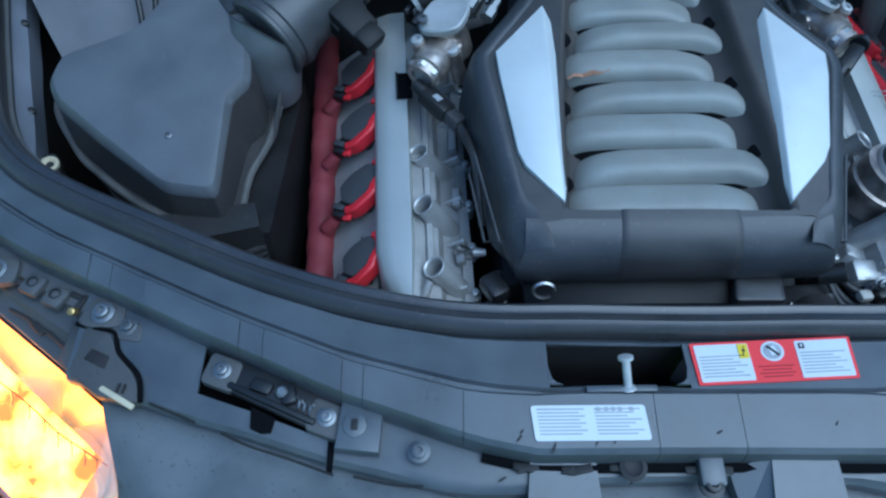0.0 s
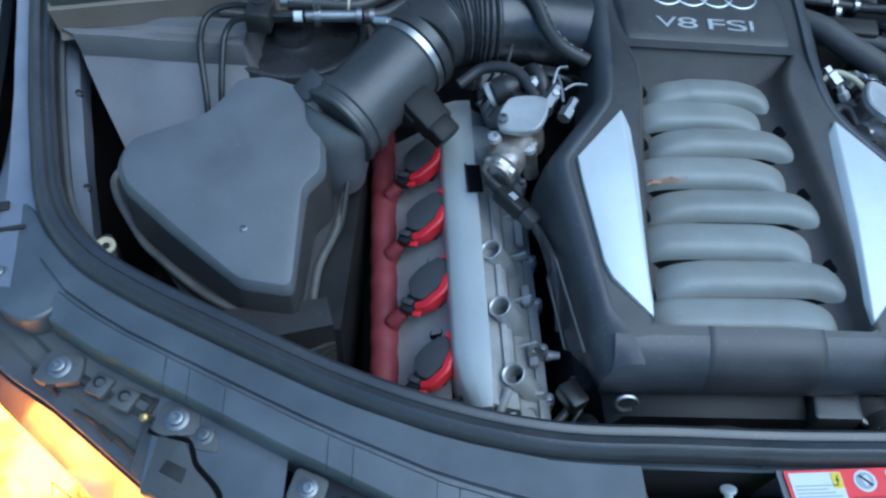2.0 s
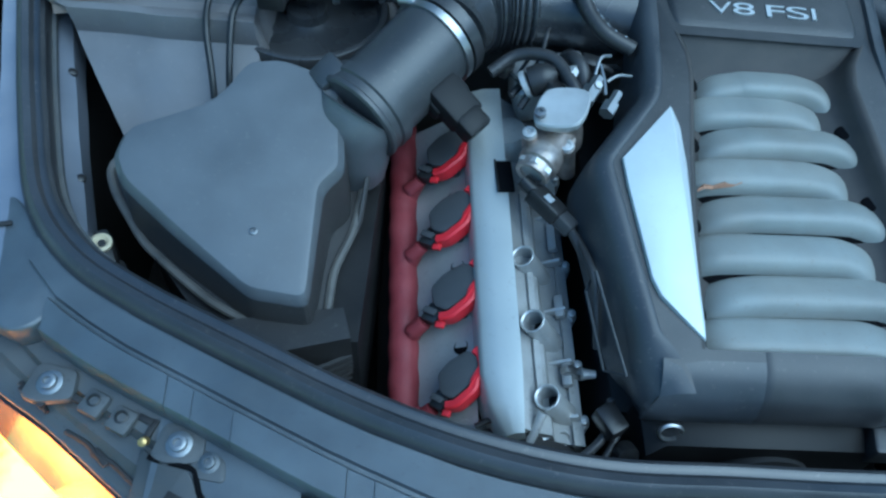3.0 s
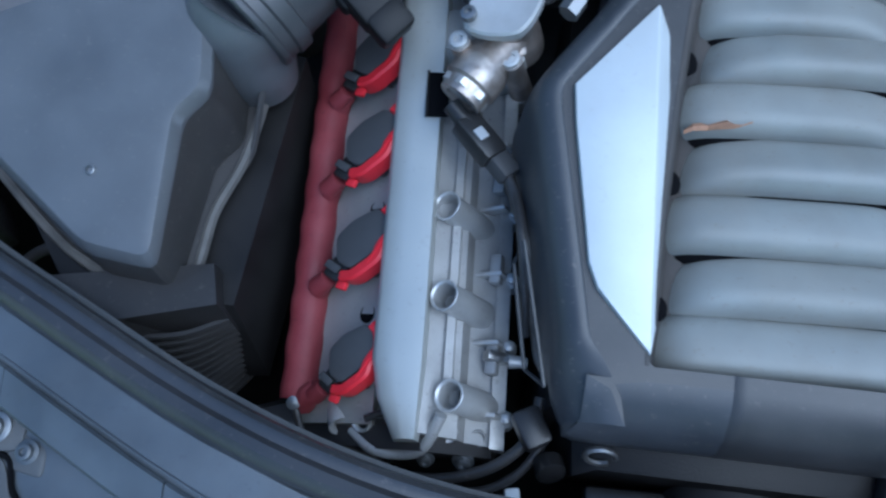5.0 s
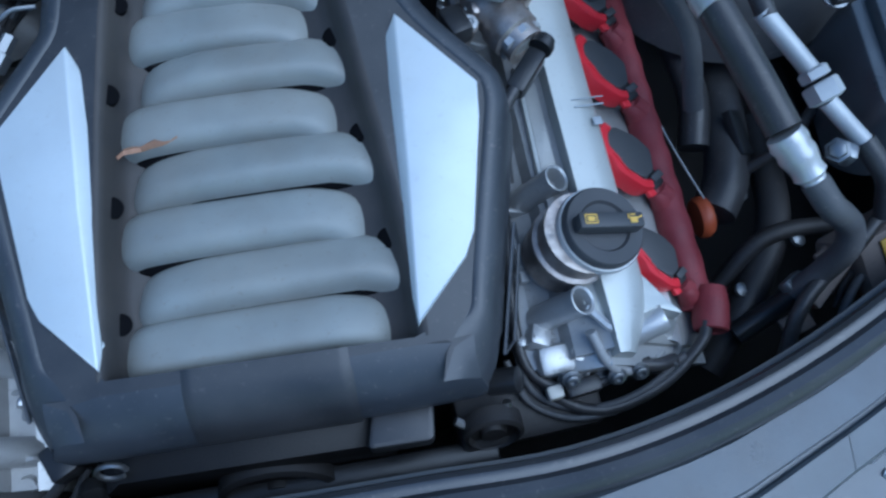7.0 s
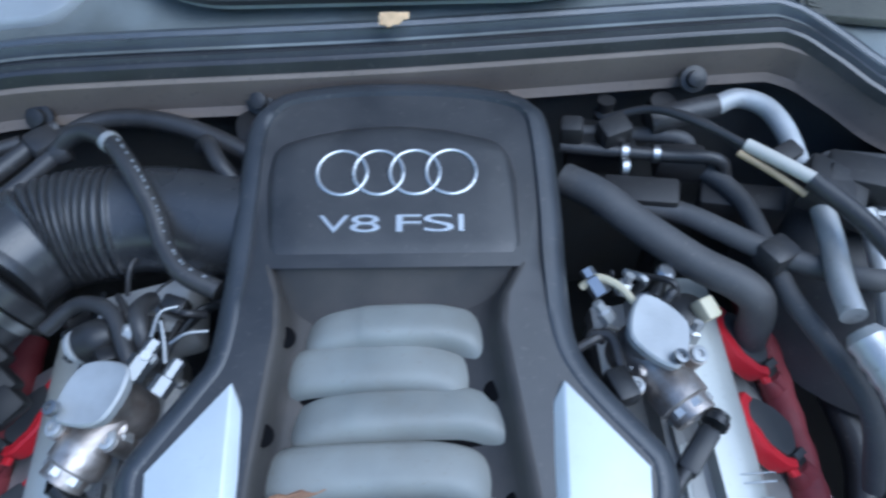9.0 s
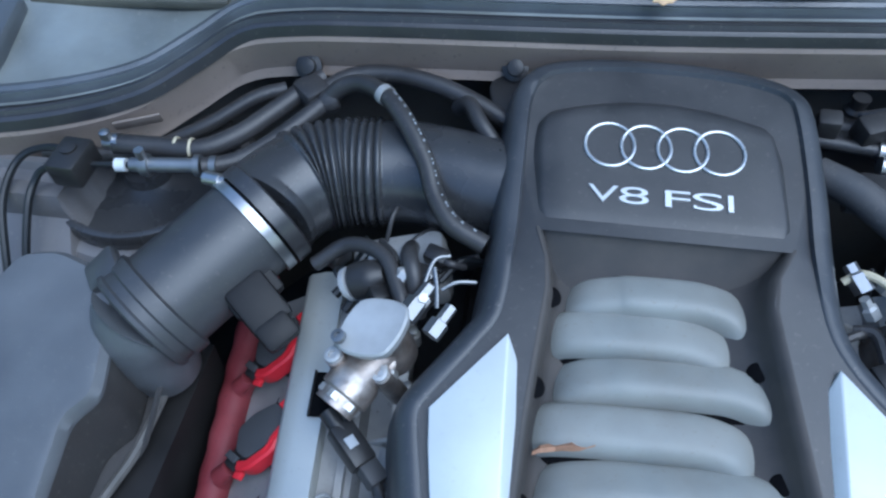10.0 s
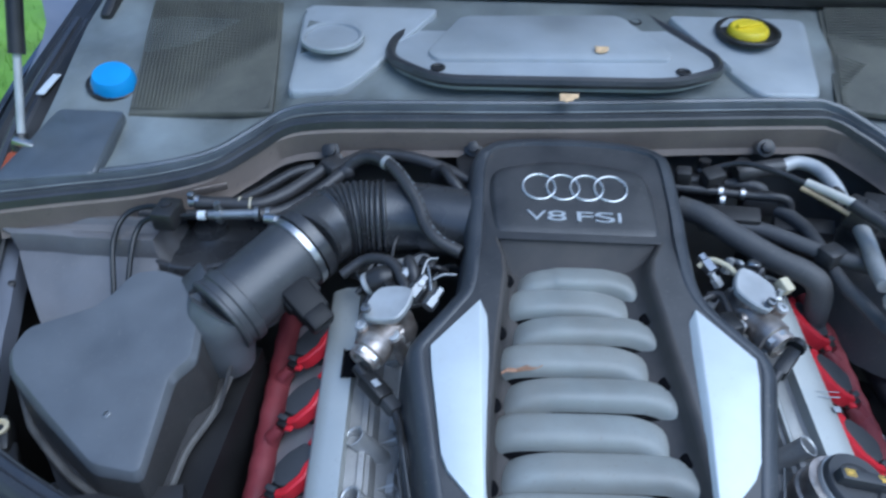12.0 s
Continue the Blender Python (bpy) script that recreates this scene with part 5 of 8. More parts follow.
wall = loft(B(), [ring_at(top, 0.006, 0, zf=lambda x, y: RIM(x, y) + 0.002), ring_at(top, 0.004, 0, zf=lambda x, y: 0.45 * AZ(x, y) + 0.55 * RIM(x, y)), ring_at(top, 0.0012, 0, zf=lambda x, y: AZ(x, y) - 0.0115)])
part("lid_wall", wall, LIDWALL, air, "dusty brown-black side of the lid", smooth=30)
RIMO = [(-0.464, 0.489), (-0.515, 0.496), (-0.569, 0.523), (-0.608, 0.552), (-0.649, 0.586), (-0.693, 0.646), (-0.708, 0.678), (-0.69, 0.71), (-0.60, 0.755), (-0.50, 0.765), (-0.44, 0.735), (-0.432, 0.675), (-0.438, 0.615), (-0.4545, 0.566), (-0.456, 0.515)]
rim = rounded(RIMO, 0.014, 3)
part("flange_bead", sweep(B(), [(x, y, RIM(x, y) + 0.0005) for x, y in rim + rim[:1]], 0.0046, 8, 1), BEAD, air, "worn raised bead")
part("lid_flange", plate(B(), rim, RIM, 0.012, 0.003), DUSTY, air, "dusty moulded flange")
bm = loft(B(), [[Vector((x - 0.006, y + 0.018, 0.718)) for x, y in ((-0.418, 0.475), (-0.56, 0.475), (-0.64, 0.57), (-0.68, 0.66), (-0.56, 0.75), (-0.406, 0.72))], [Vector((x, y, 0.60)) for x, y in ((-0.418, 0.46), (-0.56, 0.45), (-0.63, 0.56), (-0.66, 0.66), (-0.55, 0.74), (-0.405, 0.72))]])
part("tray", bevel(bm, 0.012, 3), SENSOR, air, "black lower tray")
for k in range(13):
    z = 0.708 - 0.0095 * k
    pts = [(-0.60, 0.487 - 0.002 * k, z), (-0.555, 0.470 - 0.0035 * k, z), (-0.507, 0.461 - 0.0042 * k, z), (-0.495, 0.461 - 0.0042 * k, z), (-0.462, 0.468 - 0.003 * k, z - 0.002), (-0.43, 0.485 - 0.001 * k, z - 0.004)]
    part("tray_rib", sweep(B(), pts, 0.0034, 6, 3), DUSTY, air)
bm = loft(B(), [[Vector(p) for p in ((-0.60, 0.49, 0.738), (-0.502, 0.466, 0.74), (-0.43, 0.487, 0.738), (-0.44, 0.52, 0.738))], [Vector(p) for p in ((-0.60, 0.465, 0.60), (-0.50, 0.412, 0.60), (-0.425, 0.475, 0.60), (-0.44, 0.52, 0.60))]])
part("tray_front", bevel(bm, 0.006), DUSTY, air)
# upright ribs on the flank under the outlet
RIBS = ([(-0.4253, 0.6832, 0.770), (-0.429, 0.655, 0.752), (-0.4332, 0.6249, 0.735), (-0.442, 0.604, 0.730)],)
for pts in RIBS:
    part("flank_rib", sweep(B(), pts, 0.0030, 6, 3), LIDWALL, air, "worn grey rib")
part("flank_screw", lathe(B(), (-0.437, 0.603, 0.662), (0.8, 0, 1), [(0, 0.009), (0.008, 0.0085), (0.0095, 0.006), (0.006, 0.0045)], 14), DUSTY, air)
part("lid_screw", lathe(B(), (-0.526, 0.563, AZ(-0.526, 0.563) + 0.0005), (0, -0.26, 1), [(-0.001, 0.0042), (0.0012, 0.004), (0.0016, 0.003), (-0.0005, 0.0022)], 12), BOLT, air)
br = thing("mounting_bracket", (-0.71, 0.59, 0.66), "black plastic bracket with a pale round grommet", "bracket")
part("bracket_arm", boxed((-0.701, 0.589, 0.697), (0.028, 0.05, 0.036), (10, 0, 25), 0.006), BLACK, br)
part("bracket_foot", boxed((-0.684, 0.560, 0.678), (0.03, 0.045, 0.05), (0, 10, 30), 0.006), BLACK, br)
part("grommet", lathe(B(), (-0.699, 0.594, 0.7145), (0.1, -0.1, 1), [(0, 0.011), (0.004, 0.011), (0.005, 0.008), (0.001, 0.004), (0.001, 0)], 16), CREAM, br, "pale grommet")
coil = thing("cable_loom", (-0.62, 0.45, 0.66), "black looped cable and plug behind the slam panel", "cable")
part("loop", hose([(-0.645, 0.475, 0.66), (-0.63, 0.52, 0.685), (-0.59, 0.535, 0.695), (-0.555, 0.51, 0.685), (-0.55, 0.475, 0.66)], 0.0055), HOSE, coil)
part("plug", boxed((-0.585, 0.475, 0.672), (0.022, 0.03, 0.03), (0, 0, 20), 0.004), BLACK, coil)
part("plug_pin", boxed((-0.575, 0.468, 0.69), (0.006, 0.008, 0.01), (0, 0, 20), 0.001), WHITE, coil)

# ---- intake pipe ----
pipe = thing("intake_pipe", (-0.3, 0.8, 0.75), "black plastic intake pipe with ribbed bellows", "intake pipe")
N1, N2 = Vector((-0.423, 0.729, 0.816)), Vector((-0.362, 0.806, 0.836))
d = (N2 - N1).normalized()
neck = [N1 - d * 0.020, N1 - d * 0.027 + Vector((0, 0, -0.006)), N1 - d * 0.032 + Vector((0.001, 0.0, -0.022)), N1 - d * 0.034 + Vector((0.002, -0.002, -0.045)), N1 - d * 0.034 + Vector((0.002, -0.002, -0.075))]
part("outlet_neck", sweep(B(), [tuple(p) for p in neck], lambda t: 0.0505 - 0.018 * t, 32, 5), AIRBOX, pipe)
part("neck_collar", lathe(B(), N1 - d * 0.032, d, [(0, 0.0505), (0.002, 0.053), (0.006, 0.0535), (0.008, 0.0515), (0.016, 0.0515), (0.018, 0.054), (0.03, 0.054), (0.032, 0.049)], 40), TUBE, pipe)
part("collar_lug", boxed(N1 - d * 0.02 + Vector((-0.036, 0.018, 0.036)), (0.034, 0.03, 0.012), (0, -30, 38), 0.004), TUBE, pipe)
part("meter_tube", lathe(B(), N1, d, [(0, 0.049), ((N2 - N1).length, 0.049)], 36), TUBE, pipe)
part("clamp", lathe(B(), N2 - d * 0.006, d, [(0, 0.0505), (0, 0.0525), (0.009, 0.0525), (0.009, 0.0505)], 36), BRIGHT, pipe, "bright steel hose clamp")
cs = N2 + Vector((-0.030, 0.016, 0.040))
part("clamp_screw", lathe(B(), cs - Vector((0.012, 0, 0)), (1, -0.2, 0.1), [(0, 0.0065), (0.016, 0.0065), (0.017, 0.005), (0.022, 0.005)], 10), BRIGHT, pipe)
part("cuff", lathe(B(), N2 + d * 0.006, d, [(0, 0.0535), (0.014, 0.0535), (0.016, 0.051)], 36), RUBBER, pipe)
mid = [N2 + d * 0.012, Vector((-0.349, 0.832, 0.838)), Vector((-0.325, 0.863, 0.838)), Vector((-0.295, 0.877, 0.838)), Vector((-0.263, 0.882, 0.838)), Vector((-0.225, 0.885, 0.838)), Vector((-0.17, 0.878, 0.838)), Vector((-0.12, 0.87, 0.838))]


def bellows(t):
    """Radius along the pipe: ten ribs at the bend, plain before and after."""
    r = 0.0505 - 0.006 * max(0, t - 0.6)
    if 1.8 / 7 < t < 4.3 / 7:
        r += 0.0056 * abs(math.sin((t - 1.8 / 7) / (2.5 / 7) * math.pi * 11)) ** 0.6 - 0.0026
    return r


part("bellows", sweep(B(), [tuple(p) for p in mid], bellows, 40, 40), PIPE, pipe, "black ribbed rubber bellows")
maf = thing("air_flow_sensor", (-0.33, 0.71, 0.82), "black air flow sensor plugged into the intake pipe", "sensor")
mrot = (10, 25, -38)
part("sensor_base", boxed((-0.3600, 0.7520, 0.8220), (0.056, 0.050, 0.022), mrot, 0.004), SENSOR, maf)
part("sensor_plug", boxed((-0.3400, 0.7310, 0.8180), (0.05, 0.039, 0.028), mrot, 0.005), SENSOR, maf)
part("plug_sleeve", boxed((-0.3200, 0.7120, 0.8080), (0.026, 0.033, 0.026), mrot, 0.005), SENSOR, maf)
for k in range(4):
    part("sleeve_rib", boxed((-0.328 - 0.004 * k, 0.720 + 0.004 * k, 0.822 + 0.0022 * k), (0.0022, 0.03, 0.004), mrot, 0.0008), SENSOR, maf)
part("sensor_boss", lathe(B(), (-0.367, 0.758, 0.81), (0.35, -0.3, 0.85), [(0, 0.026), (0.02, 0.026), (0.022, 0.022), (0.026, 0.022), (0.027, 0.018)], 20), SENSOR, maf)
part("plug_rib", boxed((-0.3440, 0.7360, 0.8310), (0.014, 0.02, 0.003), mrot, 0.001), GREYCAP, maf)
part("sensor_screw", lathe(B(), (-0.374, 0.765, 0.828), (0.2, -0.2, 1), [(0, 0.006), (0.004, 0.006), (0.005, 0.003)], 10), SENSOR, maf)

# ---- behind the left pump ----
plug = thing("camshaft_sensor", (-0.26, 0.76, 0.78), "black round sensor plug with a pale bush", "sensor")
part("bush", lathe(B(), (-0.264, 0.756, 0.827), (0.75, 0.1, 0.5), [(0, 0.0155), (0.005, 0.0155), (0.006, 0.013)], 18), ALLOY, plug)
part("plug_body", lathe(B(), (-0.258, 0.757, 0.831), (0.8, 0.1, 0.35), [(0, 0.0165), (0.014, 0.017), (0.022, 0.015), (0.03, 0.008)], 18), BLACK, plug)
sock = thing("head_boss", (-0.26, 0.76, 0.76), "cast aluminium boss on the cylinder head", "engine part")
part("boss", lathe(B(), (-0.266, 0.742, 0.74), (-0.2, 0, 0.9), [(0, 0.028), (0.02, 0.028), (0.028, 0.022), (0.032, 0.02)], 22), SHELF, sock)
part("boss_pad", boxed((-0.225, 0.80, 0.79), (0.09, 0.06, 0.05), (0, -10, 10), 0.01), CAST, sock)
part("boss_step", boxed((-0.24, 0.785, 0.82), (0.05, 0.02, 0.012), (0, -15, 20), 0.004), CAST, sock)
wires = thing("engine_wiring", (-0.22, 0.75, 0.78), "black engine wiring and fuel unions behind the pump", "wiring")
for pts, r in (([(-0.30, 0.775, 0.825), (-0.27, 0.79, 0.84), (-0.235, 0.775, 0.85), (-0.215, 0.74, 0.845), (-0.205, 0.72, 0.835)], 0.007),
               ([(-0.215, 0.80, 0.83), (-0.212, 0.775, 0.852), (-0.205, 0.755, 0.85), (-0.2, 0.735, 0.82)], 0.008),
               ([(-0.222, 0.610, 0.778), (-0.208, 0.59, 0.776), (-0.20, 0.545, 0.785), (-0.195, 0.52, 0.765), (-0.19, 0.49, 0.735)], 0.0038),
               ([(-0.214, 0.602, 0.775), (-0.195, 0.55, 0.77), (-0.186, 0.52, 0.75)], 0.005),
               ([(-0.19, 0.79, 0.83), (-0.178, 0.78, 0.84), (-0.165, 0.785, 0.83)], 0.0035)):
    part("cable", hose(pts, r), HOSE, wires)
part("union", lathe(B(), (-0.206, 0.717, 0.846), (0.45, 0.8, 0.2), [(0, 0.0095), (0.018, 0.0095), (0.019, 0.0065), (0.034, 0.006)], 6), BOLT, wires, "steel union nut")
part("union", lathe(B(), (-0.184, 0.705, 0.842), (0.45, 0.8, 0.2), [(0, 0.0085), (0.014, 0.0085), (0.015, 0.0055), (0.03, 0.0055)], 6), BOLT, wires, "steel union nut")
for pts in ([(-0.194, 0.748, 0.855), (-0.188, 0.765, 0.864), (-0.176, 0.772, 0.862)], [(-0.18, 0.745, 0.85), (-0.168, 0.752, 0.853), (-0.152, 0.756, 0.85)], [(-0.188, 0.76, 0.86), (-0.184, 0.745, 0.853), (-0.182, 0.73, 0.845)]):
    part("fuel_line", hose(pts, 0.0019, 8), BOLT, wires, "thin steel fuel line")
rw = random.Random(21)
for k in range(14):
    a = Vector((-0.285 + 0.11 * rw.random(), 0.735 + 0.075 * rw.random(), 0.80 + 0.025 * rw.random()))
    b = a + Vector((rw.uniform(-0.03, 0.05), rw.uniform(0.01, 0.06), rw.uniform(-0.01, 0.02)))
    m = a.lerp(b, 0.5) + Vector((rw.uniform(-0.012, 0.012), rw.uniform(-0.01, 0.01), rw.uniform(0.004, 0.018)))
    part("cable", hose([tuple(a), tuple(m), tuple(b)], rw.choice((0.0022, 0.0032, 0.0045)), 8), HOSE if k % 4 else BRAKE, wires)
for p, r in (((-0.232, 0.742, 0.835), (0, 20, 30)), ((-0.19, 0.79, 0.835), (10, 0, -20)), ((-0.282, 0.79, 0.82), (0, 10, 60)), ((-0.205, 0.765, 0.842), (0, 30, 10))):
    part("plug", boxed(p, (0.022, 0.016, 0.016), r, 0.003), BLACK, wires)
for p, a in (((-0.245, 0.775, 0.832), (0.3, 0.2, 1)), ((-0.218, 0.752, 0.846), (0.5, 0.6, 0.6)), ((-0.196, 0.735, 0.842), (0.2, -0.3, 1))):
    part("union", lathe(B(), p, a, [(0, 0.007), (0.01, 0.007), (0.012, 0.0045), (0.018, 0.0045)], 6), CAST, wires, "steel union nut")
pc = thing("pump_connector", (-0.235, 0.595, 0.79), "black plug on a short cable at the pump", "connector")
part("plug", boxed((-0.240, 0.629, 0.783), (0.022, 0.040, 0.018), (10, 15, 48), 0.003), BLACK, pc)
part("plug_end", boxed((-0.220, 0.611, 0.776), (0.018, 0.022, 0.016), (10, 15, 48), 0.003), GREYCAP, pc)
part("plug_neck", hose([(-0.264, 0.652, 0.792), (-0.256, 0.644, 0.789), (-0.248, 0.636, 0.786)], 0.008), BLACK, pc)
part("plug_tag", boxed((-0.2385, 0.6285, 0.7928), (0.009, 0.010, 0.0012), (10, 15, 48), 0.0003), GREY_INK, pc)

# ---- left strut tower, brake pipes, hoses ----
tower = thing("strut_tower", (-0.60, 0.85, 0.5), "dusty grey strut tower and inner panel with a round black lid", "strut tower")
PROF = [(0.905, 0.8385), (0.878, 0.838), (0.874, 0.8315), (0.866, 0.831), (0.862, 0.8385), (0.855, 0.8385), (0.851, 0.830), (0.838, 0.829), (0.833, 0.833), (0.827, 0.829), (0.8235, 0.812), (0.824, 0.80), (0.812, 0.792), (0.78, 0.772), (0.74, 0.735), (0.70, 0.70), (0.66, 0.60)]
rows = []
LEFT_X = lerp_table([(0.60, -0.645), (0.66, -0.66), (0.72, -0.70), (0.80, -0.752), (0.826, -0.766), (0.835, -0.79), (0.91, -0.80)])
for k in range(9):
    r = []
    for y, z in PROF:
        x = LEFT_X(y) + (-0.565 + 0.25 * max(0, 0.84 - y) - LEFT_X(y)) * k / 8
        fold = 0.012 * min(1, max(0, (x + 0.70) / 0.03)) if y < 0.83 else 0
        r.append(Vector((x, y - fold, z + fold * 0.6)))
    rows.append(r)
solid(part("tower_panel", strip(rows), TOWER, tower), 0.003)
part("tower_flank", strip([[r, r + Vector((0.012, 0.0, -0.05)), r + Vector((0.02, 0.0, -0.16))] for r in rows[-1]]), TOWER, tower)
part("tower_flank", strip([[r, r + Vector((0.004, 0.004, -0.03)), r + Vector((0.01, 0.01, -0.16))] for r in rows[0][10:]]), DUSTY, tower)
part("tower_dome", lathe(B(), (-0.516, 0.893, 0.70), (0, 0, 1), [(0, 0.14), (0.05, 0.13), (0.075, 0.118), (0.085, 0.110), (0.086, 0.10), (0.084, 0)], 40), TOWER, tower)
part("tower_lid", lathe(B(), (-0.516, 0.893, 0.785), (0, 0, 1), [(0, 0.098), (0.013, 0.100), (0.020, 0.0975), (0.0215, 0.094), (0.0205, 0.090), (0.006, 0.085), (0.002, 0.06), (0.004, 0.036), (0.008, 0.026), (0.018, 0.023), (0.02, 0.0)], 44), PIPE, tower, "round black lid")
part("tower_dot", lathe(B(), (-0.655, 0.892, 0.8375), (0, 0, 1), [(0, 0.004), (0.001, 0.004), (0.0015, 0.0)], 10), BLACK, tower)
pipes = thing("brake_pipes", (-0.55, 0.82, 0.75), "two dark bent brake pipes in a black clip block", "pipe")
for pts in ([(-0.596, 0.715, 0.745), (-0.598, 0.735, 0.775), (-0.602, 0.762, 0.805), (-0.610, 0.80, 0.835), (-0.611, 0.832, 0.848), (-0.599, 0.848, 0.858), (-0.575, 0.853, 0.864), (-0.55, 0.848, 0.867)], [(-0.582, 0.722, 0.745), (-0.583, 0.742, 0.775), (-0.5845, 0.766, 0.803), (-0.584, 0.80, 0.835), (-0.5815, 0.820, 0.848), (-0.570, 0.830, 0.859), (-0.54, 0.829, 0.866)]):
    part("pipe", hose(pts, 0.0038, 8), BRAKE, pipes)
part("clip_block", boxed((-0.540, 0.835, 0.866), (0.030, 0.042, 0.028), (0, 0, -3), 0.004), BLACK, pipes)
part("clip_nub", lathe(B(), (-0.541, 0.839, 0.880), (0, 0, 1), [(0, 0.008), (0.002, 0.008), (0.003, 0.004)], 12), BLACK, pipes)
vac = thing("vacuum_hoses", (-0.45, 0.86, 0.8), "black vacuum hoses with bright steel fittings", "hose")
part("fitting", cyl(B(), (-0.52, 0.863, 0.868), (-0.506, 0.864, 0.868), 0.0085), BRIGHT, vac, "steel hose fitting")
part("fitting_screw", lathe(B(), (-0.515, 0.861, 0.875), (0, 0, 1), [(0, 0.0055), (0.008, 0.005), (0.009, 0.003)], 8), BRIGHT, vac)
part("upper_hose", hose([(-0.512, 0.863, 0.866), (-0.47, 0.868, 0.862), (-0.43, 0.872, 0.86), (-0.40, 0.892, 0.862), (-0.372, 0.925, 0.866), (-0.345, 0.958, 0.872), (-0.33, 0.972, 0.876)], 0.010), HOSE, vac)
for x in (-0.455, -0.44):
    part("hose_mark", cyl(B(), (x, 0.8703, 0.8612), (x + 0.0025, 0.8705, 0.861), 0.0103), CREAM, vac)
part("lower_hose", hose([(-0.42, 0.847, 0.862), (-0.395, 0.858, 0.86), (-0.372, 0.876, 0.862), (-0.345, 0.905, 0.868), (-0.322, 0.93, 0.876)], 0.009), HOSE, vac)
part("thin_rod", cyl(B(), (-0.53, 0.838, 0.862), (-0.48, 0.842, 0.862), 0.003), BRAKE, vac)
part("white_bush", cyl(B(), (-0.502, 0.840, 0.862), (-0.492, 0.841, 0.862), 0.0065), WHITE, vac)
for a, b, r in ((-0.488, -0.478, 0.007), (-0.478, -0.470, 0.0105), (-0.470, -0.425, 0.0072), (-0.427, -0.421, 0.0105), (-0.412, -0.406, 0.0095)):
    part("check_valve", cyl(B(), (a, 0.842 + 0.1 * (a + 0.488), 0.862), (b, 0.842 + 0.1 * (b + 0.488), 0.862), r), BOLT if r < 0.01 else BOLT, vac, "steel check valve")
part("valve_stem", cyl(B(), (-0.474, 0.843, 0.85), (-0.474, 0.843, 0.882), 0.0045), BRIGHT, vac)
part("rear_hose", hose([(-0.33, 0.952, 0.872), (-0.30, 0.973, 0.878), (-0.26, 0.978, 0.88), (-0.21, 0.968, 0.878), (-0.15, 0.945, 0.866), (-0.12, 0.93, 0.85)], 0.0095), HOSE, vac)
part("hose_joint", boxed((-0.337, 0.95, 0.874), (0.03, 0.034, 0.022), (0, 0, 45), 0.006), HOSE, vac)
part("front_joint", lathe(B(), (-0.322, 0.93, 0.876), (0.8, 0.5, 0.2), [(0, 0.009), (0.006, 0.012), (0.014, 0.012), (0.016, 0.008)], 12), HOSE, vac)
br = thing("breather_hose", (-0.24, 0.85, 0.88), "black printed breather hose looped over the intake pipe", "hose")
bpts = [(-0.318, 0.935, 0.878), (-0.302, 0.938, 0.893), (-0.280, 0.935, 0.902), (-0.255, 0.918, 0.905), (-0.238, 0.898, 0.904), (-0.222, 0.876, 0.897), (-0.207, 0.852, 0.886), (-0.196, 0.826, 0.874), (-0.178, 0.803, 0.866), (-0.148, 0.79, 0.858)]
part("hose", hose(bpts, 0.0088, 12), HOSE, br)
line = spline(bpts, 8)
for k in [q for q in range(26, len(line) - 4) if (q * 37) % 11 > 4]:
    a, b = line[k], line[k + 1]
    off = Vector((0.0045, 0.001, 0.0077))
    part("print_bar", sweep(B(), [a + off, a.lerp(b, 0.35 + 0.3 * ((k * 7) % 3) / 2) + off], 0.0008, 5, 1), GREY_INK, br)
part("sleeve", cyl(B(), line[23], line[25], 0.0098), ALLOY, br, "pale metal sleeve")
part("elbow", hose([(-0.19, 0.95, 0.868), (-0.178, 0.937, 0.885), (-0.165, 0.915, 0.882), (-0.15, 0.90, 0.872)], 0.008), HOSE, br)
kn = thing("round_cap", (-0.445, 0.925, 0.82), "flat round black cap by the bulkhead", "cap")
part("cap", lathe(B(), (-0.445, 0.925, 0.828), (0, -0.1, 1), [(-0.01, 0.022), (0.008, 0.022), (0.011, 0.018), (0.011, 0)], 24), BLACK, kn)
part("under_bulkhead_hose", hose([(-0.60, 0.87, 0.84), (-0.52, 0.885, 0.83), (-0.45, 0.915, 0.845), (-0.40, 0.95, 0.86), (-0.37, 0.965, 0.862)], 0.008), HOSE, vac)
for x, y, z, b in ((-0.138, 1.0, 0.893, None), (-0.345, 0.981, 0.891, None), (0.29, 1.026, 0.893, None)):
    part("bulkhead_bolt", lathe(B(), (x, y - 0.006, z - 0.006), (0, -0.75, 0.65), [(0, 0.0135), (0.003, 0.0135), (0.004, 0.0085), (0.011, 0.008), (0.012, 0.004)], 16), BLACK, car)
solo("paper_tag", boxed((-0.50, 0.893, 0.868), (0.045, 0.002, 0.014), (20, 0, 24), 0.0006), BULKHEAD, "dusty pale tag stuck to the bulkhead flange", "tag")
part("heat_shield", plate(B(), rounded([(-0.165, 0.985), (-0.12, 1.006), (0.10, 1.02), (0.115, 1.0), (0.10, 0.95), (-0.15, 0.93)], 0.015), lambda x, y: 0.872 + 0.15 * (y - 0.95), 0.006, 0.002), BLACK, car)
# pale leaf on the cowl
rows = [[Vector((-0.018 + 0.0045 * k, 1.018 - 0.008 * math.sin(0.5 + k * 0.55), 0.957 + 0.002 * (k % 2))), Vector((-0.018 + 0.0045 * k, 1.026, 0.962)), Vector((-0.018 + 0.0045 * k, 1.026 + 0.007 * math.sin(0.4 + k * 0.5), 0.958))] for k in range(7)]
solid(solo("fallen_leaf", strip(rows), LEAF_PALE, "small pale orange leaf lying on the cowl", "leaf"), 0.001)
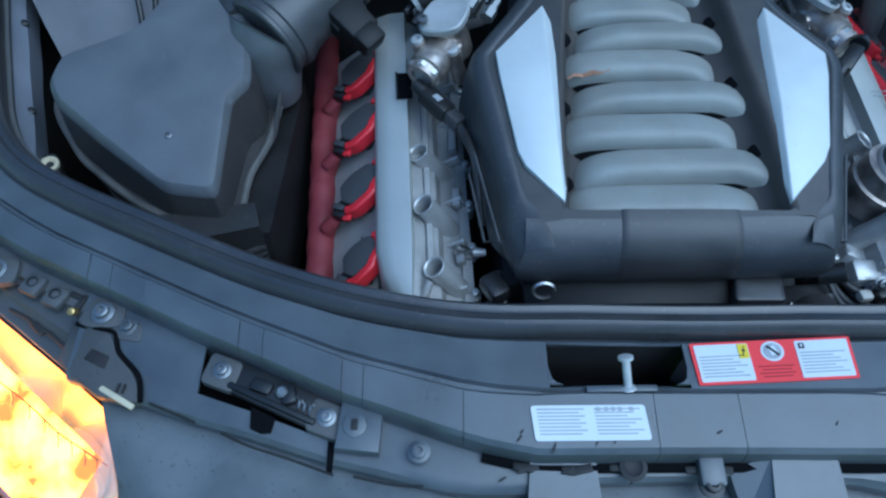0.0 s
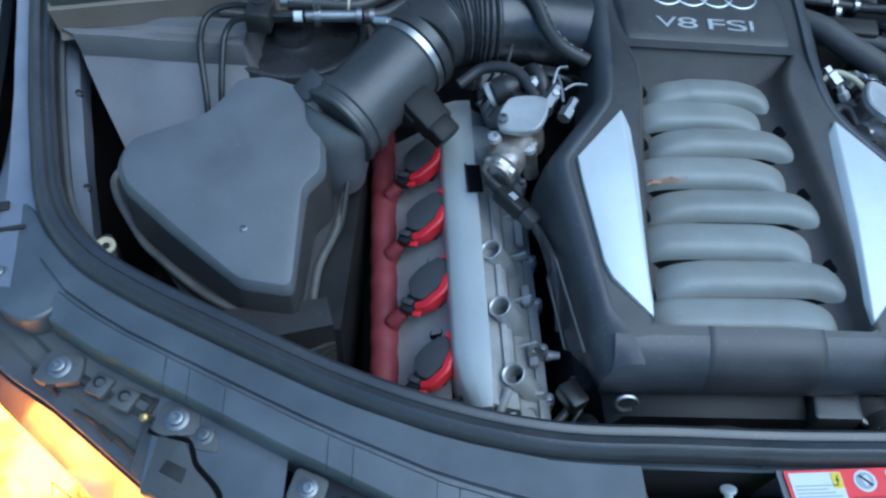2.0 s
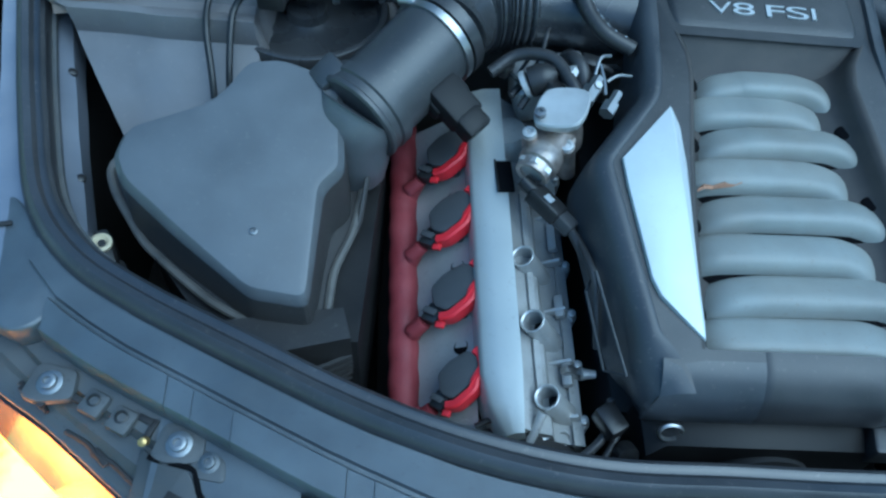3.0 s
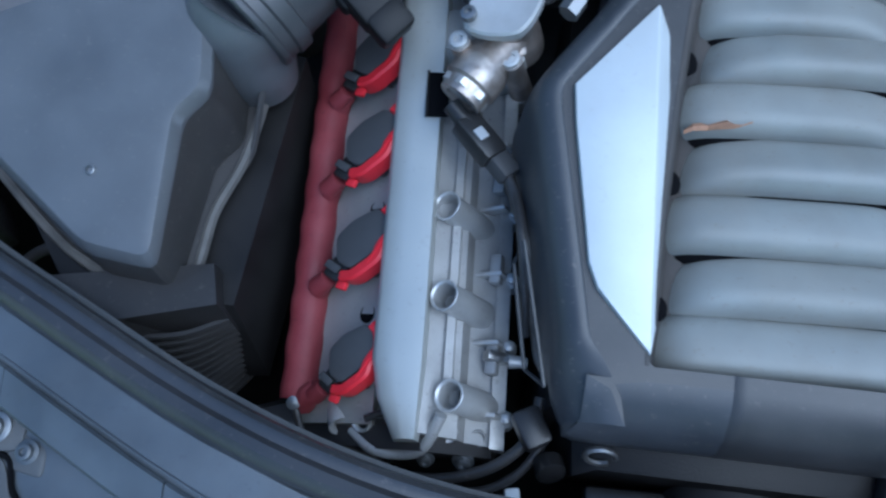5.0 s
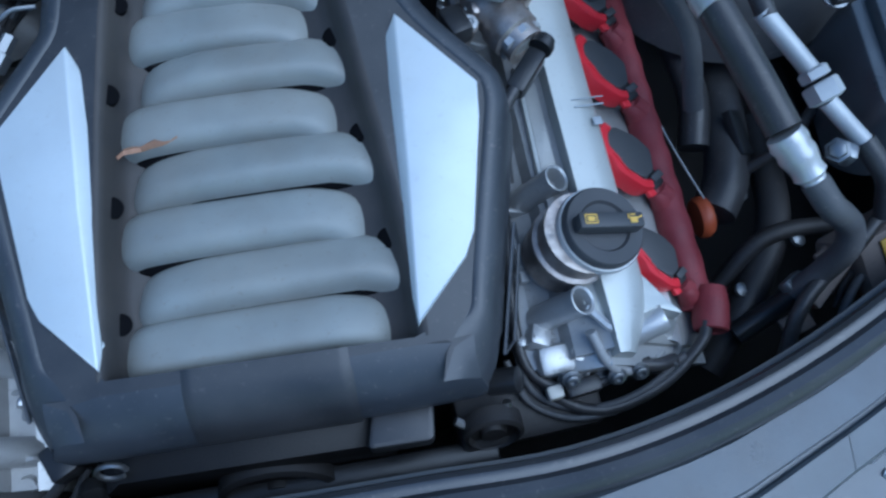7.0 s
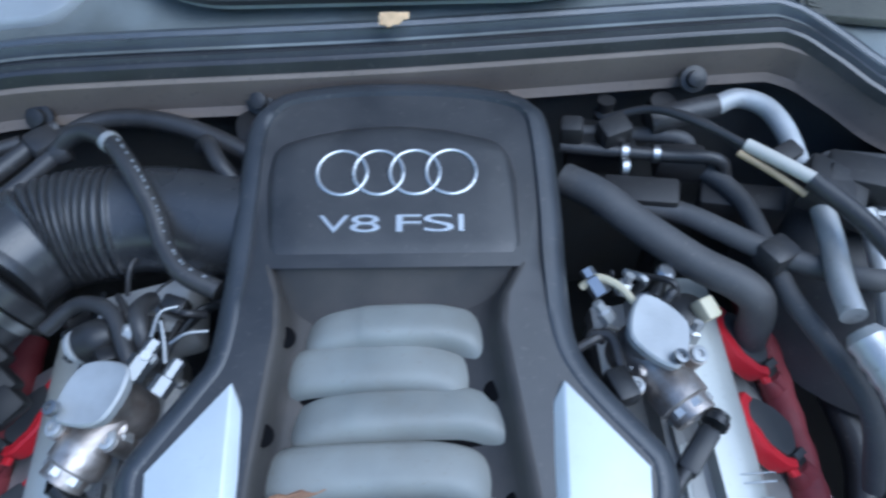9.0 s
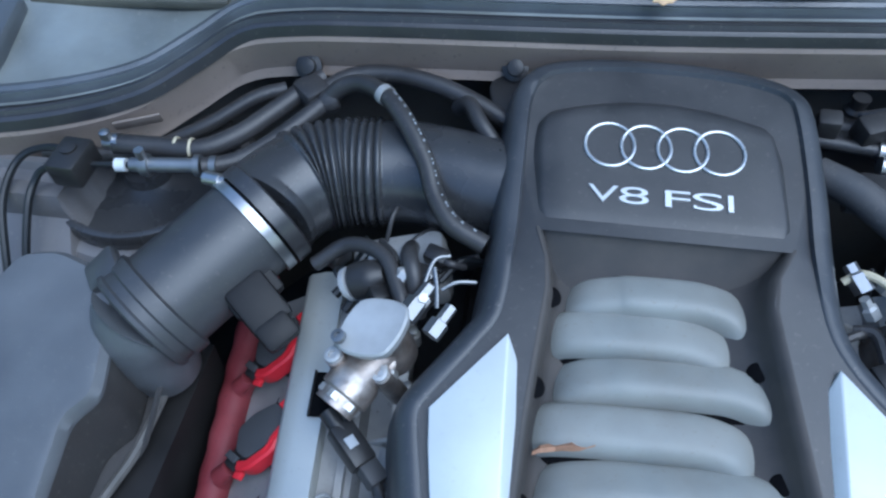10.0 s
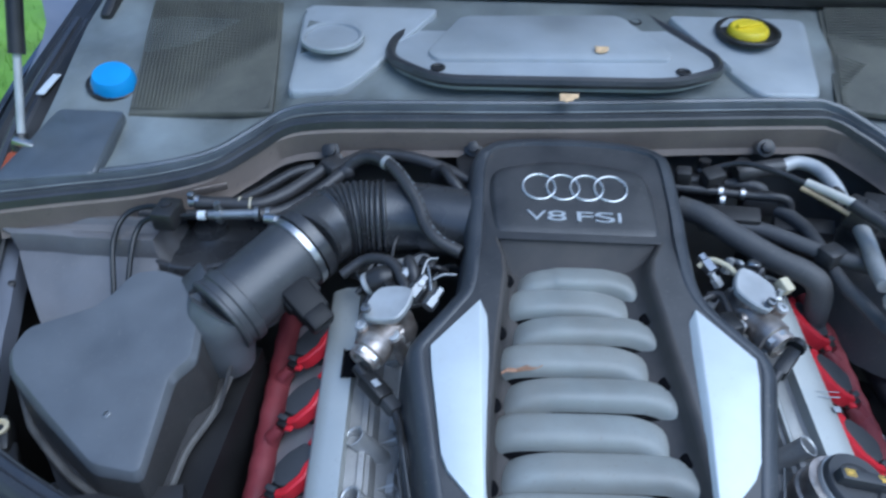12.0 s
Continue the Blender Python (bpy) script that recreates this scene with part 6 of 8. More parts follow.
rows = [[Vector((0.04 + 0.004 * k, 1.125 - 0.008 * math.sin(0.5 + k * 0.55), 0.984)), Vector((0.04 + 0.004 * k, 1.132, 0.988)), Vector((0.04 + 0.004 * k, 1.138, 0.985))] for k in range(6)]
solid(solo("fallen_leaf", strip(rows), LEAF_PALE, "small pale leaf lying on the cowl lid", "leaf"), 0.001)

# ---- oil filler and right bank details ----
oil = thing("oil_filler", (0.27, 0.53, 0.72), "black oil filler cap with yellow symbols on a cast neck", "oil cap")
oc, oax = Vector((0.268, 0.532, 0.782)), Vector((0.22, -0.05, 0.97)).normalized()
part("filler_neck", lathe(B(), oc - oax * 0.055 + Vector((-0.012, 0, 0)), oax, [(0, 0.034), (0.02, 0.034), (0.024, 0.0365), (0.032, 0.0365), (0.034, 0.033), (0.05, 0.0325), (0.055, 0.035)], 36), RUSTY, oil)
part("filler_ring", lathe(B(), oc - oax * 0.004, oax, [(0, 0.0365), (0.005, 0.0368), (0.0065, 0.036), (0.0065, 0.033)], 40), CAST, oil)
part("cap_disc", lathe(B(), oc, oax, [(0, 0.0345), (0.008, 0.0342), (0.0105, 0.0325), (0.010, 0.022), (0.0075, 0.020), (0.0075, 0)], 40), GREYCAP, oil)
gm = frame_at(oc + oax * 0.015, oax, (1, -0.02, 0))
bm = boxed((0, 0, 0), (0.056, 0.0135, 0.016), (0, 0, 0), 0.0025)
bm.transform(gm)
part("cap_grip", bm, GREYCAP, oil)
for x, sx in ((-0.0185, 0.0105), (0.018, 0.010)):
    bm = B()
    if x < 0:
        for q, sz in (((x, 0.004, 0.0083), (sx, 0.001, 0.0006)), ((x, -0.003, 0.0083), (sx, 0.001, 0.0006)), ((x - 0.0048, 0.0005, 0.0083), (0.001, 0.007, 0.0006)), ((x + 0.0048, 0.0005, 0.0083), (0.001, 0.007, 0.0006)), ((x, 0.0005, 0.0083), (0.006, 0.004, 0.0006))):
            box(bm, q, sz)
    else:
        for q, sz, rt in (((x, -0.001, 0.0083), (0.006, 0.005, 0.0006), 0), ((x + 0.005, 0.001, 0.0083), (0.006, 0.0012, 0.0006), 25), ((x - 0.004, 0.002, 0.0083), (0.0012, 0.004, 0.0006), 0), ((x, 0.0035, 0.0083), (0.004, 0.0012, 0.0006), 0)):
            box(bm, q, sz, (0, 0, rt))
    bm.transform(gm)
    part("symbol", bm, GOLD_INK, oil, "yellow symbol")
part("band_print", boxed(PR(0.298, 0.655, 0.7415), (0.028, 0.0015, 0.0006), (0, 6, 5), 0.0001), GREY_INK, head_r)
part("band_print", boxed(PR(0.298, 0.662, 0.7415), (0.03, 0.001, 0.0006), (0, 6, 5), 0.0001), GREY_INK, head_r)
part("band_mark", boxed(PR(0.302, 0.64, 0.7405), (0.008, 0.008, 0.0006), (0, 6, 5), 0.0001), GREY_INK, head_r)
part("side_cover", plate(B(), rounded([(0.2345, 0.692), (0.2365, 0.601), (0.2645, 0.602), (0.2650, 0.700)], 0.004), lambda x, y: 0.752 + 0.12 * (y - 0.6), 0.02, 0.002), SATIN, head_r, "raised rim of the side cover")
part("cover_field", plate(B(), rounded([(0.2385, 0.688), (0.2400, 0.606), (0.2610, 0.607), (0.2615, 0.695)], 0.003), lambda x, y: 0.7528 + 0.12 * (y - 0.6), 0.004, 0.0005), SHELF, head_r, "grey recessed field")
web = rounded([(0.2553, 0.510), (0.2512, 0.4814), (0.2599, 0.4718), (0.2721, 0.4574), (0.2841, 0.4595), (0.2949, 0.4677), (0.3134, 0.4745), (0.3394, 0.4671), (0.3260, 0.4800), (0.3039, 0.510)], 0.006)
part("front_web", plate(B(), web, lambda x, y: 0.744 - 0.28 * max(0, x - 0.292) - 0.10 * max(0, 0.475 - y), 0.03, 0.004, 3), SATIN, head_r, "smooth rounded web below the oil filler")
part("web_ridge", sweep(B(), [(0.2535, 0.481, 0.7445), (0.2605, 0.4725, 0.7435), (0.2715, 0.4605, 0.7425), (0.2835, 0.4610, 0.742)], 0.0042, 8, 4), CAST, head_r)
part("front_slope", bevel(loft(B(), [[Vector(p) for p in ((0.25, 0.485, 0.72), (0.272, 0.462, 0.72), (0.31, 0.474, 0.715), (0.338, 0.468, 0.712), (0.338, 0.50, 0.71), (0.25, 0.51, 0.72))], [Vector(p) for p in ((0.235, 0.455, 0.675), (0.262, 0.437, 0.672), (0.305, 0.441, 0.67), (0.34, 0.447, 0.668), (0.345, 0.50, 0.66), (0.235, 0.51, 0.66))]]), 0.004), CAST, head_r)
part("bolt_tube_front", lathe(B(), Vector((0.2865, 0.459, 0.714)), (0.80, 0.20, 0.36), [(0, 0.0125), (0.036, 0.0128), (0.04, 0.0115), (0.038, 0.0095), (0.02, 0.009), (0.02, 0)], 20), CAST, head_r)
part("front_block", boxed((0.226, 0.452, 0.698), (0.034, 0.026, 0.036), (14, 6, 5), 0.006), CAST, head_r)
part("front_lug", boxed((0.214, 0.470, 0.704), (0.020, 0.022, 0.030), (-10, 16, -20), 0.005), CAST, head_r)
part("front_lug", lathe(B(), (0.248, 0.446, 0.695), (-0.2, -0.7, 0.6), [(0, 0.011), (0.012, 0.010), (0.014, 0.007), (0.006, 0.005), (0.006, 0)], 18), CAST, head_r)
for x, y, z in ((0.235, 0.430, 0.715), (0.275, 0.428, 0.71), (0.297, 0.43, 0.705), (0.33, 0.435, 0.69)):
    bolt((x, y, z), (0, -0.7, 0.7), 0.0055, head_r)
loom = thing("front_cables", (0.27, 0.43, 0.66), "thin black cables looping before the cylinder head", "cable")
part("cable", hose([(0.205, 0.58, 0.73), (0.198, 0.50, 0.715), (0.203, 0.448, 0.70), (0.235, 0.425, 0.695), (0.28, 0.43, 0.70), (0.31, 0.438, 0.70)], 0.0045), HOSE, loom)
part("cable", hose([(0.208, 0.47, 0.70), (0.222, 0.425, 0.69), (0.262, 0.405, 0.685), (0.318, 0.418, 0.688), (0.365, 0.45, 0.685), (0.374, 0.468, 0.69)], 0.0055), HOSE, loom)
part("cable", hose([(0.29, 0.44, 0.70), (0.315, 0.434, 0.698), (0.335, 0.438, 0.69)], 0.006), HOSE, loom)
part("cable", hose([(0.195, 0.49, 0.70), (0.205, 0.43, 0.688), (0.25, 0.408, 0.686), (0.30, 0.415, 0.69), (0.345, 0.44, 0.69)], 0.0036), HOSE_GREY, loom)
part("cable", hose([(0.185, 0.455, 0.705), (0.20, 0.42, 0.69), (0.235, 0.402, 0.684), (0.275, 0.402, 0.684)], 0.003), HOSE_GREY, loom)
part("cable_plug", boxed((0.246, 0.424, 0.703), (0.03, 0.014, 0.014), (0, 0, 8), 0.003), BLACK, loom)
part("cable_sleeve", boxed((0.222, 0.423, 0.70), (0.014, 0.012, 0.012), (0, 0, 8), 0.003), CREAM_WHITE, loom)
part("plug_socket", lathe(B(), (0.165, 0.436, 0.722), (0.6, -0.1, 0.3), [(0, 0.011), (0.026, 0.011), (0.028, 0.008)], 14), BLACK, loom)
part("hose_ring", sweep(B(), [(0.155 + 0.024 * math.cos(a), 0.418 + 0.012 * math.sin(a), 0.708 + 0.01 * math.sin(a)) for a in np.linspace(-2.6, 0.2, 8)], 0.004, 8, 3), BRIGHT, loom, "bright spring clip")
left_loom = thing("lower_cables", (-0.23, 0.41, 0.66), "black cables and clips below the cylinder head", "cable")
part("cable", hose([(-0.30, 0.385, 0.66), (-0.25, 0.382, 0.675), (-0.205, 0.395, 0.69), (-0.178, 0.42, 0.70), (-0.172, 0.45, 0.705)], 0.0045), HOSE, left_loom)
part("cable", hose([(-0.28, 0.378, 0.65), (-0.22, 0.376, 0.668), (-0.185, 0.392, 0.684), (-0.165, 0.42, 0.695)], 0.0036), HOSE, left_loom)
part("plug", boxed((-0.178, 0.425, 0.712), (0.022, 0.03, 0.022), (0, 0, 30), 0.004), BLACK, left_loom)
part("plug", lathe(B(), (-0.162, 0.405, 0.69), (0.3, -1, 0.6), [(0, 0.012), (0.012, 0.012), (0.014, 0.007)], 14), BLACK, left_loom)
part("white_end", boxed((-0.186, 0.378, 0.672), (0.012, 0.01, 0.01), (0, 0, 10), 0.002), WHITE, left_loom, "pale plug end")
part("wire_lead", hose([(-0.372, 0.425, 0.66), (-0.362, 0.40, 0.65), (-0.35, 0.37, 0.64)], 0.003), HOSE, left_loom)
part("lead_clip", lathe(B(), (-0.374, 0.43, 0.662), (0, -0.3, 1), [(0, 0.006), (0.003, 0.006), (0.004, 0.003)], 10), BOLT, left_loom)
part("lower_duct", boxed((-0.36, 0.40, 0.60), (0.12, 0.10, 0.06), (10, 0, 20), 0.015), DUSTY, left_loom)
cs = thing("clip_ring", (-0.135, 0.42, 0.70), "small bright spring clip beside the front housing", "clip")
part("ring", sweep(B(), [(-0.13 + 0.011 * math.cos(a), 0.408 + 0.004 * math.sin(a), 0.735 + 0.008 * math.sin(a)) for a in np.linspace(0, 5.4, 10)], 0.0022, 6, 3), BRIGHT, cs)

# ---- right side of the bay ----
red_cap = thing("coolant_plug", (0.43, 0.575, 0.62), "orange ribbed plug on a dark coolant hose", "plug")
part("plug_ring", lathe(B(), (0.408, 0.58, 0.66), (1, 0.1, 0.1), [(0, 0.019), (0.004, 0.0215), (0.009, 0.0215), (0.013, 0.019), (0.013, 0.012)], 18), AMBER_PLASTIC, red_cap)
part("coolant_hose", hose([(0.43, 0.585, 0.655), (0.455, 0.625, 0.66), (0.475, 0.70, 0.655), (0.485, 0.80, 0.645), (0.48, 0.90, 0.64)], 0.023, 14), HOSE, red_cap)
part("side_hose", hose([(0.43, 0.82, 0.68), (0.44, 0.72, 0.675), (0.43, 0.66, 0.66)], 0.016, 12), HOSE, red_cap)
dip = thing("thin_lead", (0.40, 0.6, 0.66), "thin grey lead beside the cable duct", "lead")
part("lead", hose([(0.383, 0.69, 0.694), (0.394, 0.645, 0.690), (0.412, 0.591, 0.682)], 0.0010, 6), BOLT, dip)
ac = thing("air_conditioning_line", (0.42, 0.6, 0.7), "black cooling hose crimped into pale alloy ends", "hose")
AC = [(0.306, 0.997, 0.868), (0.335, 1.008, 0.872), (0.360, 0.995, 0.872), (0.372, 0.965, 0.868), (0.376, 0.92, 0.86)]
part("bent_pipe", hose(AC, 0.0102, 14), ALLOY, ac, "bent pale alloy pipe")
part("pipe_joint", hose([(0.245, 0.985, 0.862), (0.28, 0.992, 0.868), (0.312, 1.0, 0.869)], 0.013, 12), HOSE, ac)
part("pipe_block", boxed((0.386, 0.89, 0.866), (0.045, 0.05, 0.03), (0, 10, -25), 0.005), DUSTY, ac)
part("pipe_down", hose([(0.380, 0.885, 0.86), (0.376, 0.84, 0.858), (0.366, 0.79, 0.86), (0.362, 0.755, 0.862)], 0.0105, 14), CAST, ac, "dull alloy pipe")
part("pipe_down", hose([(0.425, 0.875, 0.85), (0.424, 0.83, 0.838), (0.415, 0.78, 0.832), (0.405, 0.74, 0.825)], 0.009, 14), CAST, ac, "dull alloy pipe")
for x, y, z, a, b, c, turn in ((0.205, 0.965, 0.868, 0.03, 0.024, 0.026, 20), (0.165, 0.968, 0.864, 0.022, 0.02, 0.034, -10), (0.225, 0.905, 0.84, 0.07, 0.03, 0.03, -12), (0.36, 0.93, 0.866, 0.03, 0.02, 0.022, 30), (0.42, 0.90, 0.868, 0.06, 0.035, 0.03, -25), (0.335, 0.92, 0.80, 0.08, 0.03, 0.06, -15)):
    part("pipe_bracket", boxed((x, y, z), (a, b, c), (8, -6, turn), 0.004), DUSTY, ac)
C0, C1 = Vector((0.364, 0.742, 0.861)), Vector((0.3865, 0.674, 0.852))
H1, E0, E1 = Vector((0.420, 0.580, 0.823)), Vector((0.422, 0.573, 0.82)), Vector((0.457, 0.523, 0.79))
dd = (C1 - C0).normalized()
part("upper_crimp", lathe(B(), C0, dd, [(0, 0.012), (0.008, 0.0165), (0.016, 0.015), (0.022, 0.0165), (0.030, 0.015), (0.036, 0.0165), (0.046, 0.015), (0.052, 0.0165), (0.064, 0.016)], 20), CAST, ac, "ribbed alloy crimp")
part("thick_hose", hose([C1 - dd * 0.02, C1 + (H1 - C1) * 0.5, H1], 0.0142, 18), HOSE, ac)
dd = (E1 - E0).normalized()
part("lower_crimp", lathe(B(), E0 - dd * 0.005, dd, [(0, 0.0142), (0.008, 0.0158), (0.014, 0.0142), (0.02, 0.0156), (0.026, 0.0142), (0.034, 0.0125), (0.04, 0.0135), (0.044, 0.0098), (0.056, 0.0098)], 20), CAST, ac, "ribbed alloy crimp")
part("end_hose", hose([E0 + dd * 0.042, E1, (0.470, 0.518, 0.780), (0.484, 0.512, 0.765), (0.491, 0.502, 0.742), (0.486, 0.495, 0.712), (0.470, 0.485, 0.68)], 0.0115, 14), HOSE_GREY, ac)
part("end_pipe", hose([(0.470, 0.485, 0.68), (0.45, 0.475, 0.655), (0.42, 0.462, 0.64)], 0.011, 12), BRAKE, ac)
part("clamp_block", boxed((0.480, 0.567, 0.795), (0.022, 0.016, 0.018), (0, 0, -30), 0.004), BOLT, ac)
part("clamp_bolt", lathe(B(), (0.474, 0.566, 0.800), (-0.6, -0.2, 0.8), [(0, 0.0105), (0.007, 0.0105), (0.008, 0.008), (0.011, 0.007), (0.012, 0.005)], 6), BOLT, ac)
thin = thing("cooling_pipe", (0.46, 0.62, 0.72), "thin pale alloy pipe with a large hexagon union", "pipe")
part("pipe_black", hose([(0.352, 0.868, 0.900), (0.385, 0.825, 0.893), (0.405, 0.775, 0.885), (0.414, 0.725, 0.864), (0.4265, 0.671, 0.847)], 0.0085, 12), HOSE, thin)
part("pipe_upper", hose([(0.4225, 0.676, 0.849), (0.443, 0.652, 0.836), (0.463, 0.628, 0.823)], 0.0078, 14), ALLOY, thin)
ud = Vector((0.36, -0.86, -0.3)).normalized()
part("union", lathe(B(), (0.461, 0.632, 0.825), ud, [(0, 0.010), (0.002, 0.0122), (0.009, 0.0122), (0.010, 0.010)], 6), ALLOY, thin)
part("union_nut", lathe(B(), Vector((0.461, 0.632, 0.825)) + ud * 0.013, ud, [(0, 0.0135), (0.002, 0.0150), (0.015, 0.0150), (0.017, 0.011)], 6), ALLOY, thin, "large hexagon nut")
part("pipe_lower", hose([(0.472, 0.606, 0.814), (0.487, 0.587, 0.806), (0.501, 0.569, 0.799)], 0.0075, 14), ALLOY, thin)
part("pipe_tail", hose([(0.498, 0.573, 0.801), (0.509, 0.558, 0.792), (0.520, 0.542, 0.78), (0.526, 0.522, 0.755)], 0.0095, 12), HOSE, thin)
wl = thing("white_sleeved_cable", (0.33, 0.88, 0.86), "black cable with a white sleeve near the bulkhead", "cable")
part("cable", hose([(0.20, 0.985, 0.868), (0.24, 0.972, 0.89), (0.275, 0.94, 0.90), (0.31, 0.905, 0.902)], 0.0042), HOSE, wl)
part("cable", hose([(0.20, 0.992, 0.862), (0.24, 0.98, 0.884), (0.278, 0.95, 0.895), (0.305, 0.912, 0.896)], 0.0036), HOSE, wl)
part("sleeve", hose([(0.306, 0.909, 0.903), (0.33, 0.887, 0.903), (0.352, 0.867, 0.902)], 0.006, 12), CREAM_WHITE, wl, "white cable sleeve")
part("cable", hose([(0.300, 0.905, 0.897), (0.325, 0.885, 0.893), (0.35, 0.862, 0.888)], 0.0034), AMBER_WIRE, wl)
hr = thing("coolant_hoses", (0.27, 0.87, 0.78), "thick black coolant hoses beside the engine cover", "hose")
part("hose", hose([(0.155, 0.925, 0.845), (0.185, 0.90, 0.848), (0.218, 0.868, 0.842), (0.262, 0.832, 0.834), (0.30, 0.81, 0.828), (0.318, 0.80, 0.81), (0.325, 0.795, 0.76)], 0.0160, 16), HOSE_GREY, hr)
part("hose", hose([(0.18, 0.90, 0.835), (0.225, 0.895, 0.838), (0.265, 0.882, 0.84), (0.328, 0.836, 0.842), (0.40, 0.805, 0.842), (0.45, 0.805, 0.842), (0.485, 0.815, 0.842)], 0.0105, 14), HOSE_GREY, hr)
part("hose", hose([(0.27, 0.965, 0.82), (0.30, 0.945, 0.832), (0.325, 0.908, 0.832), (0.334, 0.855, 0.83), (0.34, 0.80, 0.826), (0.36, 0.75, 0.82), (0.385, 0.70, 0.80), (0.40, 0.66, 0.74)], 0.0092, 14), HOSE_GREY, hr)
part("hose_tee", boxed((0.332, 0.832, 0.842), (0.032, 0.028, 0.026), (0, 0, 30), 0.006), HOSE, hr)
vr = thing("valve_pipes", (0.24, 0.98, 0.8), "black valve block and pipes with bright clips below the bulkhead", "valve")
part("rail", hose([(0.155, 0.963, 0.852), (0.20, 0.955, 0.853), (0.26, 0.948, 0.852), (0.305, 0.942, 0.852), (0.318, 0.935, 0.83)], 0.0068), HOSE, vr)
part("upper_rail", hose([(0.17, 0.99, 0.845), (0.22, 0.985, 0.847), (0.28, 0.977, 0.847), (0.292, 0.97, 0.82)], 0.008), HOSE_GREY, vr)
part("valve_body", boxed((0.20, 0.985, 0.83), (0.07, 0.045, 0.04), (0, 0, -5), 0.006), BLACK, vr)
part("valve_body", boxed((0.275, 0.955, 0.835), (0.05, 0.03, 0.03), (0, 0, -5), 0.006), DUSTY, vr)
part("stem", lathe(B(), (0.205, 1.01, 0.82), (0, 0, 1), [(0, 0.011), (0.02, 0.012), (0.024, 0.009), (0.034, 0.011), (0.038, 0.008), (0.05, 0.009)], 14), BLACK, vr)
part("stem", lathe(B(), (0.265, 1.02, 0.835), (0, -0.2, 1), [(0, 0.016), (0.012, 0.017), (0.018, 0.013), (0.03, 0.013)], 14), DUSTY, vr)
for x, y in ((0.213, 0.953), (0.243, 0.95), (0.21, 0.932)):
    part("clip", lathe(B(), (x, y, 0.853), (1, -0.1, 0), [(0, 0.0095), (0.006, 0.0095)], 14), BRIGHT, vr, "bright spring clip")
part("plug", boxed((0.245, 0.865, 0.80), (0.03, 0.025, 0.05), (0, 0, 20), 0.005), BLACK, vr)
rw = thing("pump_wiring", (0.19, 0.78, 0.8), "grey wires and steel unions beside the fuel pump", "wiring")
part("union", lathe(B(), (0.172, 0.792, 0.842), (-0.3, 0.5, 0.2), [(0, 0.009), (0.016, 0.009), (0.018, 0.006), (0.026, 0.006)], 6), BRIGHT, rw)
part("wire", hose([(0.155, 0.80, 0.842), (0.168, 0.803, 0.852), (0.185, 0.792, 0.853), (0.198, 0.772, 0.85)], 0.0035, 8), CREAM, rw)
part("wire", hose([(0.16, 0.76, 0.83), (0.175, 0.755, 0.835), (0.18, 0.73, 0.83)], 0.005, 8), HOSE, rw)
part("plug", boxed((0.178, 0.715, 0.825), (0.02, 0.03, 0.02), (0, 0, 20), 0.004), BLACK, rw)
part("plug", boxed((0.2285, 0.6635, 0.820), (0.017, 0.042, 0.017), (8, 0, -39), 0.004), BLACK, rw)
part("plug_collar", lathe(B(), (0.243, 0.681, 0.826), (0.6, 0.78, 0.05), [(0, 0.0105), (0.006, 0.0105), (0.008, 0.0085), (0.011, 0.0085)], 18), BLACK, rw)
part("plug_tail", hose([(0.216, 0.648, 0.821), (0.206, 0.634, 0.815), (0.202, 0.612, 0.80), (0.203, 0.585, 0.78)], 0.0055, 10), HOSE, rw)
part("cream_plug", boxed((0.262, 0.785, 0.828), (0.016, 0.02, 0.016), (20, 10, 30), 0.003), CREAM, rw)
part("sensor_cap", lathe(B(), (0.25, 0.79, 0.80), (0, 0, 1), [(0, 0.018), (0.02, 0.018), (0.024, 0.012)], 18), BLACK, rw)
part("steel_nub", lathe(B(), (0.236, 0.825, 0.80), (0, 0, 1), [(0, 0.009), (0.03, 0.009), (0.033, 0.006)], 12), BRIGHT, rw)
rr = random.Random(33)
for k in range(10):
    a = Vector((0.165 + 0.07 * rr.random(), 0.75 + 0.09 * rr.random(), 0.80 + 0.03 * rr.random()))
    b = a + Vector((rr.uniform(-0.03, 0.04), rr.uniform(-0.05, 0.04), rr.uniform(-0.01, 0.02)))
    m = a.lerp(b, 0.5) + Vector((rr.uniform(-0.012, 0.012), rr.uniform(-0.01, 0.01), rr.uniform(0.004, 0.016)))
    part("wire", hose([tuple(a), tuple(m), tuple(b)], rr.choice((0.002, 0.003, 0.0042)), 8), HOSE if k % 3 else BOLT, rw)
for p, a in (((0.19, 0.80, 0.835), (0.3, 0.2, 1)), ((0.175, 0.77, 0.838), (-0.5, 0.3, 0.6)), ((0.245, 0.76, 0.82), (0.2, 0.3, 1))):
    part("union", lathe(B(), p, a, [(0, 0.007), (0.01, 0.007), (0.012, 0.0045), (0.02, 0.0045)], 6), CAST, rw)
lower_hoses = thing("lower_hoses", (0.55, 0.55, 0.45), "dusty hoses and brackets low beside the engine", "hose")
for pts, r in (([(0.40, 0.44, 0.60), (0.45, 0.50, 0.63), (0.50, 0.58, 0.64), (0.52, 0.70, 0.63)], 0.017), ([(0.44, 0.40, 0.56), (0.52, 0.44, 0.62), (0.60, 0.47, 0.63), (0.70, 0.50, 0.60)], 0.014),
               ([(0.43, 0.52, 0.62), (0.47, 0.55, 0.655), (0.53, 0.555, 0.66), (0.60, 0.54, 0.65)], 0.009), ([(0.46, 0.62, 0.66), (0.50, 0.63, 0.70), (0.535, 0.66, 0.71)], 0.006)):
    part("hose", hose(pts, r, 12), DUSTY, lower_hoses)
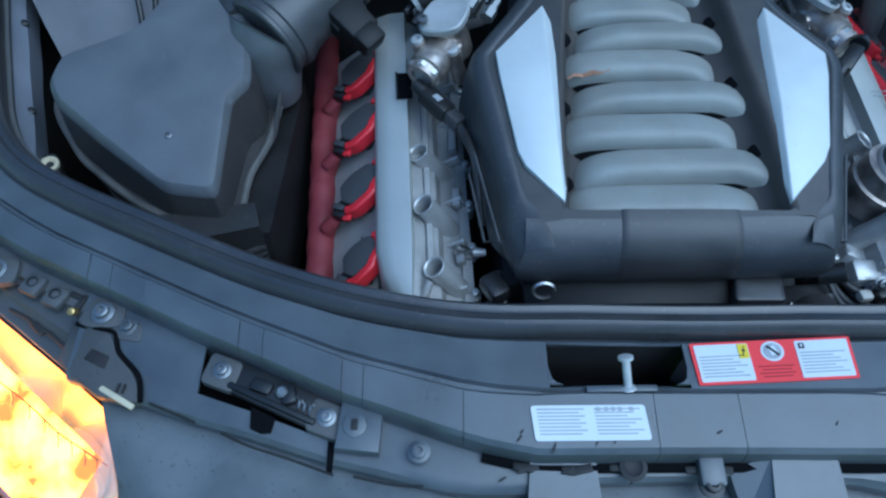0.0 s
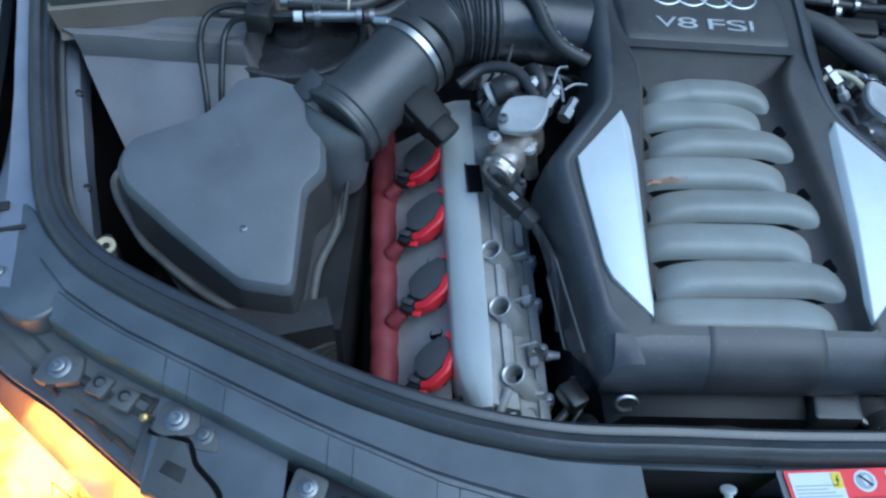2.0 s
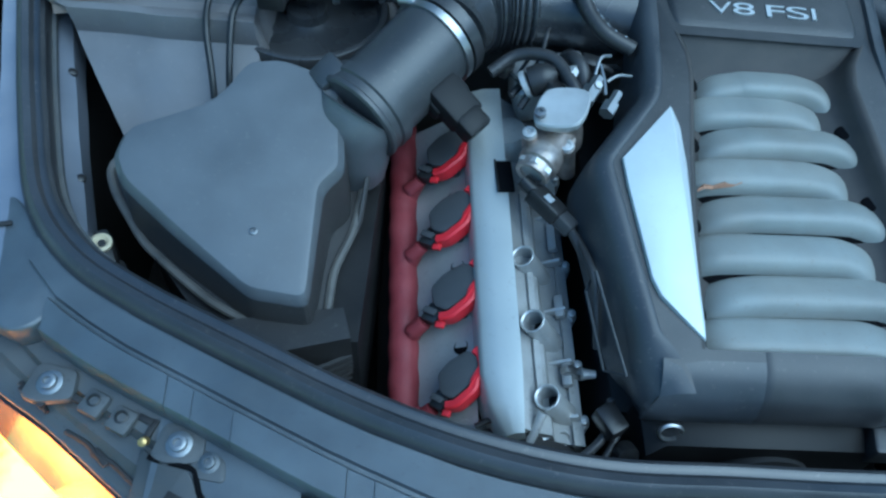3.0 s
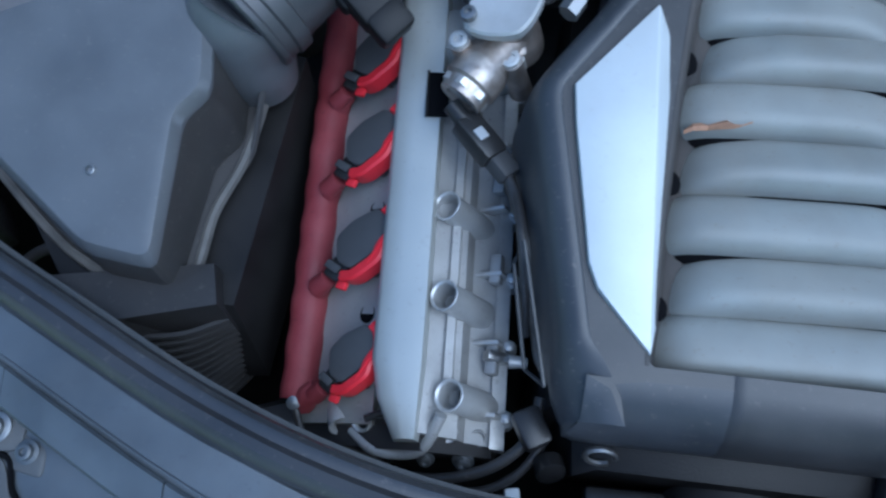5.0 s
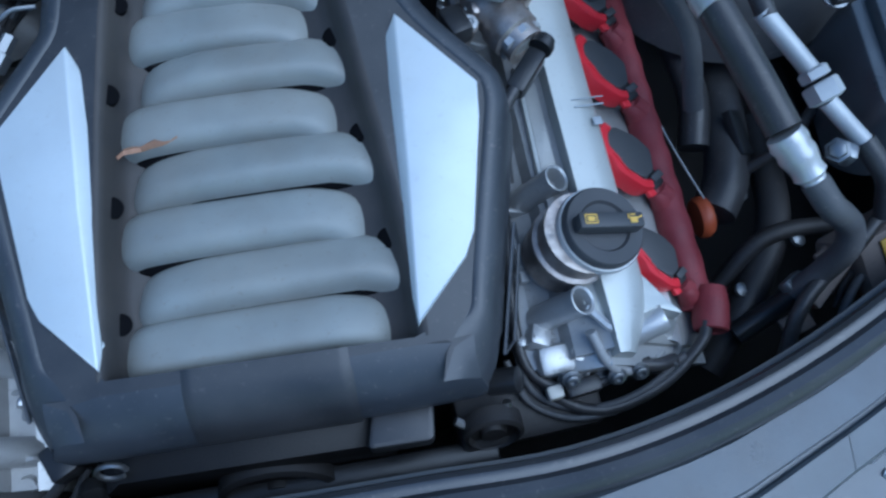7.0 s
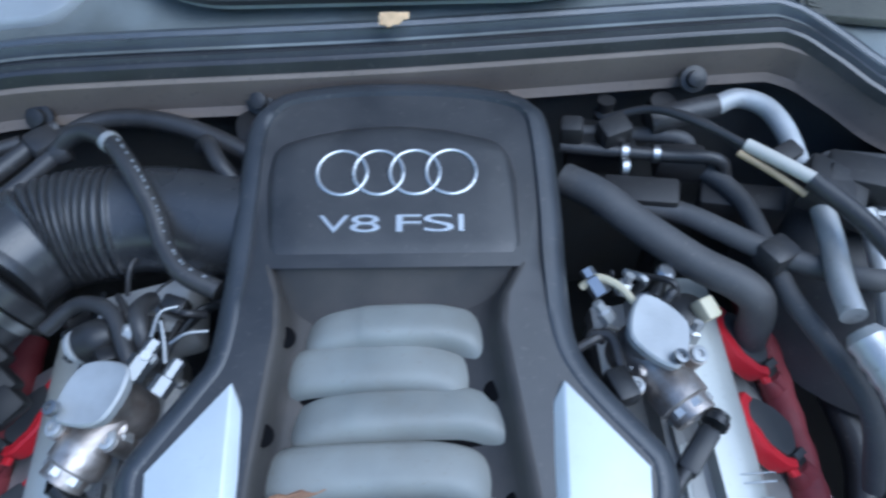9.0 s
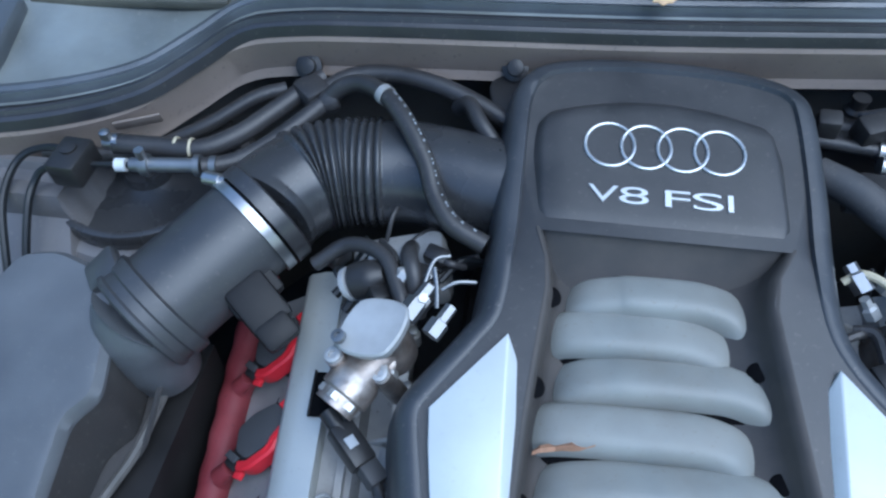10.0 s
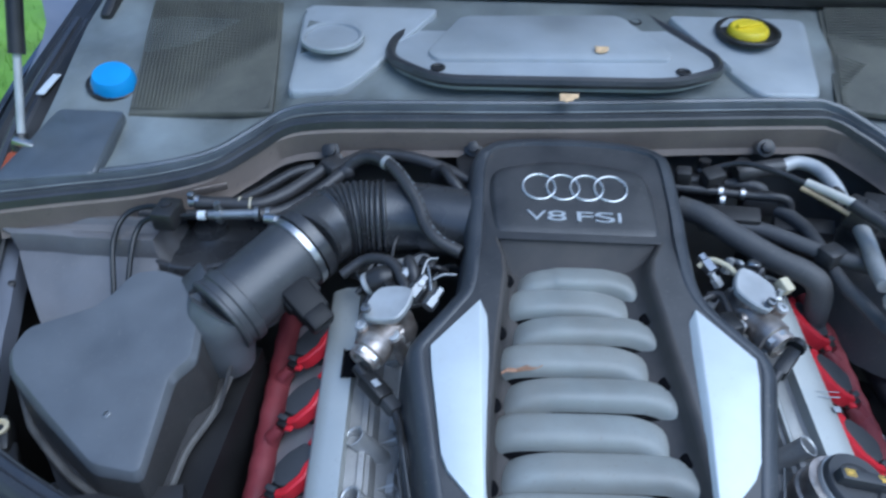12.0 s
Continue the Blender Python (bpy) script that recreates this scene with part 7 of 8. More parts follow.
part("bracket", boxed((0.500, 0.4875, 0.688), (0.062, 0.010, 0.010), (20, 0, 39), 0.002), BULKHEAD, lower_hoses, "dust-brown steel bracket")
part("bracket", boxed((0.545, 0.520, 0.66), (0.075, 0.045, 0.006), (25, 8, 30), 0.002), BULKHEAD, lower_hoses, "dust-brown steel bracket")
part("bracket", boxed((0.475, 0.462, 0.655), (0.03, 0.022, 0.006), (10, -10, 20), 0.002), BULKHEAD, lower_hoses, "dust-brown steel bracket")
part("lead", hose([(0.585, 0.520, 0.69), (0.5716, 0.5125, 0.685), (0.5354, 0.4913, 0.685), (0.508, 0.462, 0.682), (0.495, 0.430, 0.67), (0.490, 0.40, 0.64)], 0.0045, 10), HOSE_GREY, lower_hoses)
part("lead", hose([(0.60, 0.535, 0.68), (0.56, 0.515, 0.683), (0.525, 0.492, 0.678), (0.515, 0.470, 0.66)], 0.0028, 8), HOSE, lower_hoses)
part("bracket", boxed((0.47, 0.66, 0.68), (0.02, 0.05, 0.01), (10, 30, 10), 0.002), BRAKE, lower_hoses)
for x, y, z in ((0.46, 0.60, 0.66), (0.505, 0.545, 0.655), (0.44, 0.505, 0.64)):
    part("clip", lathe(B(), (x, y, z), (0.3, 0, 1), [(0, 0.008), (0.004, 0.008), (0.006, 0.004)], 10), BOLT, lower_hoses)
tower2 = thing("strut_tower", (0.47, 0.88, 0.5), "dusty black strut tower with a zinc bolt", "strut tower")
part("tower_dome", lathe(B(), (0.50, 0.88, 0.70), (0, 0, 1), [(0, 0.15), (0.06, 0.135), (0.1, 0.12), (0.112, 0.105), (0.105, 0.08), (0.10, 0)], 40), HOSE_GREY, tower2)
part("tower_ledge", plate(B(), rounded([(0.38, 0.90), (0.44, 0.86), (0.50, 0.86), (0.80, 0.86), (0.80, 0.94), (0.55, 0.95), (0.42, 0.97)], 0.02), 0.842, 0.02, 0.006), HOSE_GREY, tower2)
part("ledge_ridge", sweep(B(), [(0.42, 0.945, 0.846), (0.50, 0.925, 0.852), (0.56, 0.90, 0.856), (0.64, 0.90, 0.856), (0.78, 0.90, 0.856)], 0.011, 10, 5), HOSE_GREY, tower2)
part("tower_plate", boxed((0.40, 0.885, 0.872), (0.04, 0.035, 0.012), (10, 15, -25), 0.004), DUSTY, tower2)
bolt((0.446, 0.888, 0.843), (0, -0.1, 1), 0.009, tower2)
tank = thing("coolant_tank", (0.47, 0.76, 0.7), "yellowed translucent coolant tank with a cream cap", "tank")
part("tank_bowl", lathe(B(), (0.508, 0.822, 0.69), (0.05, -0.1, 1), [(0, 0.045), (0.03, 0.054), (0.055, 0.054), (0.06, 0.048), (0.062, 0.03), (0.062, 0)], 32), TANK, tank)
part("tank_cap", lathe(B(), (0.514, 0.816, 0.748), (0.05, -0.1, 1), [(0, 0.033), (0.018, 0.032), (0.022, 0.028), (0.022, 0)], 24), TANK, tank)
part("tank_stub", cyl(B(), (0.522, 0.85, 0.765), (0.56, 0.872, 0.775), 0.014), CREAM, tank)
fuse = thing("fuse_box", (0.60, 0.66, 0.7), "grey black fuse box with a bolted bracket", "fuse box")
part("box_body", plate(B(), rounded([(0.545, 0.73), (0.53, 0.60), (0.56, 0.582), (0.70, 0.59), (0.72, 0.74)], 0.015), 0.80, 0.10, 0.006), SLAM, fuse)
part("box_lid", plate(B(), rounded([(0.558, 0.722), (0.545, 0.612), (0.568, 0.597), (0.69, 0.603), (0.705, 0.73)], 0.012), 0.812, 0.02, 0.005), SLAM, fuse)
part("bracket", boxed((0.545, 0.725, 0.80), (0.05, 0.02, 0.008), (0, 15, 15), 0.003), DUSTY, fuse)
bolt((0.531, 0.722, 0.80), (0, -0.1, 1), 0.0085, fuse)
ws = thing("warning_sticker", (0.575, 0.51, 0.68), "small yellow warning sticker on a grey housing", "sticker")
part("sticker", boxed((0.565, 0.51, 0.704), (0.03, 0.022, 0.002), (30, 0, 20), 0.0005), GOLD_INK, ws)
part("sticker_mark", boxed((0.565, 0.5095, 0.7055), (0.01, 0.012, 0.002), (30, 0, 65), 0.0005), BLACK, ws)
part("housing", boxed((0.575, 0.52, 0.67), (0.10, 0.06, 0.06), (30, 0, 20), 0.01), BULKHEAD, ws, "dust-brown housing")
lead = thing("battery_lead", (0.5, 0.5, 0.66), "black cable curving down beside the fuse box", "cable")
part("lead", hose([(0.62, 0.575, 0.71), (0.56, 0.54, 0.712), (0.52, 0.51, 0.71), (0.48, 0.485, 0.705), (0.455, 0.46, 0.695), (0.445, 0.43, 0.67)], 0.007), HOSE, lead)
part("clip", boxed((0.47, 0.495, 0.68), (0.03, 0.012, 0.012), (10, 20, 30), 0.003), BOLT, lead)

# ---- latch well and labels on the slam panel ----
well = thing("latch_well", (-0.083, 0.305, 0.70), "black recess with a steel striker pin", "latch")
part("well_box", boxed((-0.078, 0.334, 0.70), (0.15, 0.006, 0.12), (0, 0, 0), 0.002), DARK, well)
# floor coloured near black, so the shade of the recess is painted in
part("well_floor", boxed((-0.078, 0.30, 0.69), (0.15, 0.07, 0.006), (0, 0, 0), 0.002), SHADE_BLACK, well)
part("latch_plate", boxed((-0.083, 0.296, 0.715), (0.11, 0.02, 0.006), (-12, 0, 0), 0.002), BLACK, well)
part("striker_pin", lathe(B(), (-0.0722, 0.2835, 0.7745), (-0.15, 0.66, 0.74), [(0, 0.007), (0.002, 0.0065), (0.003, 0.0036), (0.0275, 0.0036), (0.028, 0.0066), (0.0305, 0.0066), (0.0312, 0.005)], 18), ALLOY, well, "bright striker pin")
part("pin_strip", boxed((-0.078, 0.2835, 0.7745), (0.062, 0.006, 0.004), (0, 0, 1), 0.001), SLAM, well)
for sx, cx in ((1, -0.1402), (-1, -0.0158)):
    fillet = [(cx, 0.2885), (cx + sx * 0.012, 0.2885), (cx + sx * 0.006, 0.2905), (cx + sx * 0.0025, 0.2945), (cx + sx * 0.001, 0.301), (cx, 0.306)]
    part("corner_fillet", plate(B(), fillet[::sx], 0.7733, 0.003, 0), SLAM, well)


def slam_z(x, y):
    ya, yb = SEAL_Y(abs(x)) - 0.014, LIP_Y(abs(x))
    f = (y - ya) / (yb - ya)
    if f < 0.5:
        return float(np.interp(f, [a for a, b in FR], [b for a, b in FR]))
    return float(np.interp(f, [0.53, 0.93], [0.7745, 0.768]))


LABEL_Z = 0.7742


def on_label(pts, dz):
    """A printed layer of the caution label, which lies flat behind the trim."""
    return plate(B(), pts, LABEL_Z + dz, 0.0008, 0)


def on_slam(pts, dz, thick=0.0008):
    return plate(B(), pts, lambda x, y: slam_z(x, y) + dz, thick, 0)


lab = thing("caution_label", (0.055, 0.305, 0.775), "red and white caution label with unreadable print on slam panel", "label")
Q = lambda u, v: ((-0.0105 + 0.1485 * u) * (1 - v) + (-0.009 + 0.144 * u) * v, (0.3275 + 0.008 * u) * (1 - v) + (0.2868 + 0.0075 * u) * v)
quad = lambda u0, v0, u1, v1: [Q(u0, v0), Q(u0, v1), Q(u1, v1), Q(u1, v0)]
disc = lambda u, v, a, b, n=24: [Q(u + a * math.cos(t), v + b * math.sin(t)) for t in np.linspace(0, 2 * math.pi, n, endpoint=False)]
part("label_sheet", on_label(rounded(quad(0, 0, 1, 1), 0.002), 0.0), RED_LABEL, lab)
for a, b in ((0.022, 0.355), (0.648, 0.978)):
    part("white_field", on_label(rounded(quad(a, 0.06, b, 0.94), 0.0015), 0.0006), WHITE, lab)
    for k in range(7):
        part("print_bar", on_label(quad(a + 0.02, 0.34 + 0.078 * k, b - 0.03 - 0.04 * (k * 2 % 3), 0.362 + 0.078 * k), 0.0012), GREY_INK, lab)
for k in range(4):
    part("print_bar", on_label(quad(0.39 + 0.02 * (k % 2), 0.62 + 0.08 * k, 0.61 - 0.02 * (k % 2), 0.64 + 0.08 * k), 0.0006), DARK_INK, lab)
part("yellow_mark", on_label(quad(0.288, 0.08, 0.35, 0.42), 0.0012), YELLOW, lab)
part("yellow_bar", on_label([Q(0.332, 0.12), Q(0.308, 0.25), Q(0.320, 0.26), Q(0.306, 0.38), Q(0.332, 0.23), Q(0.320, 0.22)], 0.0018), BLACK, lab)
part("round_mark", on_label(disc(0.5, 0.28, 0.072, 0.24), 0.0006), WHITE, lab)
part("round_field", on_label(disc(0.5, 0.28, 0.056, 0.185), 0.0012), GREY_INK, lab)
part("mark_bar", on_label([Q(0.470, 0.22), Q(0.490, 0.40), Q(0.533, 0.33), Q(0.512, 0.15)], 0.0018), WHITE, lab)
part("mark_slash", on_label([Q(0.462, 0.19), Q(0.530, 0.41), Q(0.538, 0.37), Q(0.470, 0.15)], 0.0024), BLACK, lab)
part("small_mark", on_label(quad(0.668, 0.12, 0.703, 0.25), 0.0012), DARK, lab)
part("small_mark", on_label(quad(0.678, 0.15, 0.690, 0.22), 0.0018), WHITE, lab)
lab2 = thing("paper_label", (-0.11, 0.25, 0.77), "white paper label with faded unreadable print on the slam panel", "label")
Q2 = lambda u, v: (-0.159 + 0.098 * u + 0.003 * v, 0.268 + 0.001 * u - 0.0295 * v)
quad2 = lambda u0, v0, u1, v1: [Q2(u0, v0), Q2(u0, v1), Q2(u1, v1), Q2(u1, v0)]
part("label_sheet", on_slam(rounded(quad2(0, 0, 1, 1), 0.003), 0.0022), WHITE, lab2)
for k in range(8):
    part("print_bar", on_slam(quad2(0.05, 0.1 + 0.1 * k, 0.46 - 0.05 * (k % 2), 0.13 + 0.1 * k), 0.0028), GREY_INK, lab2)
    part("print_bar", on_slam(quad2(0.55, 0.1 + 0.1 * k, 0.95 - 0.06 * (k % 3), 0.13 + 0.1 * k), 0.0028), GREY_INK, lab2)

part("heading_bar", on_slam(quad2(0.06, 0.10, 0.30, 0.13), 0.0030), GREY_INK, lab2)
for u in (0.57, 0.64, 0.70, 0.76, 0.86):
    part("symbol", on_slam(quad2(u, 0.07, u + 0.035, 0.17), 0.0030), GREY_INK, lab2)

# ---- below the lip: grille carrier ----
car2 = thing("grille_carrier", (0, 0.2, 0.6), "dark weathered grille carrier below the slam panel", "carrier")
upper, lower = [], []
for x in np.linspace(-0.585, 0.585, 47):
    y = LIP_Y(abs(x))
    c = y - float(np.interp(abs(x), [0, 0.12, 0.23, 0.33, 0.5, 0.6], [0.012, 0.014, 0.040, 0.052, 0.078, 0.092]))
    upper.append([Vector((x, y + 0.03, 0.744)), Vector((x, y - 0.002, 0.742)), Vector((x, y - 0.002 - 0.62 * (y - c), 0.7395)), Vector((x, c + 0.004, 0.737)), Vector((x, c, 0.733)), Vector((x, c, 0.722))])
    if abs(x) < 0.522:
        lower.append([Vector((x, c + 0.01, 0.719)), Vector((x, c - 0.02, 0.722)), Vector((x, c - 0.07, 0.712)), Vector((x, c - 0.12, 0.69)), Vector((x, c - 0.16, 0.62)), Vector((x, c - 0.17, 0.45))])
edge_x = lerp_table([(0.10, 0.50), (0.20, 0.513), (0.235, 0.527), (0.27, 0.542), (0.297, 0.552), (0.32, 0.565)])
lower.insert(0, [Vector((-edge_x(p.y + 0.012), p.y + 0.012, p.z)) for p in lower[0]])
lower.append([Vector((edge_x(p.y + 0.012), p.y + 0.012, p.z)) for p in lower[-1]])
sheet = strip(upper)
cut = [fc for fc in sheet.faces if -0.46 < fc.calc_center_median().x < -0.33 and LIP_Y(abs(fc.calc_center_median().x)) - 0.037 < fc.calc_center_median().y]
bmesh.ops.delete(sheet, geom=cut, context="FACES")
# pocket floor blackened to deepen the shade in the cut-out
part("pocket_floor", boxed((-0.385, 0.285, 0.705), (0.24, 0.14, 0.01), (0, 0, -24), 0.002), SHADE_BLACK, car2)
# flush black plates paint the shade of notches that are not cut
for pts in ([(-0.4065, 0.281), (-0.4043, 0.2611), (-0.3947, 0.2566), (-0.3858, 0.2572), (-0.383, 0.270)], [(-0.3345, 0.262), (-0.3280, 0.262), (-0.3285, 0.222), (-0.3335, 0.2235)]):
    part("pocket_shade", plate(B(), pts, 0.7412, 0.003, 0), SHADE_BLACK, car2)
solid(part("upper_sheet", sheet, SLAM, car2, "smooth grey black strip"), 0.003)
solid(part("lower_sheet", strip(lower), MUDDY, car2, "mud-flecked weathered plastic"), 0.003)
for x0, x1, y0, y1, z in ((-0.159, -0.1025, 0.228, 0.185, 0.748), (0.046, 0.102, 0.231, 0.18, 0.755)):
    part("carrier_block", bevel(loft(B(), [[Vector(p) for p in ((x0, y0, z), (x1, y0, z), (x1 + 0.004, y1, z - 0.012), (x0 - 0.004, y1, z - 0.012))], [Vector(p) for p in ((x0, y0, z - 0.04), (x1, y0, z - 0.04), (x1 + 0.006, y1 - 0.008, z - 0.05), (x0 - 0.006, y1 - 0.008, z - 0.05))]]), 0.003), SLAM, car2)
part("block_slot", boxed((-0.118, 0.2205, 0.7465), (0.009, 0.003, 0.003), (15, 0, 0), 0.0005), DARK, car2)
part("block_cheek", bevel(loft(B(), [[Vector(p) for p in ((0.012, 0.224, 0.742), (0.046, 0.2305, 0.754), (0.050, 0.181, 0.742), (0.022, 0.186, 0.728))], [Vector(p) for p in ((0.012, 0.224, 0.71), (0.046, 0.2305, 0.714), (0.050, 0.175, 0.70), (0.022, 0.180, 0.70))]]), 0.002), SLAM, car2)
# black bead added to paint the line of shade under the lip
part("lip_shade", sweep(B(), [(x, LIP_Y(abs(x)) - 0.004, 0.7435) for x in np.linspace(-0.20, 0.22, 22)], 0.0045, 6, 1), SHADE_BLACK, car2)
rnd = random.Random(11)
for k in range(15):
    x = rnd.uniform(-0.20, 0.20)
    part("torn_edge", boxed((x, LIP_Y(abs(x)) - 0.005 - rnd.uniform(0, 0.004), 0.7475), (rnd.uniform(0.005, 0.018), rnd.uniform(0.004, 0.008), 0.003), (rnd.uniform(-8, 8), 0, rnd.uniform(-14, 14)), 0.001), DARK, car2)
# dark crack between the flat strip and the muddy sheet
for pts in ([(-0.500, 0.2853), (-0.472, 0.274), (-0.455, 0.267)], [(-0.43, 0.2575), (-0.404, 0.246), (-0.365, 0.2335), (-0.3274, 0.2203)], [(-0.31, 0.219), (-0.2738, 0.2117), (-0.25, 0.2105)]):
    part("crack", hose([(x, y, 0.7385) for x, y in pts], 0.0013, 5), DARK, car2)
for k in range(40):
    x = rnd.uniform(-0.20, 0.25)
    y = LIP_Y(abs(x)) - rnd.uniform(-0.02, 0.02) if k < 14 else LIP_Y(abs(x)) + rnd.uniform(0.0, 0.05)
    if k >= 14 and x < 0.1:
        x = rnd.uniform(0.10, 0.30)
        y = LIP_Y(abs(x)) + rnd.uniform(0.004, 0.05)
    z = slam_z(x, y) + 0.0008 if y > LIP_Y(abs(x)) + 0.003 else 0.7428
    a = rnd.uniform(0.3, 1.3)
    w = rnd.uniform(0.002, 0.006)
    d = Vector((math.cos(a), math.sin(a), 0))
    n = Vector((-d.y, d.x, 0)) * rnd.uniform(0.0006, 0.0014)
    c = Vector((x, y, z))
    part("mud_streak", plate(B(), [tuple((c + d * w * u + n * v)[:2]) for u, v in ((-1, 0), (-0.3, -1), (0.6, -0.7), (1, 0), (0.5, 0.8), (-0.4, 1))], z, 0.0008, 0), DARK, car2)
part("clip", boxed((-0.0066, 0.222, 0.750), (0.022, 0.03, 0.012), (8, 0, 0), 0.003), SLAM, car2)
bolt((-0.0073, 0.2095, 0.7455), (0, -0.1, 1), 0.0075, car2, BLACK)
part("push_pin", lathe(B(), (-0.072, 0.2235, 0.749), (0, -0.2, 1), [(0, 0.012), (0.002, 0.012), (0.003, 0.008), (0.0015, 0.006), (0.0015, 0)], 18, shape=None), DARK, car2)
for k in range(26):
    x, y = random.uniform(-0.3, 0.2), 0
    y = LIP_Y(abs(x)) - random.uniform(0.05, 0.10)
    part("mud_fleck", lathe(B(), (x, y, 0.7215 - 0.2 * max(0, LIP_Y(abs(x)) - y - 0.05)), (0, 0.3, 1), [(0, random.uniform(0.001, 0.004)), (0.0015, 0.001), (0.002, 0)], 6), DARK, car2)

# ---- left front brackets ----
RIM_Y = lerp_table([(0.516, 0.20), (0.53, 0.235), (0.545, 0.27), (0.555, 0.297), (0.577, 0.314), (0.63, 0.352), (0.693, 0.397), (0.745, 0.428), (0.80, 0.468), (0.815, 0.492)])
under = LIP_Y
bk = thing("headlamp_bracket", (-0.55, 0.36, 0.68), "weathered black headlamp bracket with steel bolts", "bracket")
rows = []
for x in np.linspace(-0.795, -0.556, 17):
    y = min(LIP_Y(abs(x)), LIP_Y(0.74) + 1.1 * max(0, abs(x) - 0.74) + 1)
    ya = y + 0.9 * max(0, abs(x) - 0.74)
    yr = RIM_Y(abs(x)) + 0.003
    m = [ya + (yr - ya) * f for f in (0.28, 0.36, 0.62, 0.72)]
    rows.append([Vector((x, ya + 0.018, 0.741)), Vector((x, ya, 0.740)), Vector((x, m[0], 0.737)), Vector((x, m[1], 0.727)), Vector((x, m[2], 0.726)), Vector((x, m[3], 0.720)), Vector((x, yr, 0.716)), Vector((x, yr, 0.700))])
solid(part("bracket_sheet", strip(rows), SLAM_DIRTY, bk), 0.003)
# shaped end of the bracket over the flat strip
end = rounded([(-0.600, 0.378), (-0.578, 0.3600), (-0.5535, 0.3555), (-0.5465, 0.345), (-0.5405, 0.3325), (-0.521, 0.3140), (-0.514, 0.3025), (-0.510, 0.2850), (-0.530, 0.2870), (-0.552, 0.293), (-0.578, 0.312), (-0.60, 0.333)], 0.004)
part("bracket_end", plate(B(), end, lambda x, y: 0.7427 - 0.04 * max(0, 0.330 - y) - 0.5 * max(0, -0.574 - x), 0.014, 0.002), SLAM_DIRTY, bk)
part("end_gap", sweep(B(), [(-0.588, 0.3655, 0.7418), (-0.5757, 0.3619, 0.7418), (-0.5511, 0.357, 0.7418), (-0.5441, 0.3461, 0.7418), (-0.5382, 0.3338, 0.7418), (-0.5185, 0.3152, 0.7415), (-0.5116, 0.3032, 0.741), (-0.5076, 0.2857, 0.740)], 0.0024, 6, 4), SHADE_BLACK, bk)
corner = rounded([(-0.700, 0.472), (-0.722, 0.4605), (-0.753, 0.474), (-0.776, 0.503), (-0.792, 0.545), (-0.797, 0.60), (-0.775, 0.615), (-0.757, 0.60), (-0.728, 0.56), (-0.703, 0.535), (-0.69, 0.50)], 0.014, 3)
part("corner_plate", plate(B(), corner, 0.7685, 0.03, 0.004, 3), SLAM, bk)
bolt((-0.766, 0.517, 0.767), (0, -0.1, 1), 0.0062, bk, BOLT)
part("corner_slot", boxed((-0.772, 0.572, 0.7715), (0.026, 0.005, 0.003), (0, 0, 14), 0.001), DARK, bk)
part("corner_slot", boxed((-0.79, 0.60, 0.773), (0.012, 0.012, 0.003), (0, 0, 14), 0.001), DARK, bk)
for x, y, z, r in ((-0.564, 0.376, 0.744, 0.0075), (-0.686, 0.426, 0.744, 0.0075)):
    part("bolt_pad", plate(B(), rounded([(x - 0.024, y - 0.012), (x - 0.008, y - 0.018), (x + 0.022, y - 0.014), (x + 0.02, y + 0.014), (x - 0.016, y + 0.02)], 0.007), z, 0.010, 0.002), SLAM_DIRTY, bk)
    bolt((x, y, z), (0, -0.1, 1), r, bk, BOLT)
part("bolt_pad", plate(B(), rounded([(-0.552, 0.378), (-0.523, 0.365), (-0.521, 0.345), (-0.552, 0.350)], 0.006), 0.7425, 0.010, 0.002), SLAM_DIRTY, bk)
bolt((-0.537, 0.362, 0.742), (0, -0.1, 1), 0.006, bk, SLAM)
for x, y in ((-0.645, 0.412), (-0.618, 0.398)):
    part("clip_block", boxed((x, y - 0.002, 0.739), (0.022, 0.022, 0.01), (0, 0, -24), 0.003), SLAM_DIRTY, bk)
    part("screw", lathe(B(), (x, y, 0.7435), (0, -0.1, 1), [(0, 0.006), (0.0015, 0.006), (0.002, 0.0045), (-0.001, 0.003), (-0.001, 0)], 14), BLACK, bk)
part("brass_screw", lathe(B(), (-0.594, 0.379, 0.741), (0, -0.5, 1), [(0, 0.0042), (0.008, 0.0038), (0.009, 0.002)], 10), BRASS, bk, "brass screw")
for x, y, a, w in ((-0.598, 0.398, -24, 0.016), (-0.592, 0.390, 70, 0.018), (-0.665, 0.416, -24, 0.02), (-0.70, 0.415, -36, 0.03)):
    part("slot", boxed((x, y, 0.7385), (w, 0.006, 0.005), (0, 0, a), 0.001), DARK, bk)
for pts in ([(-0.667, 0.389, 0.7285), (-0.645, 0.378, 0.7285), (-0.634, 0.368, 0.7285), (-0.622, 0.364, 0.728), (-0.606, 0.352, 0.727), (-0.588, 0.338, 0.725)], [(-0.72, 0.432, 0.728), (-0.70, 0.42, 0.728), (-0.688, 0.405, 0.728)]):
    part("groove", hose(pts, 0.0022, 6), DARK, bk)
part("groove_pocket", boxed((-0.632, 0.368, 0.7275), (0.02, 0.008, 0.004), (0, 0, -38), 0.002), DARK, bk)
part("pocket", plate(B(), [(-0.5698, 0.3278), (-0.5649, 0.3382), (-0.5461, 0.3298), (-0.5481, 0.3175)][::-1], 0.7432, 0.004, 0.0005), DARK, bk)
for k in range(2):
    part("rib_slot", boxed((-0.530 + 0.0055 * k, 0.2985 - 0.001 * k, 0.7425), (0.002, 0.009, 0.002), (0, 0, -8), 0.0004), DARK, bk)
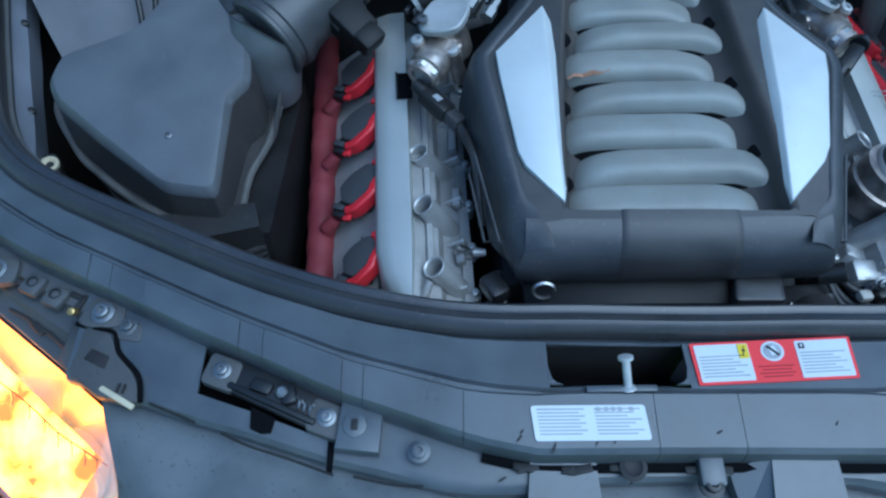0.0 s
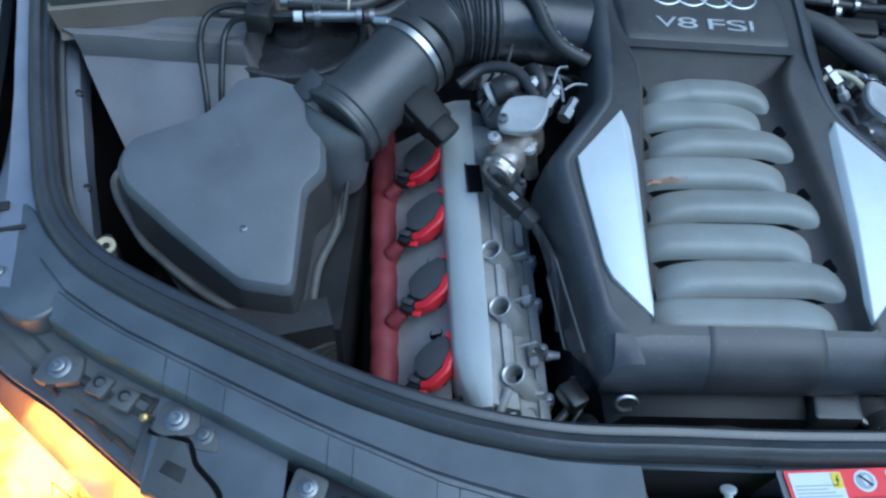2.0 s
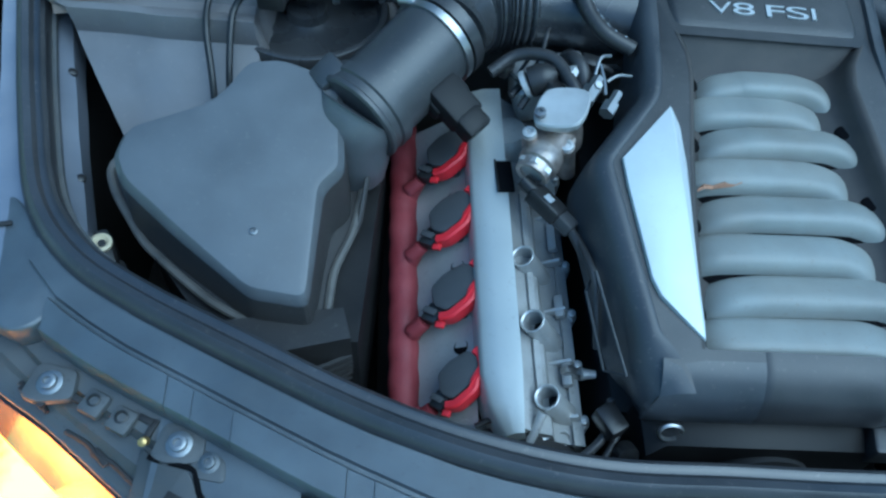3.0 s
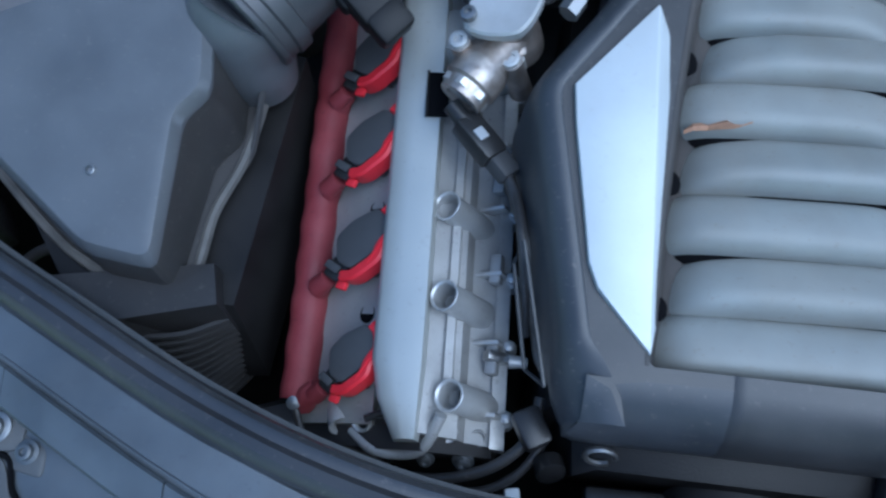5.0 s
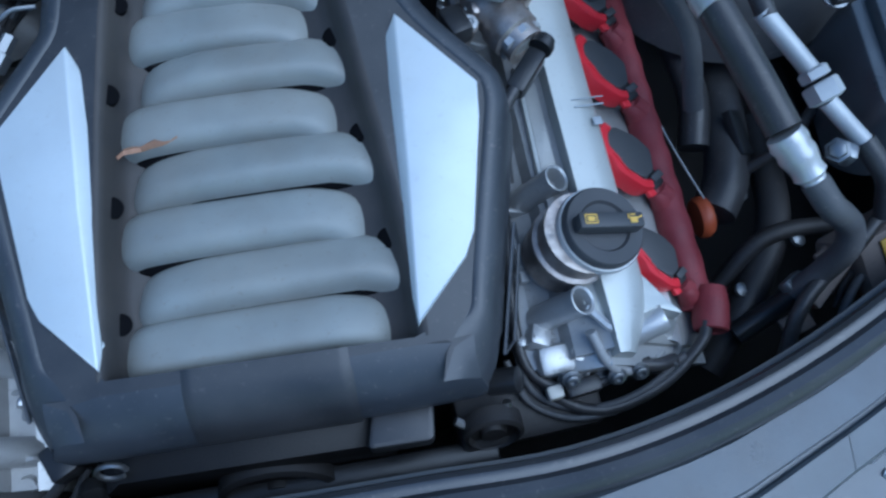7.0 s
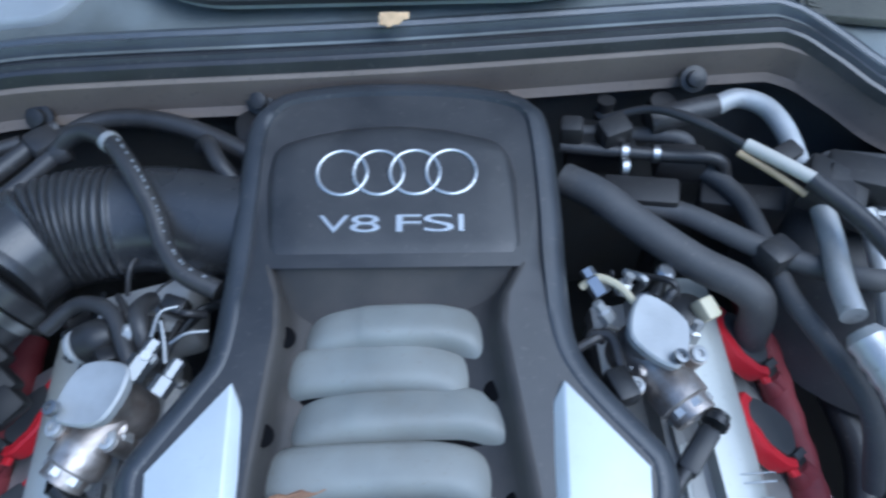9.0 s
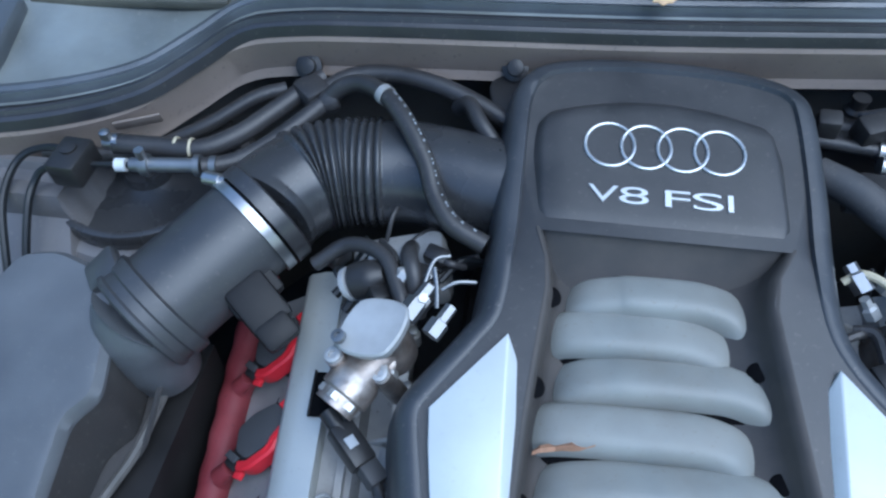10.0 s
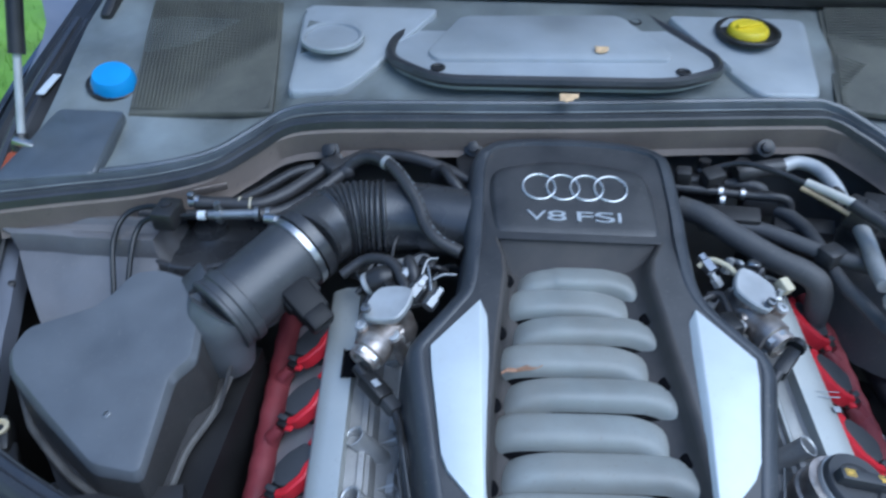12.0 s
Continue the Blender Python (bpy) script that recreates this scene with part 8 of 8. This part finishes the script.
la = thing("latch_mechanism", (-0.375, 0.29, 0.70), "greasy black bonnet latch with steel bolts and spring", "latch")
part("latch_base", boxed((-0.383, 0.293, 0.743), (0.115, 0.036, 0.008), (0, 0, -24), 0.003), BLACK, la)
part("latch_cradle", boxed((-0.387, 0.281, 0.746), (0.09, 0.006, 0.012), (0, 0, -24), 0.002), BRAKE, la)
part("latch_cradle", boxed((-0.372, 0.311, 0.748), (0.075, 0.005, 0.012), (0, 0, -24), 0.002), BRAKE, la)
part("latch_lever", boxed((-0.398, 0.298, 0.747), (0.022, 0.014, 0.008), (0, 0, -20), 0.004), BRAKE, la)
part("latch_hook", boxed((-0.372, 0.289, 0.748), (0.014, 0.020, 0.010), (0, 0, 15), 0.004), BRAKE, la)
part("latch_pivot", lathe(B(), (-0.378, 0.291, 0.749), (0, -0.1, 1), [(0, 0.0055), (0.004, 0.0055), (0.006, 0.0035)], 14), BOLT, la)
part("latch_spring", sweep(B(), [(-0.366 + 0.0013 * k, 0.2825 - 0.0006 * k + 0.0055 * math.sin(k * 1.57), 0.749 + 0.004 * math.cos(k * 1.57)) for k in range(15)], 0.0011, 6, 3), BRIGHT, la, "bright coil spring")
part("latch_box", boxed((-0.352, 0.305, 0.752), (0.02, 0.014, 0.014), (0, 0, -20), 0.003), BLACK, la)
for x, y in ((-0.436, 0.313), (-0.336, 0.268)):
    part("lug", plate(B(), rounded([(x - 0.020, y - 0.010), (x + 0.012, y - 0.022), (x + 0.019, y + 0.008), (x - 0.012, y + 0.02)], 0.006), 0.7485, 0.010, 0.002), SLAM_DIRTY, la)
    bolt((x, y, 0.7485), (0, -0.1, 1), 0.0058, la, BOLT)
tp = thing("trim_plate", (-0.30, 0.255, 0.72), "small grey trim plate with a slotted clip", "trim")
part("plate", plate(B(), [(-0.3225, 0.287), (-0.3265, 0.238), (-0.288, 0.234), (-0.286, 0.268)][::-1], 0.755, 0.012, 0.002), SLAM, tp)
part("clip", lathe(B(), (-0.310, 0.258, 0.755), (0, -0.1, 1), [(0, 0.011), (0.002, 0.0105), (0.003, 0.007)], 16), SLAM, tp)
part("slot", boxed((-0.310, 0.258, 0.758), (0.006, 0.01, 0.002), (0, 0, 0), 0.0005), DARK, tp)
bolt((-0.254, 0.236, 0.752), (0, -0.15, 1), 0.0065, tp, SLAM, "dark_clip")
# right counterpart that shows past the seal
rb = thing("headlamp_bracket", (0.5, 0.36, 0.68), "black headlamp bracket with a steel bolt beyond the seal", "bracket")
rows = []
for x in np.linspace(0.42, 0.74, 9):
    y = under(x)
    rows.append([Vector((x, y + 0.02, 0.742)), Vector((x, y - 0.004, 0.741)), Vector((x - 0.008, y - 0.035, 0.736)), Vector((x - 0.012, y - 0.045, 0.715)), Vector((x - 0.02, y - 0.085, 0.705))])
solid(part("bracket_sheet", strip(rows), SLAM_DIRTY, rb), 0.003)
part("bracket_bar", boxed((0.455, 0.345, 0.748), (0.05, 0.018, 0.01), (0, 0, 25), 0.003), SLAM, rb)
part("bolt_pad", plate(B(), rounded([(0.462, 0.315), (0.50, 0.325), (0.495, 0.358), (0.47, 0.352)], 0.007), 0.748, 0.012, 0.002), BOLT, rb)
bolt((0.482, 0.337, 0.748), (0, -0.1, 1), 0.0095, rb, BRIGHT)
part("lead", hose([(0.45, 0.32, 0.74), (0.47, 0.305, 0.745), (0.50, 0.305, 0.74)], 0.004), BRIGHT, rb)

# ---- headlamp ----
for s in (-1, 1):
    hl = thing("headlamp", (s * 0.66, 0.3, 0.45), "clear headlamp with its amber indicator lit" if s < 0 else "clear glass headlamp with an unlit indicator", "headlamp", "headlamps")
    E = [(0.815, 0.492, 0.700), (0.80, 0.468, 0.708), (0.745, 0.428, 0.712), (0.693, 0.397, 0.712), (0.63, 0.352, 0.710), (0.577, 0.314, 0.706), (0.555, 0.297, 0.702), (0.545, 0.27, 0.695), (0.530, 0.235, 0.685), (0.516, 0.20, 0.672)]
    rows = []
    for k, (x, y, z) in enumerate(E):
        t = k / (len(E) - 1)
        ox, oy = 0.075 * (1 - t) + 0.018, -0.06 - 0.12 * min(1, 0.25 + t)
        rows.append([Vector((s * (x + f * ox), y + f * oy, z - dz)) for f, dz in ((0, 0), (0.2, 0.001), (0.45, 0.010), (0.75, 0.034), (0.93, 0.085), (1, 0.17))])
    ob = solid(part("lens", strip(rows), LENS, hl, "clear convex lens"), 0.003)
    ob.visible_shadow = False
    rows2 = [[r[0] + Vector((0, -0.004, -0.006)), r[0] + Vector((0, 0.004, -0.04)), r[0] * 0.8 + r[5] * 0.2 + Vector((0, 0.0, -0.05)), r[5] * 0.4 + r[0] * 0.6 + Vector((0, 0.0, -0.045)), r[5] * 0.7 + r[0] * 0.3 + Vector((0, 0.01, -0.04)), r[5] + Vector((0, 0.006, 0.0))] for r in rows]
    part("reflector", strip(rows2), REFLECTOR, hl, "bright ribbed reflector")
    part("rim", sweep(B(), [(s * x, y + 0.003, z + 0.001) for x, y, z in E], 0.003, 8, 3), SLAM, hl)
    for x, y, z, r in ((0.615, 0.265, 0.595, 0.04), (0.70, 0.325, 0.60, 0.036)):
        part("projector", lathe(B(), (s * x, y + 0.03, z), (s * 0.1, -1, 0.5), [(0, r * 0.7), (0.03, r), (0.045, r), (0.05, r * 0.9), (0.05, 0)], 24), ALLOY, hl)
    # the indicator: a wide fluted bowl along the outer side
    bowl = []
    for k in range(15):
        t = k / 14
        c = Vector((s * (0.83 - 0.265 * t), 0.452 - 0.205 * t, 0.672 - 0.014 * t))
        o = Vector((s * 0.038, -0.055, 0))
        w = 0.0022 * (k % 2)
        bowl.append([c - o * 0.15 + Vector((0, 0, 0.012 + w)), c + o * 0.25 + Vector((0, 0, 0.002 + w)), c + o * 0.65 + Vector((0, 0, -0.012 + w)), c + o * 1.05 + Vector((0, 0, -0.038))])
    part("indicator", strip(bowl), FLASHER if s < 0 else AMBER_LENS, hl, "glowing amber indicator" if s < 0 else "amber indicator")
    # fluted divider across the bowl
    arc = spline([Vector((s * x, y, 0.676)) for x, y in ((0.690, 0.338), (0.646, 0.3095), (0.609, 0.2816), (0.578, 0.2633), (0.551, 0.2478))], 4)
    part("divider", sweep(B(), arc, 0.0008, 5, 1), AMBER_PLASTIC, hl)
    for q in arc[:-1:2]:
        part("flute", sweep(B(), [q, q + Vector((-s * 0.003, -0.007, -0.001)), q + Vector((-s * 0.004, -0.014, -0.003))], 0.0006, 5, 2), AMBER_PLASTIC, hl)
    part("mount_tab", boxed((s * 0.5297, 0.2898, 0.7405), (0.040, 0.0055, 0.004), (0, 0, s * 29), 0.0015), CREAM, hl)
    # painted corner below the lamp
    cor = [[r[5] + Vector((0, 0, 0.03)), r[5] + Vector((s * 0.015, -0.02, 0.028)), r[5] + Vector((s * 0.05, -0.05, 0.01)), r[5] + Vector((s * 0.075, -0.075, -0.12)), r[5] + Vector((s * 0.07, -0.07, -0.38))] for r in rows]
    cor = [[p + Vector((s * 0.03, 0.12, 0.02)) for p in cor[0]], [p + Vector((s * 0.02, 0.05, 0.01)) for p in cor[0]]] + cor
    solid(part("bumper_corner", strip(cor), PAINT, car, "dark painted bumper corner"), 0.003)
# front bumper skin closing the nose
bm = strip([[Vector((x, LIP_Y(abs(x)) - 0.13 - 0.10 * (1 - (x / 0.9) ** 2) + 0.35 * max(0, abs(x) - 0.6), z)) for z in (0.58, 0.45, 0.3, 0.18)] for x in np.linspace(-0.62, 0.62, 15)])
solid(part("bumper", bm, PAINT, car, "dark painted bumper"), 0.004)
